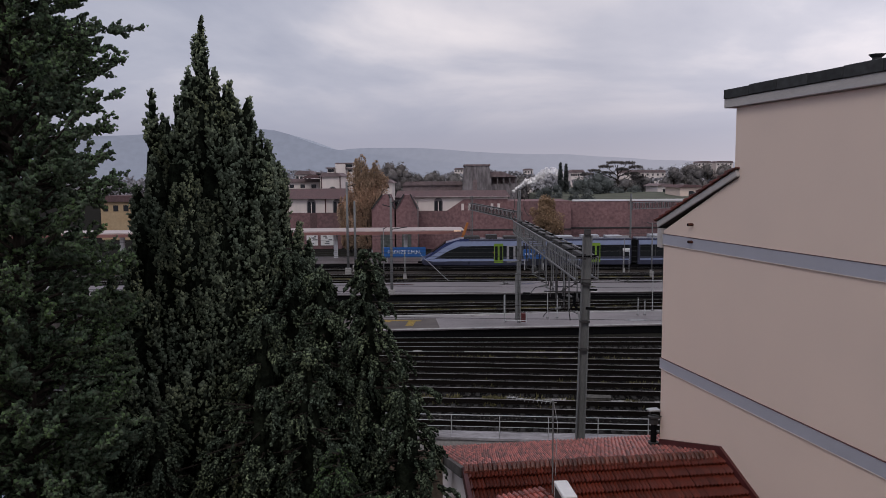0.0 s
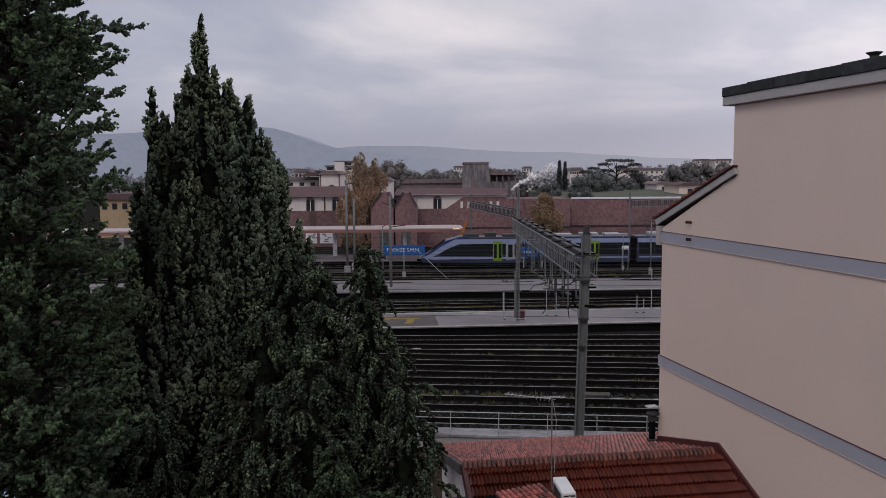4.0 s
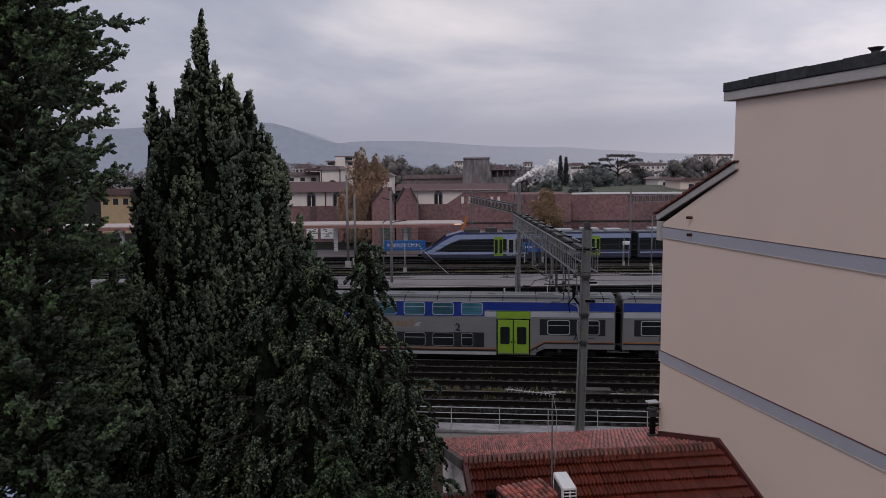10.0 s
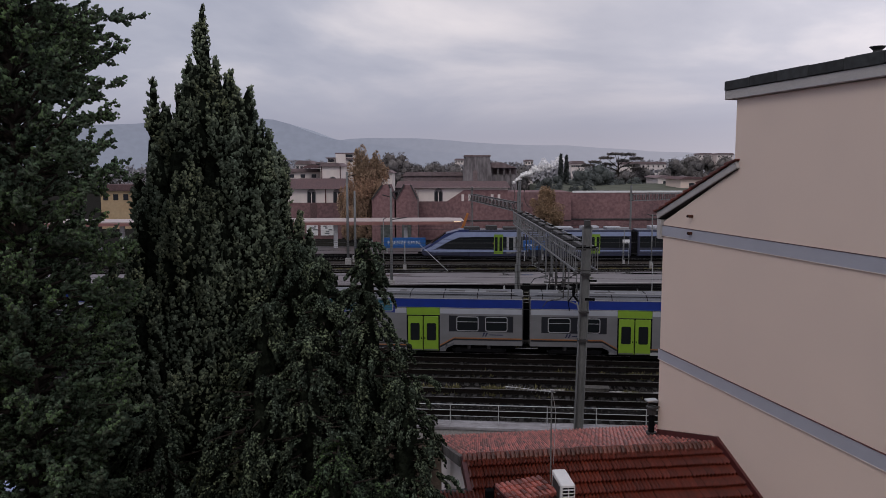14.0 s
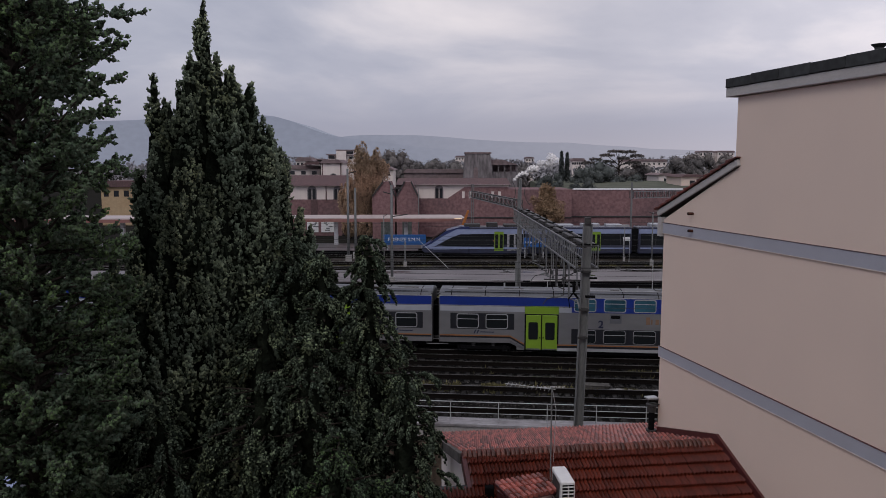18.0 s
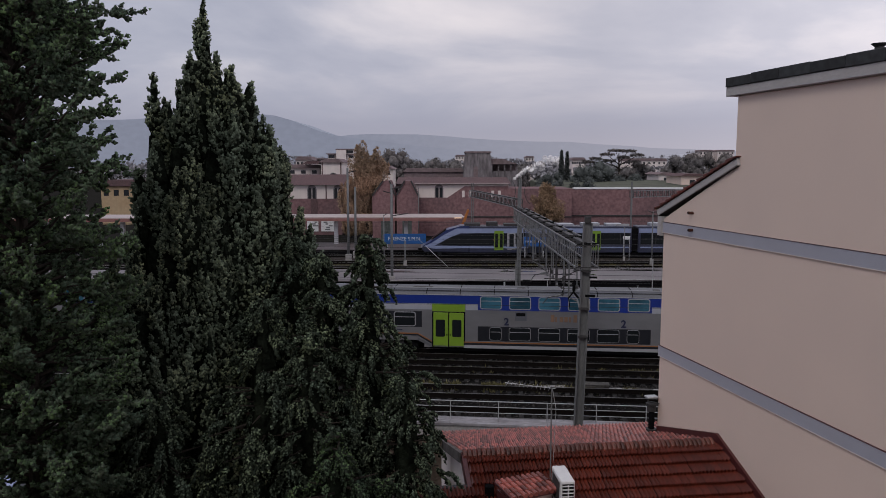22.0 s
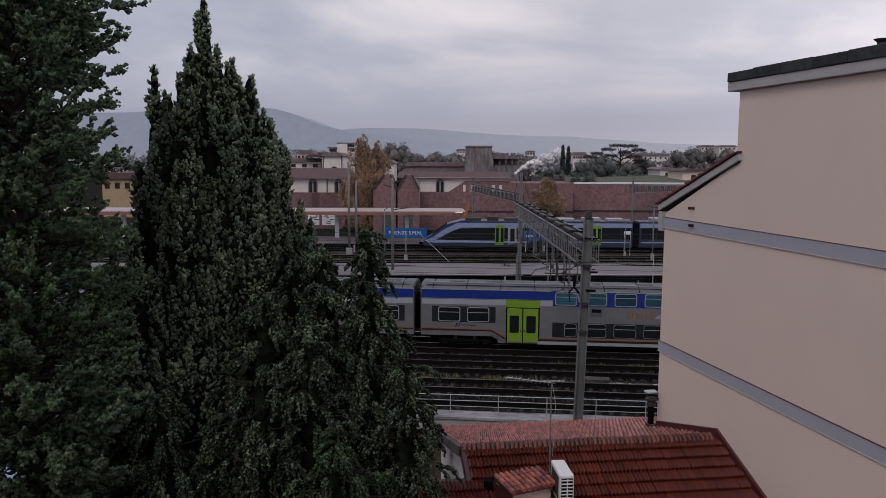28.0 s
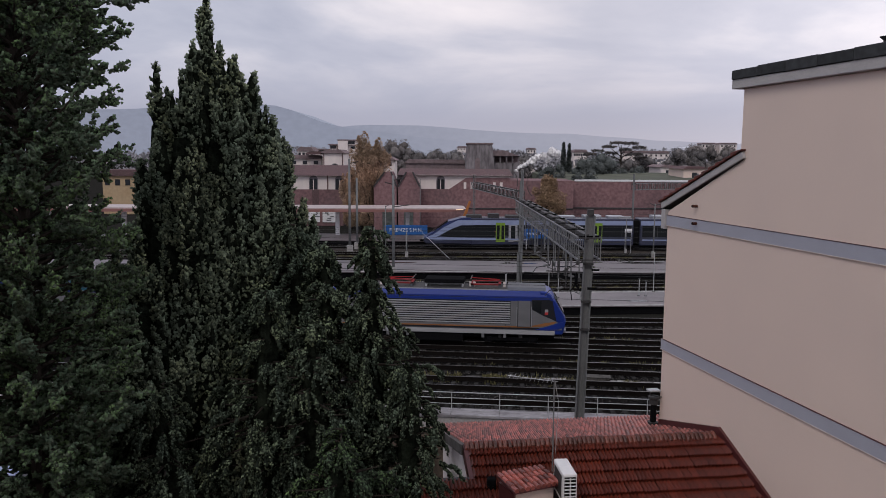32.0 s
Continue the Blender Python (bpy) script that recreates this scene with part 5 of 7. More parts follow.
def coach(m, cab=False):
    c = thing("double_deck_coach", "grey and blue double-deck coach with lime green doors" if not cab else "double-deck driving coach with blue raked cab", "railway coach", m, group="passing regional train")
    x0 = 0.95 if cab else 0.23
    x1 = 26.12
    d0, d1 = 6.38, 20.13
    # shells: low middle, raised ends
    part("shell", prism(body_profile(4.06, 0.44), 4.9, 21.5), T_GREY, c)
    part("shell_end", prism(body_profile(4.059, 0.86), x0, 4.9), T_GREY, c)
    part("shell_end", prism(body_profile(4.059, 0.86), 21.5, x1), T_GREY, c)
    # roof skin and its seams
    roof = [(-HALF - 0.004, 3.72), (-HALF + 0.094, 3.85), (-HALF + 0.355, 3.99), (-HALF + 0.79, 4.072), (HALF - 0.79, 4.072), (HALF - 0.355, 3.99), (HALF - 0.094, 3.85), (HALF + 0.004, 3.72)]
    part("roof", prism(roof, x0 + 0.02, x1 - 0.02), T_ROOF, c, "grey ribbed roof")
    for k in range(13):
        x = x0 + 0.7 + (x1 - x0 - 1.4) * k / 12
        part("roof_seam", prism([(-HALF - 0.012, 3.74), (-HALF + 0.085, 3.858), (-HALF + 0.35, 4.0), (-0.5, 4.09), (0.5, 4.09), (0.5, 4.06), (-HALF + 0.36, 3.97), (-HALF + 0.1, 3.83)], x, x + 0.045), BLACK, c)
    part("roof_gutter", boxes((x0 + 0.03, x1 - 0.03, -HALF - 0.03, -HALF, 3.735, 3.775)), T_WHITE, c, "pale gutter strip")
    part("roof_rail", boxes((x0 + 0.5, x1 - 0.5, -0.78, -0.72, 4.06, 4.11)), T_WHITE, c)
    part("roof_step", boxes((x0 + 0.3, x1 - 0.3, -1.12, -1.09, 3.96, 3.985)), BLACK, c)
    for x, w in ((1.9, 0.9), (4.1, 1.2), (10.5, 0.5), (13.2, 0.9), (18.6, 0.4), (21.6, 1.0), (23.9, 1.3)):
        part("roof_hatch", boxes((x, x + w, -0.68, -0.25, 4.05, 4.12)), DARK_STEEL, c, bevel=0.02)
    # blue upper band
    band = part("blue_band", bar(8.15, 18.4, 2.84, 3.73, 0.006), T_BLUE, c, "deep blue window band")
    part("blue_band", bar(x0 + 0.02, 8.15, 3.2, 3.73, 0.006), T_BLUE, c)
    part("blue_band", bar(18.4, x1 - 0.02, 3.2, 3.73, 0.006), T_BLUE, c)
    for a, b in ((x0 + 0.05, 5.36), (7.41, 8.14), (18.41, 19.1), (21.16, x1 - 0.05)):
        if not (cab and a < 2):
            part("pale_panel", bar(a, b, 2.82, 3.19, 0.009), T_PALE, c, "pale strip under the blue")
    # windows: two decks between the doors, one level at the ends
    for k in range(6):
        x = 8.93 + 1.743 * k
        framed_window(c, x, 2.90, 3.70, 1.3, T_GLASS_BLUE)
    part("lower_window_band", bar(8.15, 18.38, 0.90, 1.82, 0.006), T_NAVY, c)
    for k in range(6):
        x = 8.93 + 1.743 * k + {0: 0.29, 5: -0.29}.get(k, 0)
        framed_window(c, x, 0.96, 1.78, 0.72 if k in (0, 5) else 1.3, T_GLASS, edge=0.024)
    for a, b, mids in (((2.55, 4.8, (3.72,)) if cab else (0.9, 4.75, (1.95, 3.70))), (21.7, x1 - 0.55, (22.82, 24.56))):
        part("end_window_band", bar(a, b, 1.70, 2.70, 0.006), T_NAVY, c)
        for x in mids:
            framed_window(c, x, 1.74, 2.66, 1.34, T_GLASS)
    for d in (d0, d1):
        coach_door(c, d)
    # stripes: level along the low floor, stepping up to the ends
    for a, b in ((7.3, 19.1),):
        part("orange_stripe", bar(a, b, 0.77, 0.84, 0.010), T_ORANGE, c)
        part("navy_stripe", bar(a, b, 0.64, 0.76, 0.010), T_NAVY, c)
        part("pale_skirt", bar(a, b, 0.43, 0.62, 0.008), T_WHITE, c)
    for a, b in ((x0 + 0.03, 4.5), (22.0, x1 - 0.03)):
        part("orange_stripe", bar(a, b, 1.26, 1.33, 0.010), T_ORANGE, c)
        part("navy_stripe", bar(a, b, 1.16, 1.26, 0.010), T_NAVY, c)
    for xa, xb in ((4.5, 5.36), (22.0, 21.15)):
        part("stripe_ramp", prism([(xa, 1.26), (xa, 1.33), (xb, 0.84), (xb, 0.77)], -HALF - 0.010, -HALF + 0.02, "y"), T_ORANGE, c)
        part("navy_ramp", prism([(xa, 1.16), (xa, 1.258), (xb, 0.768), (xb, 0.65)], -HALF - 0.010, -HALF + 0.02, "y"), T_NAVY, c)
        part("skirt_ramp", prism([(xa, 0.86), (xa, 1.02), (xb, 0.60), (xb, 0.44)], -HALF - 0.009, -HALF + 0.02, "y"), T_ROOF, c)
    # markings
    for x in (9.87, 16.79):
        lettering("class_number", "2", 0.64, T_INK, c, pose(x, -HALF - 0.012, 2.12, 90), "bold dark blue class number", 0.014)
    for k, w in enumerate((0.22, 0.10, 0.2, 0.2, 0.12, 0.2)):
        part("lettering_bar", boxes((12.5 + 0.27 * k, 12.5 + 0.27 * k + w, -HALF - 0.01, -HALF, 2.18, 2.18 + (0.45 if k in (0, 5) else 0.32))), T_LETTER, c, "faded orange bar")
    part("emblem", prism([(14.1, 2.2), (14.35, 2.42), (14.6, 2.42), (14.4, 2.28), (14.5, 2.2)], -HALF - 0.01, -HALF, "y"), T_WHITE, c)
    part("destination_display", bar(10.45, 11.0, 2.5, 2.7, 0.022), BLACK, c)
    part("display_rim", bar(10.38, 11.07, 2.22, 2.76, 0.014), T_ROOF, c)
    for x in (5.02, 7.92) if cab else ():
        e = part("emblem", prism([(x - 0.24, 1.82), (x + 0.1, 1.82), (x + 0.26, 2.18), (x - 0.08, 2.18)], -HALF - 0.012, -HALF, "y"), T_INK, c, "slanted dark emblem")
        part("emblem_slash", prism([(x - 0.07, 1.9), (x + 0.0, 1.9), (x + 0.16, 2.02), (x + 0.02, 2.12)], -HALF - 0.016, -HALF, "y"), T_ROOF, e)
    for x in (3.13 if cab else 2.3, 23.7):
        for k in (0, 0.17):
            part("small_emblem", prism([(x + k, 1.42), (x + k + 0.07, 1.42), (x + k + 0.2, 1.66), (x + k + 0.1, 1.66)], -HALF - 0.012, -HALF, "y"), T_INK, c)
        part("small_lettering", boxes((x + 0.42, x + 1.25, -HALF - 0.01, -HALF, 1.5, 1.55)), T_INK, c)
    part("underframe", boxes((x0 + 0.5, x1 - 0.4, -1.0, 1.0, 0.55, 0.9)), BLACK, c)
    part("underfloor_gear", boxes((6.2, 20.2, -1.25, 1.25, 0.22, 0.43)), BLACK, c)
    for x in (2.9, 23.5):
        bogie(c, x)
    part("end_gangway", boxes((x1, x1 + 0.55, -0.75, 0.75, 0.9, 3.2)), BLACK, c)
    part("end_frame", boxes((x1 - 0.06, x1 + 0.05, -1.3, 1.3, 0.9, 3.9)), DARK_STEEL, c)
    for s in (-0.85, 0.85):
        part("buffer", tubes(((x1, s, 1.05), (x1 + 0.33, s, 1.05), 0.1), n=8), DARK_STEEL, c)
    if cab:
        # raked nose
        nose = prism([(0.97, 4.06), (0.7, 4.05), (0.46, 3.86), (0.2, 2.95), (-0.05, 2.0), (-0.07, 1.75), (0.0, 1.0), (0.2, 0.88), (0.97, 0.86)], -HALF + 0.02, HALF - 0.02, "y")
        part("cab_nose", nose, T_BLUE, c, "blue raked driving cab", bevel=0.07)
        part("nose_lower", prism([(-0.075, 1.9), (-0.085, 1.72), (-0.02, 0.98), (0.2, 0.84), (0.97, 0.84), (0.97, 1.9)], -HALF + 0.005, HALF - 0.005, "y"), T_GREY, c, bevel=0.05)
        part("cab_blue_flank", prism([(0.5, 3.72), (0.3, 3.2), (0.05, 2.2), (0.0, 1.93), (0.4, 1.97), (1.55, 2.0), (2.0, 2.98), (5.36, 2.98), (5.36, 3.19), (0.98, 3.19), (0.98, 3.72)], -HALF - 0.007, -HALF + 0.08, "y"), T_BLUE, c)
        # the outline runs on past the glazing as a dark navy strip
        part("cab_side_glass", prism([(0.3, 2.94), (0.08, 2.05), (0.35, 2.0), (1.4, 2.03), (1.62, 2.2), (1.75, 2.6), (1.98, 2.97), (5.3, 2.985), (5.3, 3.2), (0.42, 3.2)], -HALF - 0.013, -HALF + 0.1, "y"), T_NAVY, c, "black cab glazing with dark navy strip to the door")
        part("cab_window", prism([(0.42, 2.9), (0.28, 2.3), (0.75, 2.24), (0.8, 2.9)], -HALF - 0.018, -HALF + 0.1, "y"), T_GLASS, c)
        part("cab_grab_rail", bar(1.0, 1.7, 2.86, 2.9, 0.03), T_WHITE, c)
        part("windscreen", prism([(0.24, 3.1), (-0.02, 2.1), (-0.05, 2.12), (0.2, 3.14)], -1.1, 1.1, "y"), T_GLASS, c)
        part("orange_flash", prism([(1.2, 1.68), (1.9, 1.7), (2.6, 1.56), (3.6, 1.40), (4.5, 1.33), (4.5, 1.27), (2.6, 1.36), (2.0, 1.42)], -HALF - 0.014, -HALF + 0.05, "y"), T_ORANGE, c)
        part("blue_flash", prism([(-0.02, 1.78), (0.55, 1.74), (1.3, 1.55), (2.0, 1.40), (3.0, 1.28), (4.5, 1.26), (4.5, 1.16), (2.4, 1.14), (1.3, 1.22), (0.5, 1.5)], -HALF - 0.013, -HALF + 0.05, "y"), T_BLUE, c)
        badge = part("region_badge", bar(1.93, 2.15, 1.80, 2.0, 0.013), T_RED, c)
        part("badge_field", bar(1.93, 2.15, 2.0, 2.18, 0.013), T_WHITE, badge)
        part("coupler", boxes((-0.3, 0.4, -0.2, 0.2, 0.75, 1.0)), BLACK, c)
        part("snow_plough", prism([(0.1, 0.2), (0.6, 0.2), (0.6, 0.62), (0.3, 0.62)], -1.2, 1.2, "y"), BLACK, c)
    else:
        part("front_gangway", boxes((x0 - 0.5, x0, -0.75, 0.75, 0.9, 3.2)), BLACK, c)
        part("end_frame", boxes((x0 - 0.05, x0 + 0.06, -1.3, 1.3, 0.9, 3.9)), DARK_STEEL, c)
        for s in (-0.85, 0.85):
            part("buffer", tubes(((x0 - 0.33, s, 1.05), (x0, s, 1.05), 0.1), n=8), DARK_STEEL, c)
    return c


def locomotive(m):
    e = thing("electric_locomotive", "grey and blue electric locomotive with ribbed flanks", "locomotive", m, group="passing regional train")
    prof = [(-HALF, 0.95), (-HALF, 3.24), (-HALF + 0.1, 3.52), (-HALF + 0.3, 3.6), (HALF - 0.3, 3.6), (HALF - 0.1, 3.52), (HALF, 3.24), (HALF, 0.95)]
    part("shell", prism(prof, 0.12, 13.1), T_GREY, e)
    part("blue_cornice", prism([(-HALF - 0.012, 2.96), (-HALF - 0.012, 3.25), (-HALF + 0.09, 3.53), (-HALF + 0.12, 3.56), (-HALF + 0.35, 3.56), (-HALF + 0.35, 2.96)], 0.14, 13.5), T_BLUE, e, "deep blue upper panel")
    part("roof", prism([(-HALF + 0.17, 3.56), (-HALF + 0.45, 3.72), (HALF - 0.45, 3.72), (HALF - 0.17, 3.56)], 0.16, 2.9), T_RIB, e, bevel=0.03)
    part("roof_well", boxes((2.9, 11.2, -1.0, 1.0, 3.56, 3.62)), DARK_STEEL, e)
    part("roof", prism([(-HALF + 0.17, 3.56), (-HALF + 0.45, 3.72), (HALF - 0.45, 3.72), (HALF - 0.17, 3.56)], 11.2, 13.45), T_ROOF, e, bevel=0.03)
    # ribs
    part("rib_backing", bar(3.5, 11.4, 1.5, 2.95, 0.004), T_NAVY, e)
    for k in range(10):
        z = 1.53 + 0.142 * k
        part("rib", boxes((3.52, 11.38, -HALF - 0.05, -HALF - 0.005, z, z + 0.075)), T_RIB, e, "pale horizontal rib", bevel=0.012)
    # rear door and panels
    part("rear_door", bar(0.85, 1.75, 1.35, 3.0, 0.012), T_GREY, e)
    part("door_glass", bar(1.08, 1.52, 2.05, 2.85, 0.02, 0.0), T_GLASS, e)
    for x in (0.82, 1.76, 2.6, 3.4, 11.1):
        part("panel_gap", bar(x, x + 0.03, 1.36, 3.05, 0.010), DARK_STEEL, e)
    part("vent_grille", bar(2.7, 3.25, 2.45, 2.72, 0.014), BLACK, e)
    for x in (4.1, 4.6):
        part("cornice_grille", bar(x, x + 0.4, 3.2, 3.42, 0.014, -0.0), T_NAVY, e)
    part("orange_stripe", bar(0.14, 12.6, 1.30, 1.38, 0.010), T_ORANGE, e)
    part("navy_stripe", bar(0.14, 13.3, 1.19, 1.30, 0.010), T_NAVY, e)
    part("pale_solebar", boxes((0.1, 14.0, -HALF - 0.006, HALF + 0.006, 0.86, 1.14)), T_RIB, e, bevel=0.02)
    for x in (4.0, 5.2, 9.7, 11.0):
        part("jack_lug", boxes((x, x + 0.16, -HALF - 0.02, -HALF + 0.1, 0.62, 0.86)), T_GREY, e)
    # cab end
    nose = [(13.07, 3.58), (13.47, 3.57), (13.77, 3.4), (14.02, 3.0), (14.62, 1.95), (14.65, 1.75), (14.58, 1.45), (14.47, 0.88), (13.07, 0.88)]
    part("cab", prism(nose, -HALF + 0.03, HALF - 0.03, "y"), T_BLUE, e, "blue raked cab front", bevel=0.08)
    d = part("cab_door", bar(11.85, 12.56, 1.35, 2.98, 0.016), T_GREY, e, "pale cab door", bevel=0.01)
    part("door_gap", bar(11.81, 12.60, 1.32, 3.02, 0.010), DARK_STEEL, e)
    for x in (11.78, 12.63):
        part("grab_rail", tubes(((x, -HALF - 0.06, 1.4), (x, -HALF - 0.06, 2.6), 0.02)), T_WHITE, e)
    part("cab_flank", prism([(12.60, 3.02), (12.60, 2.42), (14.09, 1.72), (14.32, 1.62), (14.42, 1.2), (12.60, 1.2)], -HALF - 0.008, -HALF + 0.1, "y"), T_GREY, e)
    part("cab_black_mask", prism([(12.62, 3.06), (12.64, 2.45), (13.22, 2.12), (14.09, 1.74), (13.84, 3.0), (13.62, 3.08)], -HALF - 0.013, -HALF + 0.1, "y"), T_NAVY, e)
    part("cab_side_window", prism([(12.68, 2.98), (12.70, 2.45), (13.20, 2.2), (13.20, 2.98)], -HALF - 0.018, -HALF + 0.1, "y"), T_GLASS, e)
    part("blue_pillar", prism([(13.72, 3.1), (14.10, 1.72), (14.58, 1.92), (14.00, 3.0)], -HALF - 0.010, -HALF + 0.1, "y"), T_BLUE, e)
    part("orange_flash", prism([(12.62, 1.33), (12.62, 1.42), (13.42, 1.62), (14.12, 1.74), (13.97, 1.6), (13.42, 1.42)], -HALF - 0.016, -HALF + 0.1, "y"), T_ORANGE, e)
    part("blue_flash", prism([(12.82, 1.18), (13.52, 1.40), (14.12, 1.62), (14.60, 1.75), (14.56, 1.4), (14.22, 1.24)], -HALF - 0.017, -HALF + 0.12, "y"), T_BLUE, e)
    badge = part("region_badge", bar(13.40, 13.60, 2.14, 2.3, 0.02), T_RED, e)
    part("badge_field", bar(13.40, 13.60, 2.3, 2.47, 0.02), T_WHITE, badge)
    part("windscreen", prism([(14.02, 3.08), (14.52, 2.15), (14.56, 2.17), (14.06, 3.1)], -1.1, 1.1, "y"), T_GLASS, e)
    part("head_lamp", tubes(((14.52, -0.95, 1.1), (14.66, -0.95, 1.1), 0.12), n=10), T_WHITE, e)
    part("underframe", boxes((0.6, 14.0, -1.1, 1.1, 0.6, 0.9)), BLACK, e)
    part("equipment_box", boxes((5.6, 8.6, -1.3, 1.3, 0.3, 0.85)), BLACK, e, bevel=0.04)
    for x in (3.0, 11.4):
        bogie(e, x)
    # roof gear
    for x, s in ((4.6, 1), (9.9, -1)):
        p = part("pantograph_base", boxes((x - 0.9, x + 0.9, -0.7, -0.55, 3.78, 3.86), (x - 0.9, x + 0.9, 0.55, 0.7, 3.78, 3.86), (x - 0.9, x - 0.75, -0.7, 0.7, 3.78, 3.86), (x + 0.75, x + 0.9, -0.7, 0.7, 3.78, 3.86)), T_PAN, e, "red folded pantograph")
        part("lower_arm", tubes(((x + 0.8 * s, 0, 3.86), (x - 0.8 * s, 0, 4.04), 0.04)), T_PAN, p)
        part("upper_arm", tubes(((x - 0.8 * s, 0, 4.04), (x + 0.9 * s, 0, 4.12), 0.03)), T_PAN, p)
        part("pan_head", tubes(((x + 0.9 * s, -0.85, 4.14), (x + 0.9 * s, 0.85, 4.14), 0.035)), DARK_STEEL, p)
        for dx in (-0.8, 0.8):
            for dy in (-0.62, 0.62):
                part("insulator", tubes(((x + dx, dy, 3.58), (x + dx, dy, 3.78), 0.08), n=8), T_ROOF, p)
    part("resistor_hood", boxes((6.2, 8.6, -0.7, 0.7, 3.83, 4.10)), BLACK, e, "black roof resistor hood", bevel=0.04)
    for x in (6.3, 8.5):
        part("hood_leg", boxes((x - 0.05, x + 0.05, -0.6, 0.6, 3.58, 3.83)), GALV, e)
    for x in (3.2, 3.5, 8.95, 9.2, 11.0):
        part("roof_insulator", tubes(((x, -0.35, 3.58), (x, -0.35, 3.93), 0.07), n=8), PALE_RENDER, e)
    part("roof_busbar", tubes(((3.2, -0.35, 3.94), (11.0, -0.35, 3.96), 0.02)), WIRE, e)
    return e


STRETCH = Matrix.Diagonal((1.023, 1, 1, 1))
TRAIN = [coach(pose(0, TRAIN_Y, -0.1) @ STRETCH, cab=True)]
first = coach(pose(COACH, TRAIN_Y, -0.1) @ STRETCH)
TRAIN.append(first)
for k in range(2, 7):
    TRAIN.append(copy_thing(first, pose(COACH * k, TRAIN_Y, -0.1)))
TRAIN.append(locomotive(pose(COACH * 7, TRAIN_Y, -0.1) @ Matrix.Diagonal((1.043, 1, 1, 1))))


def far_unit():
    """The modern multiple unit standing at the far platform."""
    t = thing("electric_multiple_unit", "dark blue and pale electric multiple unit standing at the platform", "train", pose(0, 96.2, 0) @ pose(0, 0, 0, 0, 0, 5.7))
    s = -1.42
    x0 = -11.9
    nose = [(x0, 0.95), (x0 + 0.3, 0.6), (x0 + 6.0, 0.5), (x0 + 6.0, 3.85), (x0 + 4.9, 3.85), (x0 + 3.1, 3.35), (x0 + 1.0, 1.85), (x0 + 0.1, 1.35)]
    part("cab", prism(nose, -1.42, 1.42, "y"), T_UNIT, t, "dark blue streamlined nose", bevel=0.12)
    part("nose_hood", prism([(x0 + 0.12, 1.38), (x0 + 1.02, 1.9), (x0 + 3.12, 3.4), (x0 + 4.9, 3.9), (x0 + 6.0, 3.9), (x0 + 6.0, 3.5), (x0 + 4.4, 3.4), (x0 + 2.8, 2.7), (x0 + 1.2, 1.5)], -1.435, 1.435, "y"), T_HOOD, t, "blue hood")
    part("body", boxes((x0 + 6.0, x0 + 26.5, -1.42, 1.42, 0.5, 3.85)), T_UNIT, t, bevel=0.08)
    part("body", boxes((x0 + 27.3, x0 + 60, -1.42, 1.42, 0.5, 3.85)), T_UNIT, t, bevel=0.08)
    part("gangway", boxes((x0 + 26.5, x0 + 27.3, -1.2, 1.2, 0.7, 3.6)), BLACK, t)

    def flank(a, b, z0, z1, m, name, out=0.02, lab=""):
        return part(name, boxes((a, b, -1.42 - out, -1.40, z0, z1)), m, t, lab)
    part("nose_white_sweep", prism([(x0 + 0.2, 1.3), (x0 + 1.6, 1.42), (x0 + 3.3, 2.35), (x0 + 4.9, 3.0), (x0 + 16, 3.02), (x0 + 16, 3.6), (x0 + 4.4, 3.6), (x0 + 2.7, 2.75), (x0 + 1.3, 1.8)], -1.447, -1.40, "y"), T_SKY, t, "pale sweep along the nose")
    part("nose_white_sill", prism([(x0 + 0.3, 1.3), (x0 + 2.4, 1.42), (x0 + 13.5, 1.28), (x0 + 13.5, 1.12), (x0 + 1.5, 1.05)], -1.447, -1.40, "y"), T_SKY, t)
    part("nose_glass", prism([(x0 + 2.2, 1.62), (x0 + 3.3, 1.45), (x0 + 9.0, 1.5), (x0 + 9.0, 2.95), (x0 + 4.6, 2.85), (x0 + 3.6, 2.5)], -1.452, -1.40, "y"), T_GLASS, t)
    part("windscreen", prism([(x0 + 1.35, 2.2), (x0 + 3.1, 3.42), (x0 + 3.0, 3.46), (x0 + 1.25, 2.25)], -1.1, 1.1, "y"), T_GLASS, t)
    flank(x0 + 16, x0 + 26.4, 3.06, 3.6, T_SKY, "pale_cantrail")
    flank(x0 + 27.4, x0 + 60, 3.06, 3.6, T_SKY, "pale_cantrail")
    flank(x0 + 6.3, x0 + 13.0, 1.6, 3.0, T_GLASS, "window_band", 0.024)
    flank(x0 + 18.0, x0 + 26.2, 1.6, 3.0, T_GLASS, "window_band", 0.024)
    flank(x0 + 27.6, x0 + 60, 1.6, 3.0, T_GLASS, "window_band", 0.024)
    for a in (x0 + 18, x0 + 27.6):
        flank(a, a + 8.2, 1.12, 1.28, T_SKY, "pale_sill")
    for x in (x0 + 9.15, x0 + 21.4, x0 + 33.0, x0 + 45.0):
        d = flank(x, x + 1.15, 0.85, 3.3, T_GREEN, "double_door", 0.03, "lime green sliding doors")
        for k in (0.1, 0.7):
            part("door_glass", boxes((x + k, x + k + 0.36, -1.46, -1.452, 1.2, 2.95)), T_GLASS, d)
    flank(x0 + 10.75, x0 + 11.9, 0.9, 3.5, T_WHITE, "pale_door_surround", 0.026)
    flank(x0 + 11.05, x0 + 11.6, 1.3, 2.9, T_GLASS, "door_window", 0.032)
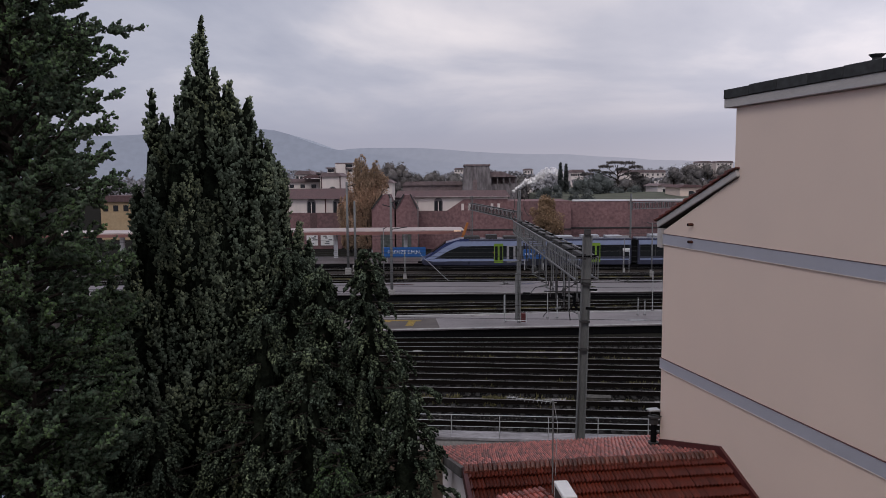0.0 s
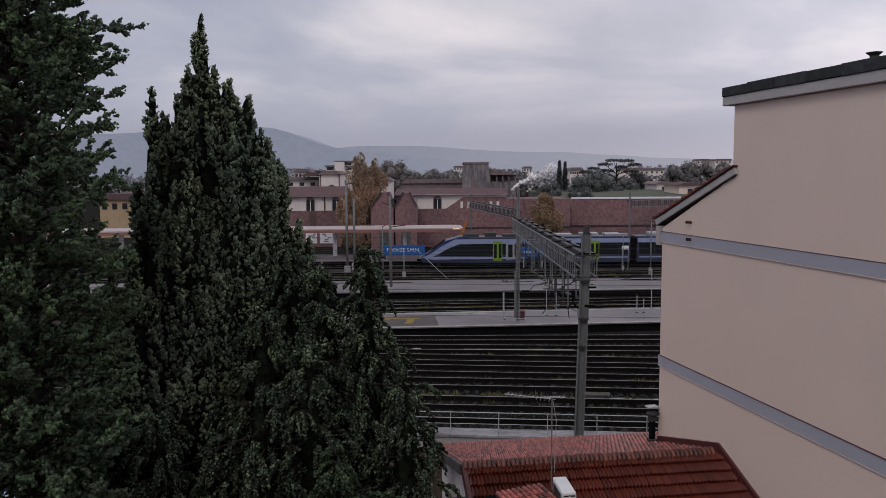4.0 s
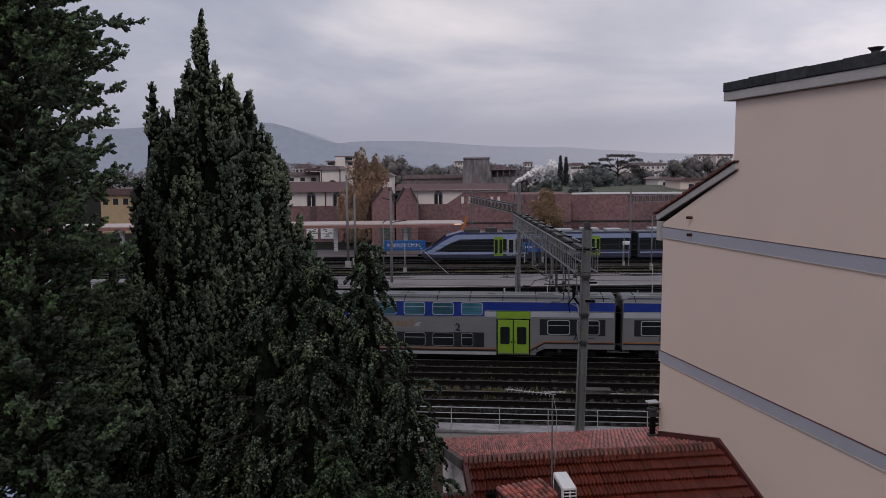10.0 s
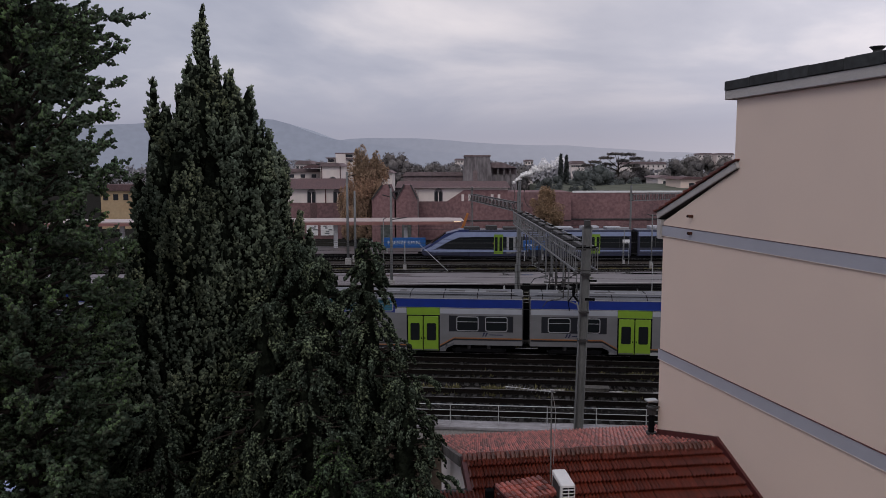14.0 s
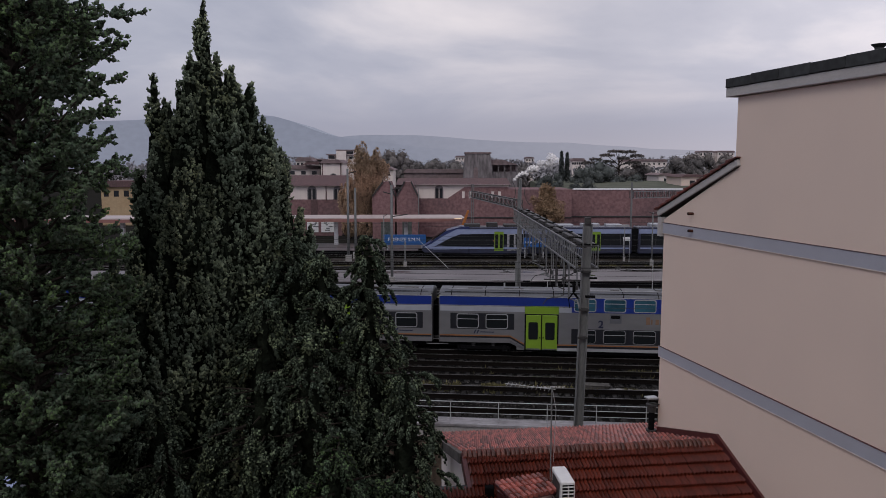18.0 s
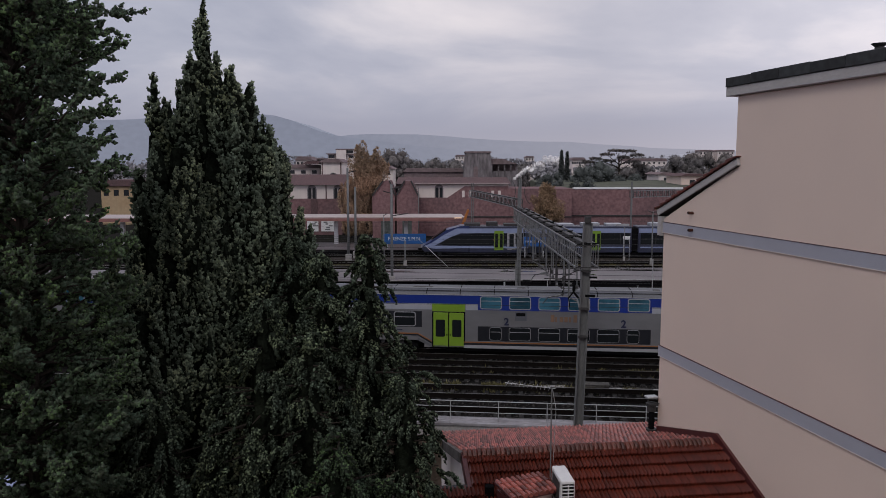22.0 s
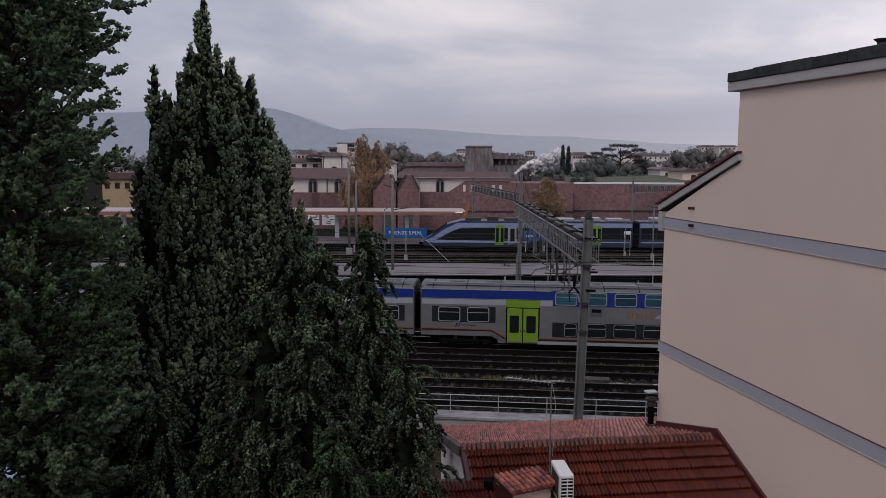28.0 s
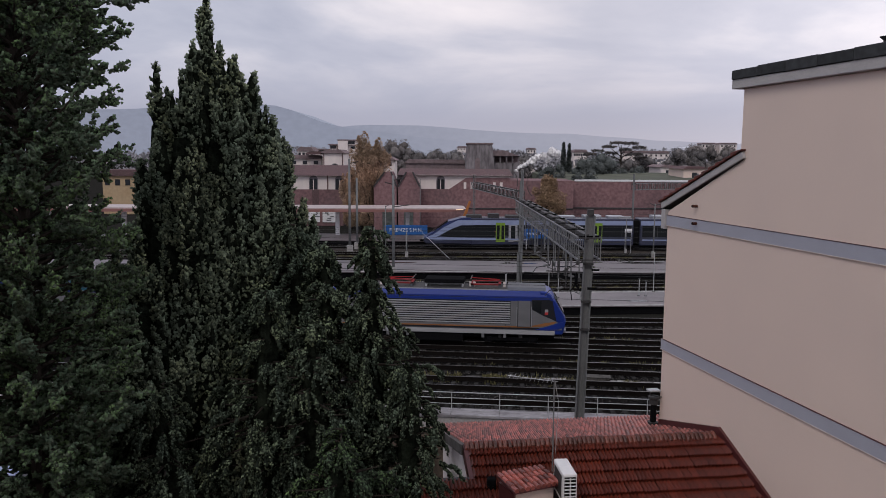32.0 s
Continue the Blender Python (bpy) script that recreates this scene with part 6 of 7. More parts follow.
    for x in (x0 + 7.4, x0 + 9.6, x0 + 11.8, x0 + 20, x0 + 22.5, x0 + 25, x0 + 29.5, x0 + 38):
        flank(x, x + 0.06, 1.62, 2.98, DARK_STEEL, "window_mullion", 0.03)
    for x, w, h in ((5.4, 2.0, 0.35), (8.2, 1.4, 0.5), (10.4, 2.4, 0.3), (14.0, 1.6, 0.45), (16.6, 2.6, 0.3), (20.3, 2.2, 0.4), (23.4, 2.0, 0.3), (29, 3.0, 0.4), (33.5, 3.0, 0.4), (39, 3, 0.4), (44, 3, 0.4)):
        part("roof_unit", boxes((x0 + x, x0 + x + w, -0.9, 0.9, 3.83, 3.85 + h)), DARK_STEEL if x < 15 else T_PALE, t, bevel=0.04)
    for x, w in ((20.6, 1.6), (24.6, 1.6), (29.4, 2.2), (34, 2.2)):
        part("roof_pod", boxes((x0 + x, x0 + x + w, -1.2, -0.92, 3.84, 4.15)), T_WHITE, t, bevel=0.03)
    part("underframe", boxes((x0 + 2.5, x0 + 60, -1.1, 1.1, 0.2, 0.52)), BLACK, t)
    for x in (3.5, 24.0, 29.5):
        for dx in (-1.1, 1.1):
            part("wheel", tubes(((x0 + x + dx, -0.85, 0.52), (x0 + x + dx, 0.85, 0.52), 0.42), n=14), DARK_STEEL, t)
    part("coupler", boxes((x0 - 0.5, x0 + 0.4, -0.2, 0.2, 0.75, 1.0)), BLACK, t)
    part("emblem_bars", boxes((x0 + 8.3, x0 + 9.7, -1.449, -1.446, 2.1, 2.25)), T_ORANGE, t)
    return t


far_unit()
a = (3.72, 103.00, 3.99)
# slanted orange mark by the canopy, built out as a crane; base made up
crane = thing("works_crane", "slanted orange crane shape behind the standing train", "crane", town(a[0] - 2.1, 103, 0.4))
part("jib", prism([(0.35, 1.6), (0.9, 1.6), (2.0, 5.0), (1.72, 5.1)], 0, 0.5, "y"), ORANGE, crane, bevel=0.05)
part("carriage", boxes((-0.8, 1.6, -0.5, 1.1, 0.0, 1.7)), ORANGE, crane, bevel=0.06)

# ---- trees ----
def plume(rng, base, top, radius, n, group=1, loose=0.0, away=None):
    """Points and outward-upward ways on an upright flame of foliage from base to top."""
    base, top = np.array(base), np.array(top)
    m = max(2, n // group)
    s = np.repeat(rng.beta(1.3, 1.1, m), group)
    a = np.repeat(rng.uniform(0, 2 * math.pi, m) if away is None else away + rng.normal(0, 1.1, m), group)
    n = m * group
    prof = np.sin(np.pi * np.clip(s, 0, 1) ** 0.7) ** 0.7 * (1 - 0.2 * s)
    r = radius * prof * np.repeat(np.sqrt(rng.uniform(0.5, 1.08, m)), group)
    out = np.stack([np.cos(a), np.sin(a), np.zeros(n)], 1)
    c = base + (top - base) * s[:, None] + out * r[:, None]
    c = c + rng.normal(0, loose, c.shape)
    w = out * (0.8 - 0.45 * s)[:, None] + np.array([0, 0, 0.8])
    return c, w


def lump(bm, rng, p, q, rad, rings=6, segs=7, rough=0.28):
    """An uneven closed spindle of foliage from p to q."""
    p, q = Vector(p), Vector(q)
    ax = (q - p).normalized()
    u = ax.orthogonal().normalized()
    w = ax.cross(u)
    rows = []
    for k in range(1, rings):
        s = k / rings
        r = rad * math.sin(math.pi * s ** 0.75) ** 0.7
        c = p.lerp(q, s)
        rows.append([bm.verts.new(c + (u * math.cos(t) + w * math.sin(t)) * r * rng.uniform(1 - rough, 1 + rough)) for t in (2 * math.pi * (i + 0.5 * (k % 2)) / segs for i in range(segs))])
    lo, hi = bm.verts.new(p), bm.verts.new(q)
    for i in range(segs):
        j = (i + 1) % segs
        bm.faces.new((lo, rows[0][j], rows[0][i]))
        bm.faces.new((hi, rows[-1][i], rows[-1][j]))
        for a, b in zip(rows, rows[1:]):
            bm.faces.new((a[i], a[j], b[j], b[i]))


def cores(rng, plumes, parent, material):
    bm = bmesh.new()
    for base, top, rad in plumes:
        lump(bm, rng, base, top, rad * 0.78, 6, 7, 0.2)
    return part("foliage_mass", bm, material, parent, "dense inner foliage, painted dark as shade")


def knobs(centres, ways, radius, per, seed, long=1.5):
    """Small bunches of scaly sprays: at each centre an uneven pointed kernel with short tufts standing out of it. One mesh."""
    rng = np.random.default_rng(seed)
    c, w = np.asarray(centres, float), np.asarray(ways, float)
    k = len(c)
    w = w / (np.linalg.norm(w, axis=1)[:, None] + 1e-9)
    u = np.cross(w, rng.normal(0, 1, w.shape))
    u /= np.linalg.norm(u, axis=1)[:, None] + 1e-9
    n = np.cross(w, u)
    r = (radius * rng.uniform(0.7, 1.35, k))[:, None]
    ends = [w * long, -w * long, u, n, -u, -n]
    v = np.stack([c + e * r * rng.uniform(0.55, 1.1, (k, 1)) for e in ends], 1).reshape(-1, 3)
    tri = np.array([(0, 2, 3), (0, 3, 4), (0, 4, 5), (0, 5, 2), (1, 3, 2), (1, 4, 3), (1, 5, 4), (1, 2, 5)])
    f = (tri[None] + 6 * np.arange(k)[:, None, None]).reshape(-1, 3)
    # tufts
    cc, rr = np.repeat(c, per, axis=0), np.repeat(r, per, axis=0)
    d = np.repeat(w, per, axis=0) * 0.55 + rng.normal(0, 0.62, (k * per, 3))
    d /= np.linalg.norm(d, axis=1)[:, None] + 1e-9
    cc = cc + d * rr * 0.5 + np.repeat(w, per, axis=0) * rr * rng.uniform(-1.0, 1.0, (k * per, 1)) * long * 0.7
    uu = np.cross(d, rng.normal(0, 1, d.shape))
    uu /= np.linalg.norm(uu, axis=1)[:, None] + 1e-9
    nn = np.cross(d, uu)
    ln = rr * rng.uniform(0.55, 1.05, (k * per, 1))
    wd = rr * rng.uniform(0.42, 0.7, (k * per, 1))
    pts = [cc + d * ln]
    for i in range(3):
        t = 2 * math.pi * i / 3
        pts.append(cc + (uu * math.cos(t) + nn * math.sin(t)) * wd)
    v2 = np.stack(pts, 1).reshape(-1, 3)
    f2 = (np.array([(0, 1, 2), (0, 2, 3), (0, 3, 1)])[None] + 4 * np.arange(k * per)[:, None, None]).reshape(-1, 3) + len(v)
    v, f = np.concatenate([v, v2]), np.concatenate([f, f2])
    me = bpy.data.meshes.new("knobs")
    me.vertices.add(len(v))
    me.vertices.foreach_set("co", v.ravel())
    me.loops.add(3 * len(f))
    me.loops.foreach_set("vertex_index", f.ravel().astype(np.int32))
    me.polygons.add(len(f))
    me.polygons.foreach_set("loop_start", np.arange(0, 3 * len(f), 3, dtype=np.int32))
    # kernels take the second slot, darkened as if shaded by their tufts
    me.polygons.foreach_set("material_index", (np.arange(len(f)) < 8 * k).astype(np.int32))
    me.update(calc_edges=True)
    return me


def cypress(name, label, foot, spires, seed, count, size, material):
    """An Italian cypress of many upright plumes: spires are the leading tops (x, y, z, foot of the cone, girth, slope)."""
    rng = np.random.default_rng(seed)
    t = thing(name, label, "tree", town(foot[0], foot[1], -0.42))
    bm = bmesh.new()
    tall = max(s[2] for s in spires)
    tube(bm, (0, 0, 0), (0, 0, tall * 0.75), 0.3, 10, 0.06)
    part("trunk", bm, BARK, t)
    plumes = []
    def buried(px, py, pz, own):
        """Deep inside the cone of another spire."""
        for x, y, z, low, g, slope in spires:
            if (x, y, z) != own and low < pz < z - 0.5 and math.hypot(px - x, py - y) < 0.62 * min(g, 0.06 + slope * (z - pz)):
                return True
        return False

    for x, y, z, low, g, slope in spires:
        plumes.append(((x, y, z - 0.75), (x, y, z), 0.085))
        plumes.append(((x * 0.95, y * 0.95, z - 1.6), (x, y, z - 0.35), 0.15))
        for k in range(2):
            a = rng.uniform(0, 2 * math.pi)
            plumes.append(((x, y, z - 1.3), (x + 0.16 * math.cos(a), y + 0.16 * math.sin(a), z - rng.uniform(0.45, 0.8)), 0.08))
        steps = int((z - low) / 0.48)
        for k in range(steps):
            drop = 0.35 + (k + rng.uniform(0.2, 1.0)) / steps * (z - low - 0.35)
            rad = min(g, 0.09 + slope * drop)
            deep = 0.4 if z - drop < 6.2 else 1.0
            for j in range(1 + int(rad * 4.2 * deep)):
                a = rng.uniform(0, 2 * math.pi)
                rr = rad * rng.uniform(0.82, 1.0)
                px, py = x + math.cos(a) * rr, y + math.sin(a) * rr
                h = rng.uniform(0.9, 1.8) * min(1.0, 0.42 + 0.3 * drop)
                zz = z - drop
                if buried(px, py, zz, (x, y, z)):
                    continue
                plumes.append(((x + (px - x) * 0.7, y + (py - y) * 0.7, zz - h * 0.75), (px, py, zz + h * 0.25), rng.uniform(0.15, 0.25) * min(1.0, 0.5 + 0.3 * drop)))
    weight = [(Vector(b) - Vector(a)).length * r for a, b, r in plumes]
    per = count / sum(weight)
    cs, ws = [], []
    for (a, b, r), g in zip(plumes, weight):
        side = None if math.hypot(b[0] - a[0], b[1] - a[1]) < 0.05 else math.atan2(b[1] - a[1], b[0] - a[0])
        back = 0.35 if side is not None and math.sin(side) > 0.5 else 1.0
        c, w = plume(rng, a, b, r, max(8, int(per * g * back)), 1, 0.012, side)
        cs.append(c)
        ws.append(w)
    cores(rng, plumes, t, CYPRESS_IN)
    # heart that closes the gaps between the plumes, shade painted in as near-black
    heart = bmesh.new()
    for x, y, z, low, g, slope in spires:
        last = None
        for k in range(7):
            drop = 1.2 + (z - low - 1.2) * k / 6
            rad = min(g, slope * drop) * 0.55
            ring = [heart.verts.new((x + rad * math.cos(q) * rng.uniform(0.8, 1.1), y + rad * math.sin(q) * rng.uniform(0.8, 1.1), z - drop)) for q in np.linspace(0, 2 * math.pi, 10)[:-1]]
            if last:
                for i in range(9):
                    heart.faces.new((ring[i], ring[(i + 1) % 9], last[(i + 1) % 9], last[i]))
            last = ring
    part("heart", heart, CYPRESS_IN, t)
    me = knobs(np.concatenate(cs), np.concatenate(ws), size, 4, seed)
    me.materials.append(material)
    me.materials.append(CYPRESS_SHADE)
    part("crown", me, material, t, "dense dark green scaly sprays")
    return t


# the large cypress
cypress("cypress_tree", "large dark cypress with several upright tops", (-4.22, 14.2), [
    (-0.19, 0.0, 15.12, 1.0, 1.7, 0.20), (-1.22, 0.2, 13.84, 5.0, 0.42, 0.20), (-0.53, -0.4, 13.6, 4.0, 0.7, 0.26), (-0.36, -0.5, 13.72, 6.0, 0.6, 0.19), (0.36, -0.2, 13.88, 2.0, 1.0, 0.48), (0.58, 0.0, 13.45, 3.0, 0.8, 0.42), (0.45, -0.5, 13.3, 3.0, 0.8, 0.3), (0.05, -0.3, 13.9, 6.0, 0.7, 0.24), (-0.32, 0.1, 14.0, 6.0, 0.7, 0.24), (-0.9, 0.0, 12.9, 4.0, 0.6, 0.28),
    (0.86, -0.05, 13.0, 1.0, 0.95, 0.30), (0.62, -0.3, 13.1, 4.0, 0.8, 0.26), (1.1, 0.1, 12.15, 1.0, 0.8, 0.31), (1.25, 0.0, 11.4, 0.5, 0.8, 0.34), (-1.0, -0.5, 12.2, 0.5, 0.9, 0.24),
    (-0.2, -1.0, 12.4, 0.5, 0.8, 0.24), (0.35, -0.9, 12.2, 0.5, 0.8, 0.24), (0.9, -0.9, 11.6, 0.5, 0.8, 0.26), (1.6, -0.5, 10.75, 0.5, 0.7, 0.26),
    (-0.27, -1.35, 10.62, 0.5, 0.8, 0.36), (0.0, -1.3, 10.6, 0.5, 0.6, 0.26), (0.46, -1.2, 10.9, 0.5, 0.6, 0.24), (0.90, -1.2, 10.8, 0.5, 0.7, 0.24), (-0.36, -1.65, 9.95, 0.5, 0.6, 0.36), (-0.66, -1.6, 10.05, 0.5, 0.6, 0.30),
    (-1.0, -1.5, 10.75, 0.5, 0.6, 0.24), (-1.36, -1.6, 10.7, 0.5, 0.6, 0.24), (-1.5, -1.7, 10.2, 0.5, 0.7, 0.30), (-0.9, -2.0, 9.3, 0.5, 0.7, 0.36), (0.3, -1.8, 9.3, 0.5, 0.8, 0.36),
], 5, 47000, 0.043, CYPRESS)


def boughs(name, label, foot, tiers, seed, twigs, knots, size, material, rise=(0.0, 0.35), hang=0.28, heart=0.5, spread=(0.6, 1.1), along=1.9, finger=(0.3, 0.6), tufts_each=4, long=1.5, gap=0.0, loose=0.0, inner=None):
    """A conifer of layered branches, each with twigs strung with knobs of needles: tiers of (height, reach, branches)."""
    inner = inner or CYPRESS_SHADE
    rng = np.random.default_rng(seed)
    t = thing(name, label, "tree", town(foot[0], foot[1], -0.42))
    tall = max(z for z, _, _ in tiers) - 0.1
    bm = bmesh.new()
    tube(bm, (0, 0, 0), (0, 0, tall), 0.2, 8, 0.02)
    cs, ws = [], []
    core = bmesh.new()
    last = None
    for z, reach, nb in sorted(tiers, reverse=True):
        if heart:
            ring = [core.verts.new((reach * heart * math.cos(q) * rng.uniform(0.7, 1.1), reach * heart * math.sin(q) * rng.uniform(0.7, 1.1), z)) for q in np.linspace(0, 2 * math.pi, 10)[:-1]]
            if last:
                for i in range(9):
                    core.faces.new((ring[i], ring[(i + 1) % 9], last[(i + 1) % 9], last[i]))
            last = ring
        for k in range(nb):
            a = rng.uniform(0, 2 * math.pi)
            if rng.uniform() < gap:
                continue
            ln = reach * rng.uniform(*spread) * (1.25 if rng.uniform() > 0.93 else 1.0)
            up = rng.uniform(*rise)
            p0 = np.array([0, 0, z + rng.uniform(-0.2, 0.2)])
            d = np.array([math.cos(a), math.sin(a), up])
            side = np.array([-math.sin(a), math.cos(a), 0])
            tube(bm, p0, p0 + d * ln * 0.8, 0.02 + 0.012 * ln, 5, 0.006)
            for j in range(max(3, int(twigs * ln))):
                s = rng.beta(along, 0.9)
                start = p0 + d * ln * s
                start[2] -= hang * 0.25 * s * s * ln
                s_side = rng.choice((-1, 1))
                tw = d * rng.uniform(0.4, 0.9) + side * s_side * rng.uniform(0.1, 0.7) * (1.15 - 0.8 * s) + np.array([0, 0, rng.uniform(-0.3 * hang - 0.5 * loose, 0.35 - hang * 0.3 + 0.6 * loose)])
                tl = rng.uniform(*finger) * (0.5 + 0.5 * min(1.0, ln))
                u = (np.arange(knots) + rng.uniform(0.2, 0.8, knots)) / knots
                c = start + tw * tl * u[:, None] + rng.normal(0, size * 0.35, (knots, 3))
                c[:, 2] -= hang * 0.75 * tl * u ** 2
                cs.append(c)
                ws.append(tw + np.stack([0 * u, 0 * u, -1.5 * hang * u], 1))
    part("trunk", bm, BARK, t)
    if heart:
        part("heart", core, CYPRESS_IN, t, "inner foliage darkened as shade")
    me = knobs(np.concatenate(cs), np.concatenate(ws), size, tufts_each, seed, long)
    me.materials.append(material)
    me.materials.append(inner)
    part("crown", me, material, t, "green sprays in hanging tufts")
    return t


# the smaller spreading conifers before the low roof
def swell(k, grow, most, peak, shrink):
    return min(0.17 + 1.5 * grow * k, most) if k < peak else max(0.4, most - shrink * (k - peak))


DROOP = dict(inner=SHADED_JUNIPER, hang=0.95, heart=0.34, spread=(0.55, 1.15), rise=(-0.05, 0.35), long=1.8, finger=(0.28, 0.5))
boughs("juniper_tree", "bushy dark conifer with drooping branch tips", (-1.30, 12.8), [(10.65 - 0.26 * k, swell(k, 0.045, 0.76, 12, -0.016), 9 if 10.65 - 0.26 * k > 6.5 else 3) for k in range(29)], 9, 6, 9, 0.037, JUNIPER, **DROOP)
boughs("juniper_tree", "bushy dark conifer with drooping branch tips", (-2.07, 12.8), [(10.35 - 0.26 * k, swell(k, 0.07, 0.8, 15, 0.03), 9 if 10.35 - 0.26 * k > 6.5 else 3) for k in range(27)], 12, 6, 9, 0.037, JUNIPER, **DROOP)
boughs("juniper_tree", "bushy dark conifer with drooping branch tips", (-2.68, 13.3), [(10.75 - 0.26 * k, swell(k, 0.09, 0.8, 15, 0.03), 9 if 10.75 - 0.26 * k > 6.5 else 3) for k in range(27)], 14, 6, 9, 0.037, JUNIPER, **DROOP)
boughs("juniper_tree", "bushy dark conifer with drooping branch tips", (-2.2, 12.0), [(9.2 - 0.26 * k, swell(k, 0.08, 0.85, 12, 0.02), 9 if 9.2 - 0.26 * k > 6.5 else 3) for k in range(21)], 13, 6, 9, 0.037, JUNIPER, **DROOP)
boughs("juniper_tree", "low bushy conifer with fresh green tips", (-1.62, 11.2), [(7.75 - 0.24 * k, swell(k, 0.13, 0.8, 8, 0.02), 9 if 7.75 - 0.24 * k > 6.5 else 3) for k in range(18)], 15, 8, 9, 0.036, CEDAR, **DROOP)
boughs("juniper_tree", "bushy dark conifer with drooping branch tips", (-2.95, 12.1), [(9.75 - 0.28 * k, swell(k, 0.075, 1.0, 14, 0.02), 9 if 9.75 - 0.28 * k > 6.5 else 3) for k in range(26)], 18, 6, 9, 0.037, JUNIPER, **DROOP)
boughs("juniper_tree", "bushy dark conifer with drooping branch tips", (-4.5, 11.6), [(8.3 - 0.28 * k, swell(k, 0.12, 1.2, 12, 0.02), 9 if 8.3 - 0.28 * k > 6.5 else 3) for k in range(22)], 19, 6, 9, 0.037, JUNIPER, **DROOP)
boughs("juniper_tree", "low spreading dark conifer beside the tiled roof", (-0.62, 12.3), [(8.6 - 0.26 * k, swell(k, 0.08, 0.66, 7, 0.0), 8) for k in range(13)], 33, 6, 9, 0.036, JUNIPER, **DROOP)
# the tall open conifers at the edge of the view
boughs("tall_conifer", "tall open conifer with airy green branches", (-5.95, 10.6), [(16.6 - 0.28 * k, min(1.16 + 0.010 * k, 1.4), 18 if 6.6 < 16.6 - 0.28 * k < 15.3 else 5) for k in range(54)], 21, 10, 5, 0.04, CEDAR, rise=(0.0, 0.7), hang=0.12, heart=0.0, along=1.5, finger=(0.18, 0.4), gap=0.06, loose=0.55, long=1.4)
boughs("tall_conifer", "tall open conifer with airy green branches", (-7.5, 11.2), [(16.4 - 0.30 * k, min(0.9 + 0.03 * k, 1.6), 8 if 6.6 < 16.4 - 0.3 * k < 15.3 else 4) for k in range(50)], 27, 6, 5, 0.042, CEDAR, rise=(0.05, 0.7), hang=0.12, heart=0.25, finger=(0.2, 0.42), loose=1.0, long=1.15)


def broadleaf(name, label, x, d, z0, height, radius, seed, material, n, size, slim=1.0, trunk=0.25, lobes=14, dense=False):
    """Trunk, limbs and a crown of leaf clumps with gaps."""
    rng = np.random.default_rng(seed)
    t = thing(name, label, "tree", town(x, d, z0), group="town trees")
    bm = bmesh.new()
    tube(bm, (0, 0, 0), (0, 0, height * 0.85), trunk, 8, trunk * 0.2)
    cs, ws, blobs = [], [], []
    for k in range(lobes):
        f = rng.uniform(0.16 if lobes > 40 else 0.28, 0.97)
        a = rng.uniform(0, 2 * math.pi)
        rr = radius * (math.sin(math.pi * min(0.98, f * slim)) ** 0.7) * rng.uniform(0.15, 0.85)
        c = np.array([math.cos(a) * rr, math.sin(a) * rr, height * f])
        tube(bm, (0, 0, height * f * 0.7), tuple(c), trunk * 0.3, 5, trunk * 0.06)
        m = int(n / lobes)
        g = rng.normal(0, 1, (m, 3))
        g /= np.linalg.norm(g, axis=1)[:, None]
        lob = radius * rng.uniform(0.25, 0.45) * (14 / lobes) ** 0.3
        blobs.append((tuple(c), lob * 0.72))
        p = c + g * lob * rng.uniform(0.8 if dense else 0.4, 1.05, (m, 1)) * np.array([1, 1, 1.3])
        cs.append(p)
        ws.append(g)
    part("trunk", bm, BARK, t)
    if dense:
        mass = bmesh.new()
        for c, lob in blobs:
            grown = bmesh.ops.create_icosphere(mass, subdivisions=2, radius=1.0)["verts"]
            for v in grown:
                k = 1 + 0.38 * noise.fractal(v.co * 2.6 + Vector(c), 0.8, 2.0, 4)
                v.co = Vector(c) + Vector((v.co.x, v.co.y, v.co.z * 1.2)) * lob * k
        part("foliage_mass", mass, material, t, "closed inner crown", smooth=True)
    crown("crown", np.concatenate(cs), np.concatenate(ws), size, size * 0.45, seed, material, t, 2, 0.7)
    return t


def poplar(p, seed, wide):
    rng = np.random.default_rng(seed)
    t = thing("poplar_tree", "tall slim poplar in rust-brown autumn leaf", "tree", town(p[0], p[1], -0.4), group="town trees")
    h = p[2] + 0.4
    bm = bmesh.new()
    tube(bm, (0, 0, 0), (0, 0, h * 0.9), 0.28, 8, 0.05)
    cs, ws = [], []
    for k in range(54):
        f = rng.uniform(0.2, 0.98) if k else 1.0
        a = rng.uniform(0, 2 * math.pi)
        rr = wide * min(1.0, (1.05 - f) * 4.5) * rng.uniform(0.2, 1.0)
        top = (math.cos(a) * rr, math.sin(a) * rr, h * f)
        base = (top[0] * 0.35, top[1] * 0.35, max(0.5, h * f - rng.uniform(2.2, 4.0)))
        tube(bm, base, top, 0.05, 4, 0.015)
        c, w = plume(rng, base, top, rng.uniform(0.6, 1.1), 150)
        cs.append(c)
        ws.append(w)
    part("trunk", bm, BARK, t)
    crown("crown", np.concatenate(cs), np.concatenate(ws), 0.24, 0.085, seed, POPLAR, t, 2, 0.8, "thinning rust-brown leaves")
    return t


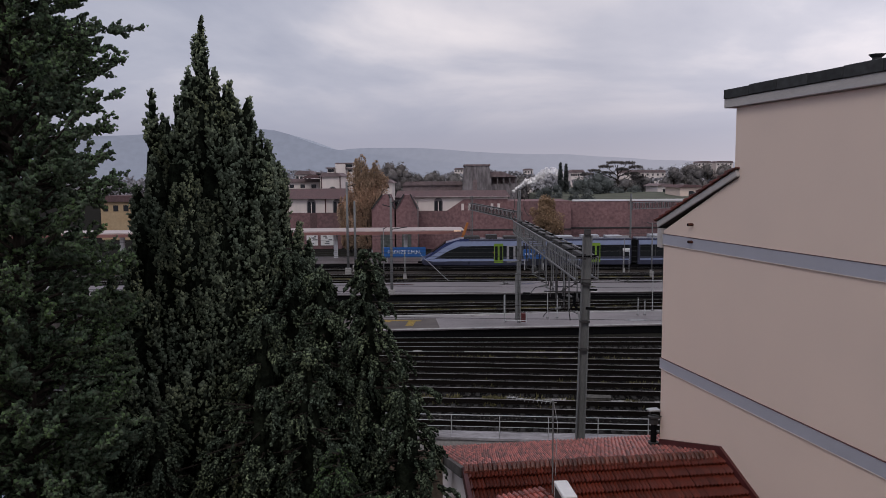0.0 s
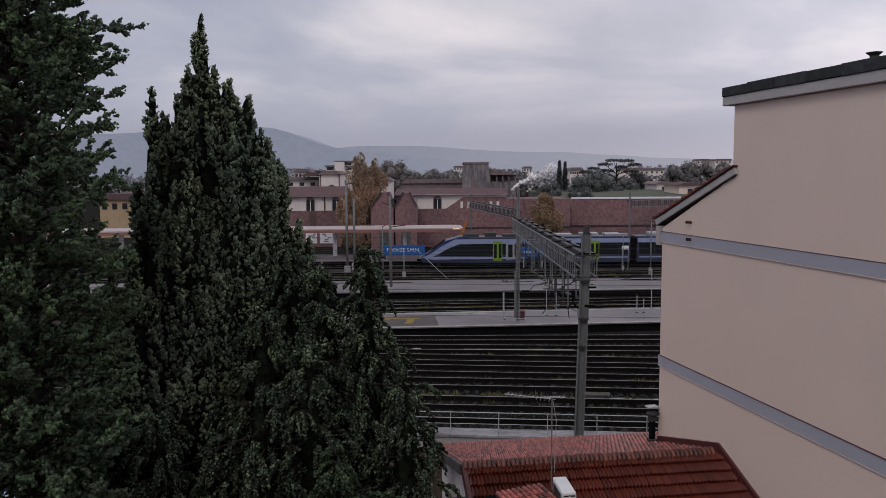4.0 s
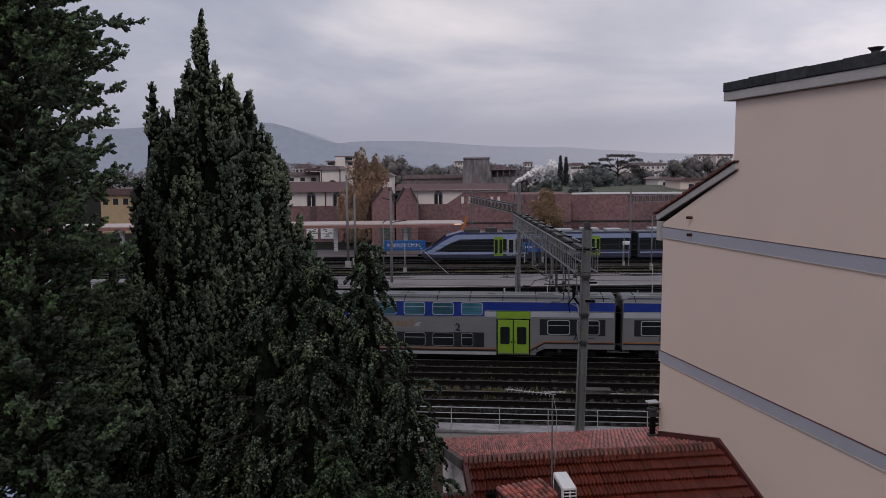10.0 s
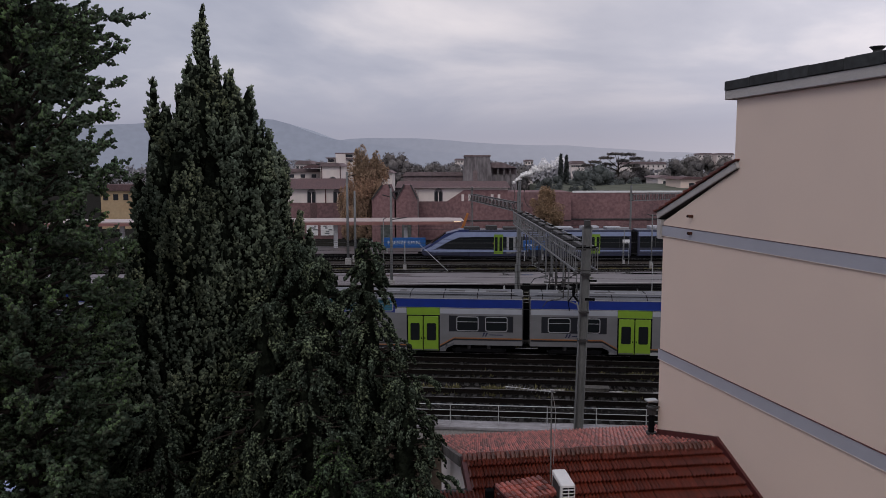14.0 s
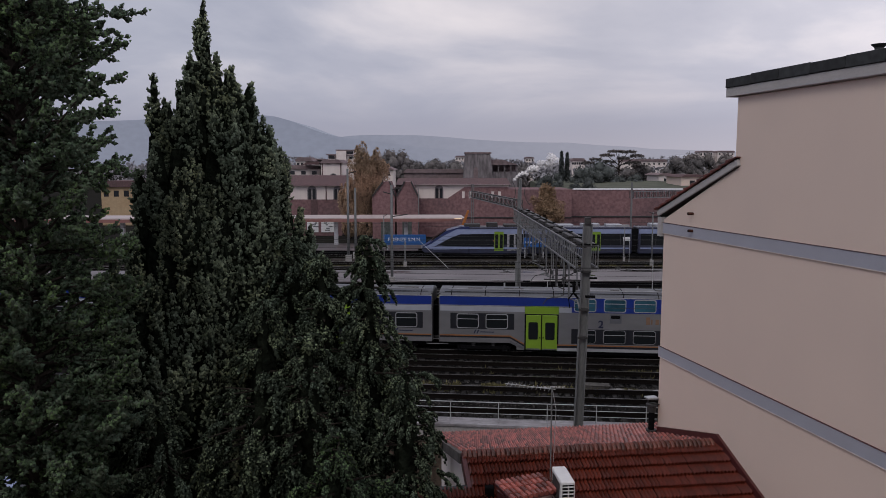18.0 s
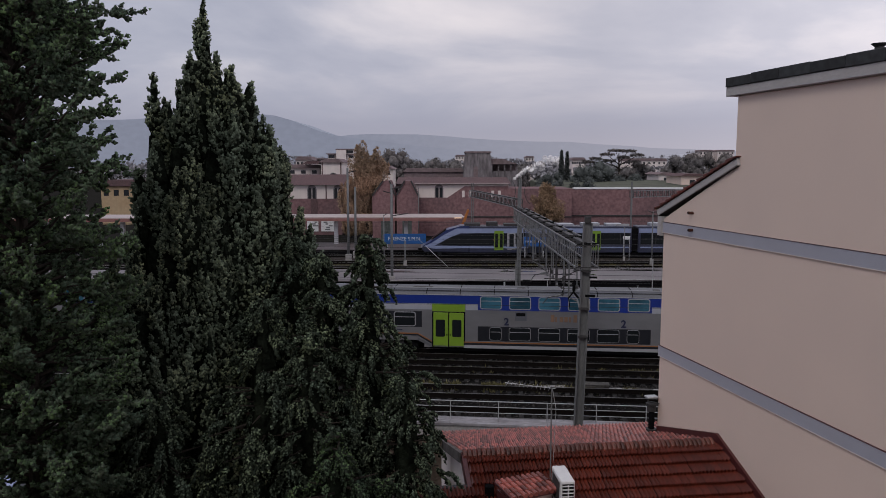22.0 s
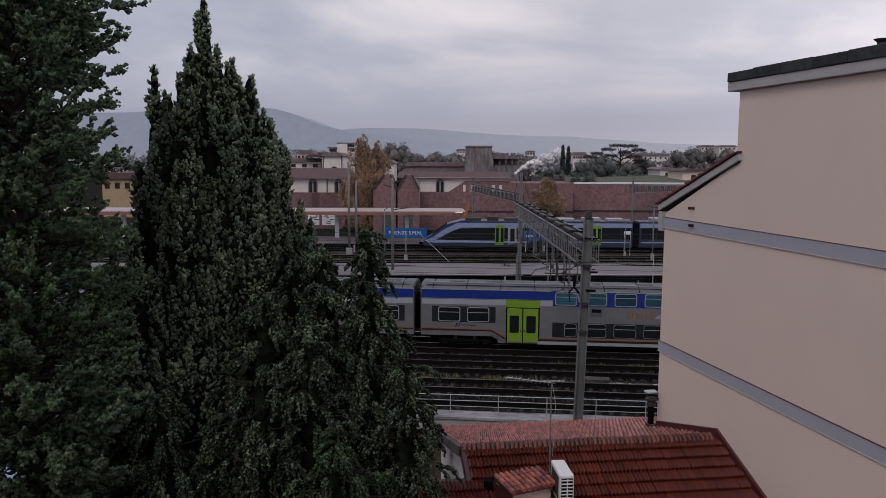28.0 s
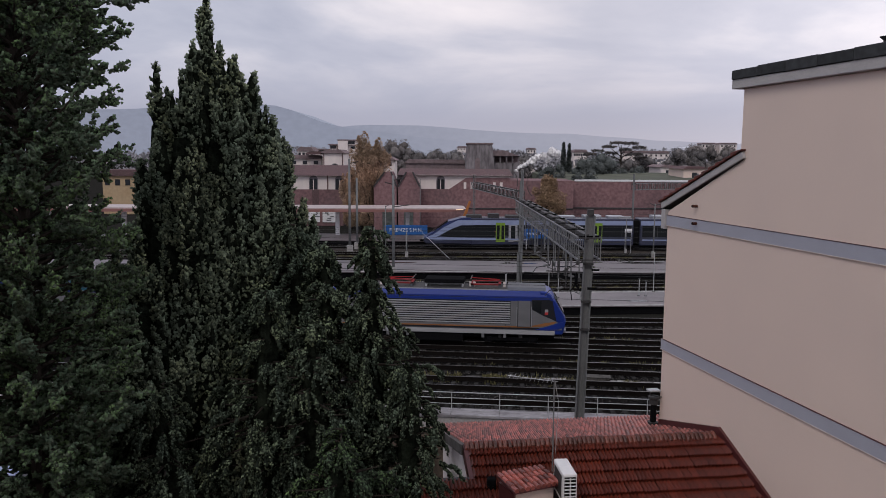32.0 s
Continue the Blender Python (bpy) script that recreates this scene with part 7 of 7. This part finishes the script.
def town_trees():
    poplar((-13.30, 122.00, 15.35), 41, 2.3)
    poplar((-10.75, 123.50, 14.40), 42, 2.0)
    poplar((-12.20, 121.00, 13.40), 43, 2.4)
    poplar((-15.00, 121.50, 9.60), 44, 2.0)
    for (x, y0, d, top, w, material, n, size, kind, label) in (
        ((16.75, 128.00, 7.90), 0, 122, 0, 3.3, BUSH, 7000, 0.24, "autumn_tree", "small tree with yellowing leaves by the brick wall"),
    ):
        broadleaf(kind, label, x[0], d, -0.4, x[2] + 0.4, w, int(n), material, n, size, 1.0, 0.2, 60)
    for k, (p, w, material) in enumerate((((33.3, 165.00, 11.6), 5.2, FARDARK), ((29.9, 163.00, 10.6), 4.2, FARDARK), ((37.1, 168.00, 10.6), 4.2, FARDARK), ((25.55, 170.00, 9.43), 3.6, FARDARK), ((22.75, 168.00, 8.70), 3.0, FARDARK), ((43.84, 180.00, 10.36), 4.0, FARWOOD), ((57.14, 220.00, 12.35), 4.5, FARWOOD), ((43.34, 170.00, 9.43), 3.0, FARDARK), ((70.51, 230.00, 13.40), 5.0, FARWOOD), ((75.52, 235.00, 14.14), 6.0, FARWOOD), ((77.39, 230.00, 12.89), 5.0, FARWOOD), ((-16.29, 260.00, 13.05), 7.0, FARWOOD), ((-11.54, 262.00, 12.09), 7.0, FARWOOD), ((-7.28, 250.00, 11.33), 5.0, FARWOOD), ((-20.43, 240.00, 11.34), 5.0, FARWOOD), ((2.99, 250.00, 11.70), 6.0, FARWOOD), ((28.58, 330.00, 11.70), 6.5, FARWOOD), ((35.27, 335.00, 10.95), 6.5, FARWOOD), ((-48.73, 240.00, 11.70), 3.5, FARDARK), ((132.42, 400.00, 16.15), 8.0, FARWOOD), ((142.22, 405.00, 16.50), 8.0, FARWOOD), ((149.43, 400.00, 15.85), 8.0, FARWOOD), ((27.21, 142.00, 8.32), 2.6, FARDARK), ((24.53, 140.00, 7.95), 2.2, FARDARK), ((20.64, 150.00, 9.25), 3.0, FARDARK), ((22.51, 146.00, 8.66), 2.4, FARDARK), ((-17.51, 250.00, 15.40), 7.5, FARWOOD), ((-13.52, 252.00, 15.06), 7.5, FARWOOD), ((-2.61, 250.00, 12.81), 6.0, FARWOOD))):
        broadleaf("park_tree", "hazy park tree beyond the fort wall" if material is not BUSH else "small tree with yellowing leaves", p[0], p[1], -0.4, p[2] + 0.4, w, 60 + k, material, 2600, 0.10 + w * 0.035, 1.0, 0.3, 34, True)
    for p, w in (((26.92, 172.00, 14.50), 0.62), ((28.37, 173.00, 14.26), 0.6)):
        rng = np.random.default_rng(3)
        t = thing("slim_cypress", "slender dark cypress in the fort garden", "tree", town(p[0], p[1], -0.4), group="town trees")
        h = p[2] + 0.4
        part("trunk", tubes(((0, 0, 0), (0, 0, h * 0.6), 0.2)), BARK, t)
        c, wv = plume(rng, (0, 0, 1.5), (0, 0, h), w, 1500)
        crown("crown", c, wv, 0.4, 0.14, 4, FARDARK, t, 2, 0.4)
    # umbrella pine: flat tiers on bare limbs
    p = (50.30, 215.00, 15.52)
    rng = np.random.default_rng(8)
    t = thing("cedar_tree", "broad old cedar with flat dark tiers", "tree", town(p[0], p[1], -0.4), group="town trees")
    h = p[2] + 0.4
    bm = bmesh.new()
    tube(bm, (0, 0, 0), (-0.4, 0, h * 0.95), 0.5, 8, 0.12)
    cs, ws = [], []
    for x, f, w in ((-1.5, 1.0, 2.0), (1.8, 0.99, 2.2), (-4.2, 0.93, 1.9), (4.4, 0.92, 1.8), (-7.0, 0.86, 1.6), (0.5, 0.88, 1.6), (3.2, 0.80, 2.0), (-3.0, 0.82, 1.8), (5.8, 0.74, 2.2), (-9, 0.80, 1.5), (1.5, 0.66, 2.6), (-5.5, 0.7, 2.0)):
        y = rng.uniform(-2.5, 2.5)
        tube(bm, (-0.2, 0, h * f * 0.80), (x, y, h * f - 0.3), 0.16, 5, 0.05)
        n = 230
        a, r = rng.uniform(0, 2 * math.pi, n), np.sqrt(rng.uniform(0, 1, n))
        cs.append(np.stack([x + np.cos(a) * r * w, y + np.sin(a) * r * w, h * f - 0.25 * r + rng.normal(0, 0.16, n)], 1))
        ws.append(np.stack([np.cos(a), np.sin(a), 0.3 + 0 * a], 1))
    part("trunk", bm, BARK, t)
    crown("crown", np.concatenate(cs), np.concatenate(ws), 0.42, 0.16, 8, FARWOOD, t, 2, 0.5)


town_trees()


def far_woods():
    rng = np.random.default_rng(31)
    n = 14000
    x = rng.uniform(-260, 330, n)
    d = rng.uniform(360, 900, n)
    z = rng.uniform(0, 1, n) ** 0.5 * (11 + (d - 360) * 0.012) * (0.8 + 0.4 * np.sin(x * 0.05) * np.sin(x * 0.017 + 1))
    c = np.stack([x, d, z], 1)
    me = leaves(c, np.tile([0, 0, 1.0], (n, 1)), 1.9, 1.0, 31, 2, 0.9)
    # pale grey base colour carries the haze over the woods
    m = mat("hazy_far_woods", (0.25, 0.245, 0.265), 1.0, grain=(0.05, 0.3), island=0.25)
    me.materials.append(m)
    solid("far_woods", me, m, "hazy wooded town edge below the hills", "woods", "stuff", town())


far_woods()

# ---- small things along the line ----
STAINED = mat("oil_stained_concrete", (0.10, 0.095, 0.09), 0.9, grain=(8, 0.3), stain=(1.5, 0.7, (0.04, 0.037, 0.034)), rnd=0.3)

def yard_clutter():
    # cable trough with loose lids between two tracks
    tr = thing("cable_trough", "pale concrete cable trough with loose lids between tracks", "cable trough", pose(0, 39.55, 0))
    x = -16.0
    while x < 18:
        w = random.uniform(0.9, 1.1)
        if random.random() > 0.12:
            part("lid", boxes((x, x + w - 0.03, -0.22, 0.22, -0.33, -0.2 + random.uniform(0, 0.03))), CONCRETE if random.random() < 0.35 else STAINED, tr, bevel=0.015, at=pose(0, 0, 0, random.uniform(-1.5, 1.5), 0, 0))
        x += w
    part("channel", boxes((-16, 18, -0.3, 0.3, -0.43, -0.34)), STAINED, tr)
    for (px, py), name, label, b, m in (
        ((-0.2, 39.75), "junction_box", "small red and white junction box beside the trough", (0.5, 0.3, 0.1), STAINED),
        ((-6.6, 50.0), "junction_box", "small pale point machine cover beside the rails", (0.5, 0.3, 0.12), CONCRETE),
        ((4.3, 39.6), "relay_box", "low concrete relay box by the mast", (1.5, 0.5, 0.28), STAINED),
        ((9.6, 46.0), "junction_box", "pale point machine cover beside the rails", (0.8, 0.4, 0.14), CONCRETE),
        ((2.2, 39.5), "concrete_slab", "pale loose concrete slab by the trough", (1.1, 0.4, 0.06), CONCRETE),
        ((0.9, 39.4), "concrete_slab", "pale loose concrete slab by the trough", (0.9, 0.4, 0.05), STAINED),
    ):
        t = thing(name, label, "box", pose(px, py, -0.43, 0, 0, random.uniform(-6, 6)), group="trackside boxes")
        w, d, h = b
        part("body", boxes((-w / 2, w / 2, -d / 2, d / 2, 0, h + 0.18)), m, t, bevel=0.025)
        part("lid", boxes((-w / 2 - 0.03, w / 2 + 0.03, -d / 2 - 0.03, d / 2 + 0.03, h + 0.182, h + 0.23)), m, t, bevel=0.01)
    # pale timber crossing strip between two far rails
    for n, (x0, x1, y) in enumerate(((-3.4, 4.2, 50.15), (9.0, 16.0, 49.9))):
        t = thing("walkway_board", "pale worn walkway board between the rails", "board", pose(0, y, -0.2, 0, 0, 2.0), group="walkway boards")
        for k in range(int((x1 - x0) / 1.5)):
            part("plank", boxes((x0 + 1.5 * k, x0 + 1.5 * k + 1.47, -0.18, 0.18, -0.2, 0.10)), CONCRETE if n == 0 else STAINED, t, bevel=0.01)


yard_clutter()


def weeds():
    rng = np.random.default_rng(77)
    cs = []
    for y0, lean, x0, x1, n, sp in ((39.2, 0.0, -14, 16, 1500, 0.35), (39.2, 0, -3.2, -0.6, 900, 0.3), (44.0 - 1.5, 0, -12, 14, 300, 0.2), (48.6, 0, -12, 14, 450, 0.25), (50.9, 0.03, 1.0, 3.2, 260, 0.2), (42.9, 0, 2, 14, 400, 0.3), (66.9, 0.15, -14, 16, 2600, 0.5), (70.4, 0.13, -14, 18, 600, 0.3), (87.2, 0.1, -22, 22, 3500, 0.9), (83.5, 0.1, -22, -4, 1800, 0.8), (39.0, 0, 8, 12.5, 500, 0.3)):
        x = rng.uniform(x0, x1, n)
        keep = np.array([noise.noise(Vector((v * 0.6, y0, 0.0))) for v in x]) > -0.12
        x = x[keep]
        cs.append(np.stack([x, y0 + lean * x + rng.normal(0, sp, len(x)), np.full(len(x), -0.34)], 1))
    c = np.concatenate(cs)
    me = leaves(c, np.tile([0, 0, 1.0], (len(c), 1)), 0.30, 0.035, 5, 5, 0.55)
    me.materials.append(GRASS)
    solid("weeds", me, GRASS, "straggling green and straw weeds between the tracks", "weeds", "stuff")
    # loose stones
    x = rng.uniform(-15, 18, 16000)
    y = rng.uniform(33.4, 55, 16000)
    v = np.stack([x, y, np.full(16000, -0.215)], 1)
    base = np.array([[-1, -1, -0.4], [1, -0.8, -0.4], [0.9, 1, -0.4], [-0.8, 0.9, -0.4], [0.1, 0, 0.9]]) * 0.04
    s = rng.uniform(0.5, 1.5, (16000, 1, 1))
    verts = (v[:, None, :] + base[None] * s * rng.uniform(0.7, 1.3, (16000, 5, 3))).reshape(-1, 3)
    faces = [(5 * k + a, 5 * k + b, 5 * k + 4) for k in range(16000) for a, b in ((0, 1), (1, 2), (2, 3), (3, 0))]
    me = bpy.data.meshes.new("stones")
    me.from_pydata(verts.tolist(), [], faces)
    me.materials.append(STONES)
    solid("ballast_stones", me, STONES, "loose grey ballast stones scattered along the tracks", "stones", "stuff")


weeds()


def platform_marks():
    m = solid("platform_patch", prism([(-14.5, 54.3), (-5.6, 55.8), (-6.4, 60.0), (-14.5, 58.6)], 0.3, 0.306, "z"), ASPHALT_DARK, "dark patched asphalt at the platform end", "asphalt patch", "structure")
    p = thing("yellow_floor_marking", "worn yellow painted marking on the platform", "marking")
    part("cross_bar", boxes((-12.0, -7.4, 58.5, 58.9, 0.307, 0.311)), YELLOW_MARK, p, at=pose(0, 0, 0, 0, 0, 0))
    part("tail_bar", boxes((-8.4, -7.8, 56.6, 58.45, 0.307, 0.311)), YELLOW_MARK, p)
    part("side_bar", boxes((-10.8, -9.8, 58.0, 58.45, 0.307, 0.311)), YELLOW_MARK, p)
    for name, line, off, z, x0, x1 in (("platform_edge", (56.5, 0.17, 0.0), 0.0, 0.3, -15, 90), ("platform_edge", (73.6, 0.12, 0.0), 0.0, 0.3, -60, 90), ("platform_edge", (62.7, 0.17, 0.0), -0.5, 0.3, -15, 90)):
        e = thing(name, "pale stone platform edging", "platform edge", kind="structure")
        x = max(x0, -15)
        while x < min(x1, 22):
            w = 1.5
            ang = math.degrees(math.atan(line[1]))
            part("edge_stone", boxes((0, w / math.cos(math.radians(ang)) - 0.02, 0.0, 0.48, z - 0.02, z + 0.012)), CONCRETE, e, bevel=0.01, at=pose(x, bent(line, x) + off, 0, 0, 0, ang))
            x += w


platform_marks()


def puddles():
    wet = bpy.data.materials.new("rain_puddle")
    wet.use_nodes = True
    b = wet.node_tree.nodes["Principled BSDF"]
    b.inputs["Base Color"].default_value = (0.05, 0.045, 0.045, 1)
    b.inputs["Roughness"].default_value = 0.06
    rng = np.random.default_rng(12)
    for k in range(11):
        if k < 2:
            x = rng.uniform(-9, 15)
            y, z = 57.5 + 0.17 * x + rng.uniform(0, 4.4), 0.308
        else:
            x = rng.uniform(-16, 18)
            y, z = 74.6 + 0.12 * x + rng.uniform(0, 6.4), 0.308
        L, W = rng.uniform(0.8, 2.6), rng.uniform(0.2, 0.55)
        pts = [(L * math.cos(a) * rng.uniform(0.7, 1.1), W * math.sin(a) * rng.uniform(0.7, 1.1)) for a in np.linspace(0, 2 * math.pi, 15)[:-1]]
        solid("puddle", prism(pts, 0, 0.003, "z"), wet, "shallow rain puddle on the platform asphalt", "puddle", "structure", m=pose(x, y, z, 0, 0, 8))


puddles()


def platform_posts():
    # slim lamps, notice board and low fittings on the platforms
    for p, h, label in (((4.87, 58.50, -0.56), 2.2, "slim grey post on the platform"), ((16.00, 61.00, 0.14), 1.4, "short grey post on the platform"), ((16.56, 61.00, 0.14), 1.2, "short grey post on the platform"), ((9.21, 60.00, -0.36), 2.6, "slim pale post on the platform"), ((8.43, 60.00, -0.36), 2.6, "slim pale post on the platform"), ((17.74, 63.00, -0.48), 3.4, "slim grey post on the platform")):
        t = thing("platform_post", label, "post", town(p[0], p[1], 0.3), group="platform posts")
        part("shaft", tubes(((0, 0, 0), (0, 0, h), 0.035)), GALV, t)
        part("foot", boxes((-0.1, 0.1, -0.1, 0.1, 0, 0.04)), DARK_STEEL, t)
        part("cap", boxes((-0.07, 0.07, -0.07, 0.07, h, h + 0.08)), DARK_STEEL, t)
    p = (22.33, 90.00, 1.22)
    b = thing("notice_board", "white notice board on two legs by the train", "notice board", town(p[0], 91.0, 0.0))
    part("panel", boxes((-0.42, 0.42, -0.04, 0.04, 2.5, 2.95)), WHITE, b, bevel=0.01)
    for s in (-0.36, 0.36):
        part("leg", tubes(((s, 0, -0.4), (s, 0, 2.5), 0.035)), GALV, b)
    p = (1.07, 88.00, 0.78)
    st = thing("stay_cable", "thin stay cable slanting to the ground by the tracks", "cable", town())
    a, c = (-2.72, 92.00, 0.28), (1.02, 84.00, -0.33)
    part("cable", tubes(((a[0], a[1], 2.2), (c[0], c[1], -0.3), 0.03)), GALV, st)


platform_posts()


def parked_cars():
    """Two cars in the yard below the trees."""
    for n, (x, d, turn, paint, label) in enumerate(((-12.6, 20.0, 25, WHITE, "white parked hatchback below the trees"), (-14.6, 24.5, 15, T_SKY, "pale blue parked hatchback below the trees"))):
        c = thing("parked_car", label, "car", town(x, d, -0.43, turn), group="parked cars")
        part("body", prism([(-2.0, 0.3), (2.0, 0.3), (2.05, 0.75), (1.2, 0.95), (-1.9, 0.98), (-2.05, 0.7)], -0.85, 0.85, "y"), paint, c, bevel=0.06)
        part("cabin", prism([(-1.85, 0.96), (1.1, 0.96), (0.35, 1.46), (-1.4, 1.48)], -0.72, 0.72, "y"), T_GLASS, c, bevel=0.05)
        part("roof", prism([(-1.4, 1.46), (0.35, 1.45), (0.2, 1.52), (-1.3, 1.53)], -0.66, 0.66, "y"), paint, c, bevel=0.02)
        for wx in (-1.25, 1.3):
            for wy in (-0.8, 0.8):
                w = part("wheel", tubes(((wx, wy - 0.09, 0.31), (wx, wy + 0.09, 0.31), 0.31), n=16), BLACK, c)
                part("rim", tubes(((wx, wy - 0.1, 0.31), (wx, wy + 0.1, 0.31), 0.18), n=12), GALV, w)
        for wy in (-0.6, 0.6):
            part("headlight", boxes((1.98, 2.06, wy - 0.17, wy + 0.17, 0.62, 0.76)), GALV, c)


parked_cars()

# ---- steam over the town ----
def steam_material(name, most):
    m = bpy.data.materials.new(name)
    m.use_nodes = True
    nt = m.node_tree
    b = nt.nodes["Principled BSDF"]
    b.inputs["Base Color"].default_value = (0.9, 0.88, 0.89, 1)
    b.inputs["Roughness"].default_value = 1.0
    tc, tx, rp = (nt.nodes.new(k) for k in ("ShaderNodeTexCoord", "ShaderNodeTexNoise", "ShaderNodeMapRange"))
    tx.inputs["Scale"].default_value = 0.9
    tx.inputs["Detail"].default_value = 6
    nt.links.new(tc.outputs["Object"], tx.inputs[0])
    rp.inputs[1].default_value, rp.inputs[2].default_value, rp.inputs[3].default_value, rp.inputs[4].default_value = 0.30, 0.56, 0.0, most
    nt.links.new(tx.outputs[0], rp.inputs[0])
    nt.links.new(rp.outputs[0], b.inputs["Alpha"])
    return m


STEAM, THIN = steam_material("white_steam", 0.95), steam_material("thinning_steam", 0.5)


def puff(seed, r):
    bm = bmesh.new()
    bmesh.ops.create_icosphere(bm, subdivisions=3, radius=1.0)
    for v in bm.verts:
        k = 1 + 0.45 * noise.fractal(v.co * 1.7 + Vector((seed * 3.1, 0, 0)), 1.0, 2.0, 4)
        v.co = v.co * k * r
    return bm


PLUME = []
a = (17.58, 185.00, 7.85)
for k in range(15):
    f = k / 14
    r = 0.42 + 0.75 * f
    p = solid("steam_puff", puff(k, r), STEAM if k < 9 else THIN, "pale drifting puff of chimney steam", "steam", m=town(a[0] + 9.6 * f ** 1.1, 185 - 0.3 * k, a[2] + 0.2 + 4.8 * f ** 0.8 + 0.5 * math.sin(3.1 * k)), smooth=True, group="steam plume")
    PLUME.append(p)
chimney = solid("chimney_flue", tubes(((0, 0, 0), (0, 0, a[2] + 0.3), 0.45), n=12), FORT, "slim dark chimney behind the fort wall", "chimney", m=town(a[0], 185, -0.4))


def head_x(t):
    """Where the train's head is: nearly even speed, a little slower towards the end of the run."""
    late = np.interp(t, [0, 8, 14, 20, 24, 28, 30, 32], [0.07, 0.07, 0.09, 0.18, 0.25, 0.17, 0.10, 0.08])
    return HEAD_AT_8 - 8.0997 * (t - 8) - 0.003523 * (t - 8) ** 2 + float(late)


def motions():
    for n, vehicle in enumerate(TRAIN):
        walk(vehicle, [(t, pose(head_x(t) + COACH * n + (-0.03 if n == 7 else 0.0), TRAIN_Y, -0.1)) for t in np.arange(0, 32.5, 1.0)])
    for n, p in enumerate(PLUME):
        home = p.matrix_basis.copy()
        walk(p, [(t, pose(0.055 * n * math.sin(0.9 * t + n), 0, 0.05 * n * math.sin(0.6 * t + 1.7 * n)) @ home @ pose(0, 0, 0, 0, 8 * math.sin(0.3 * t + n), 0)) for t in np.arange(0, 32.5, 2.0)])


motions()
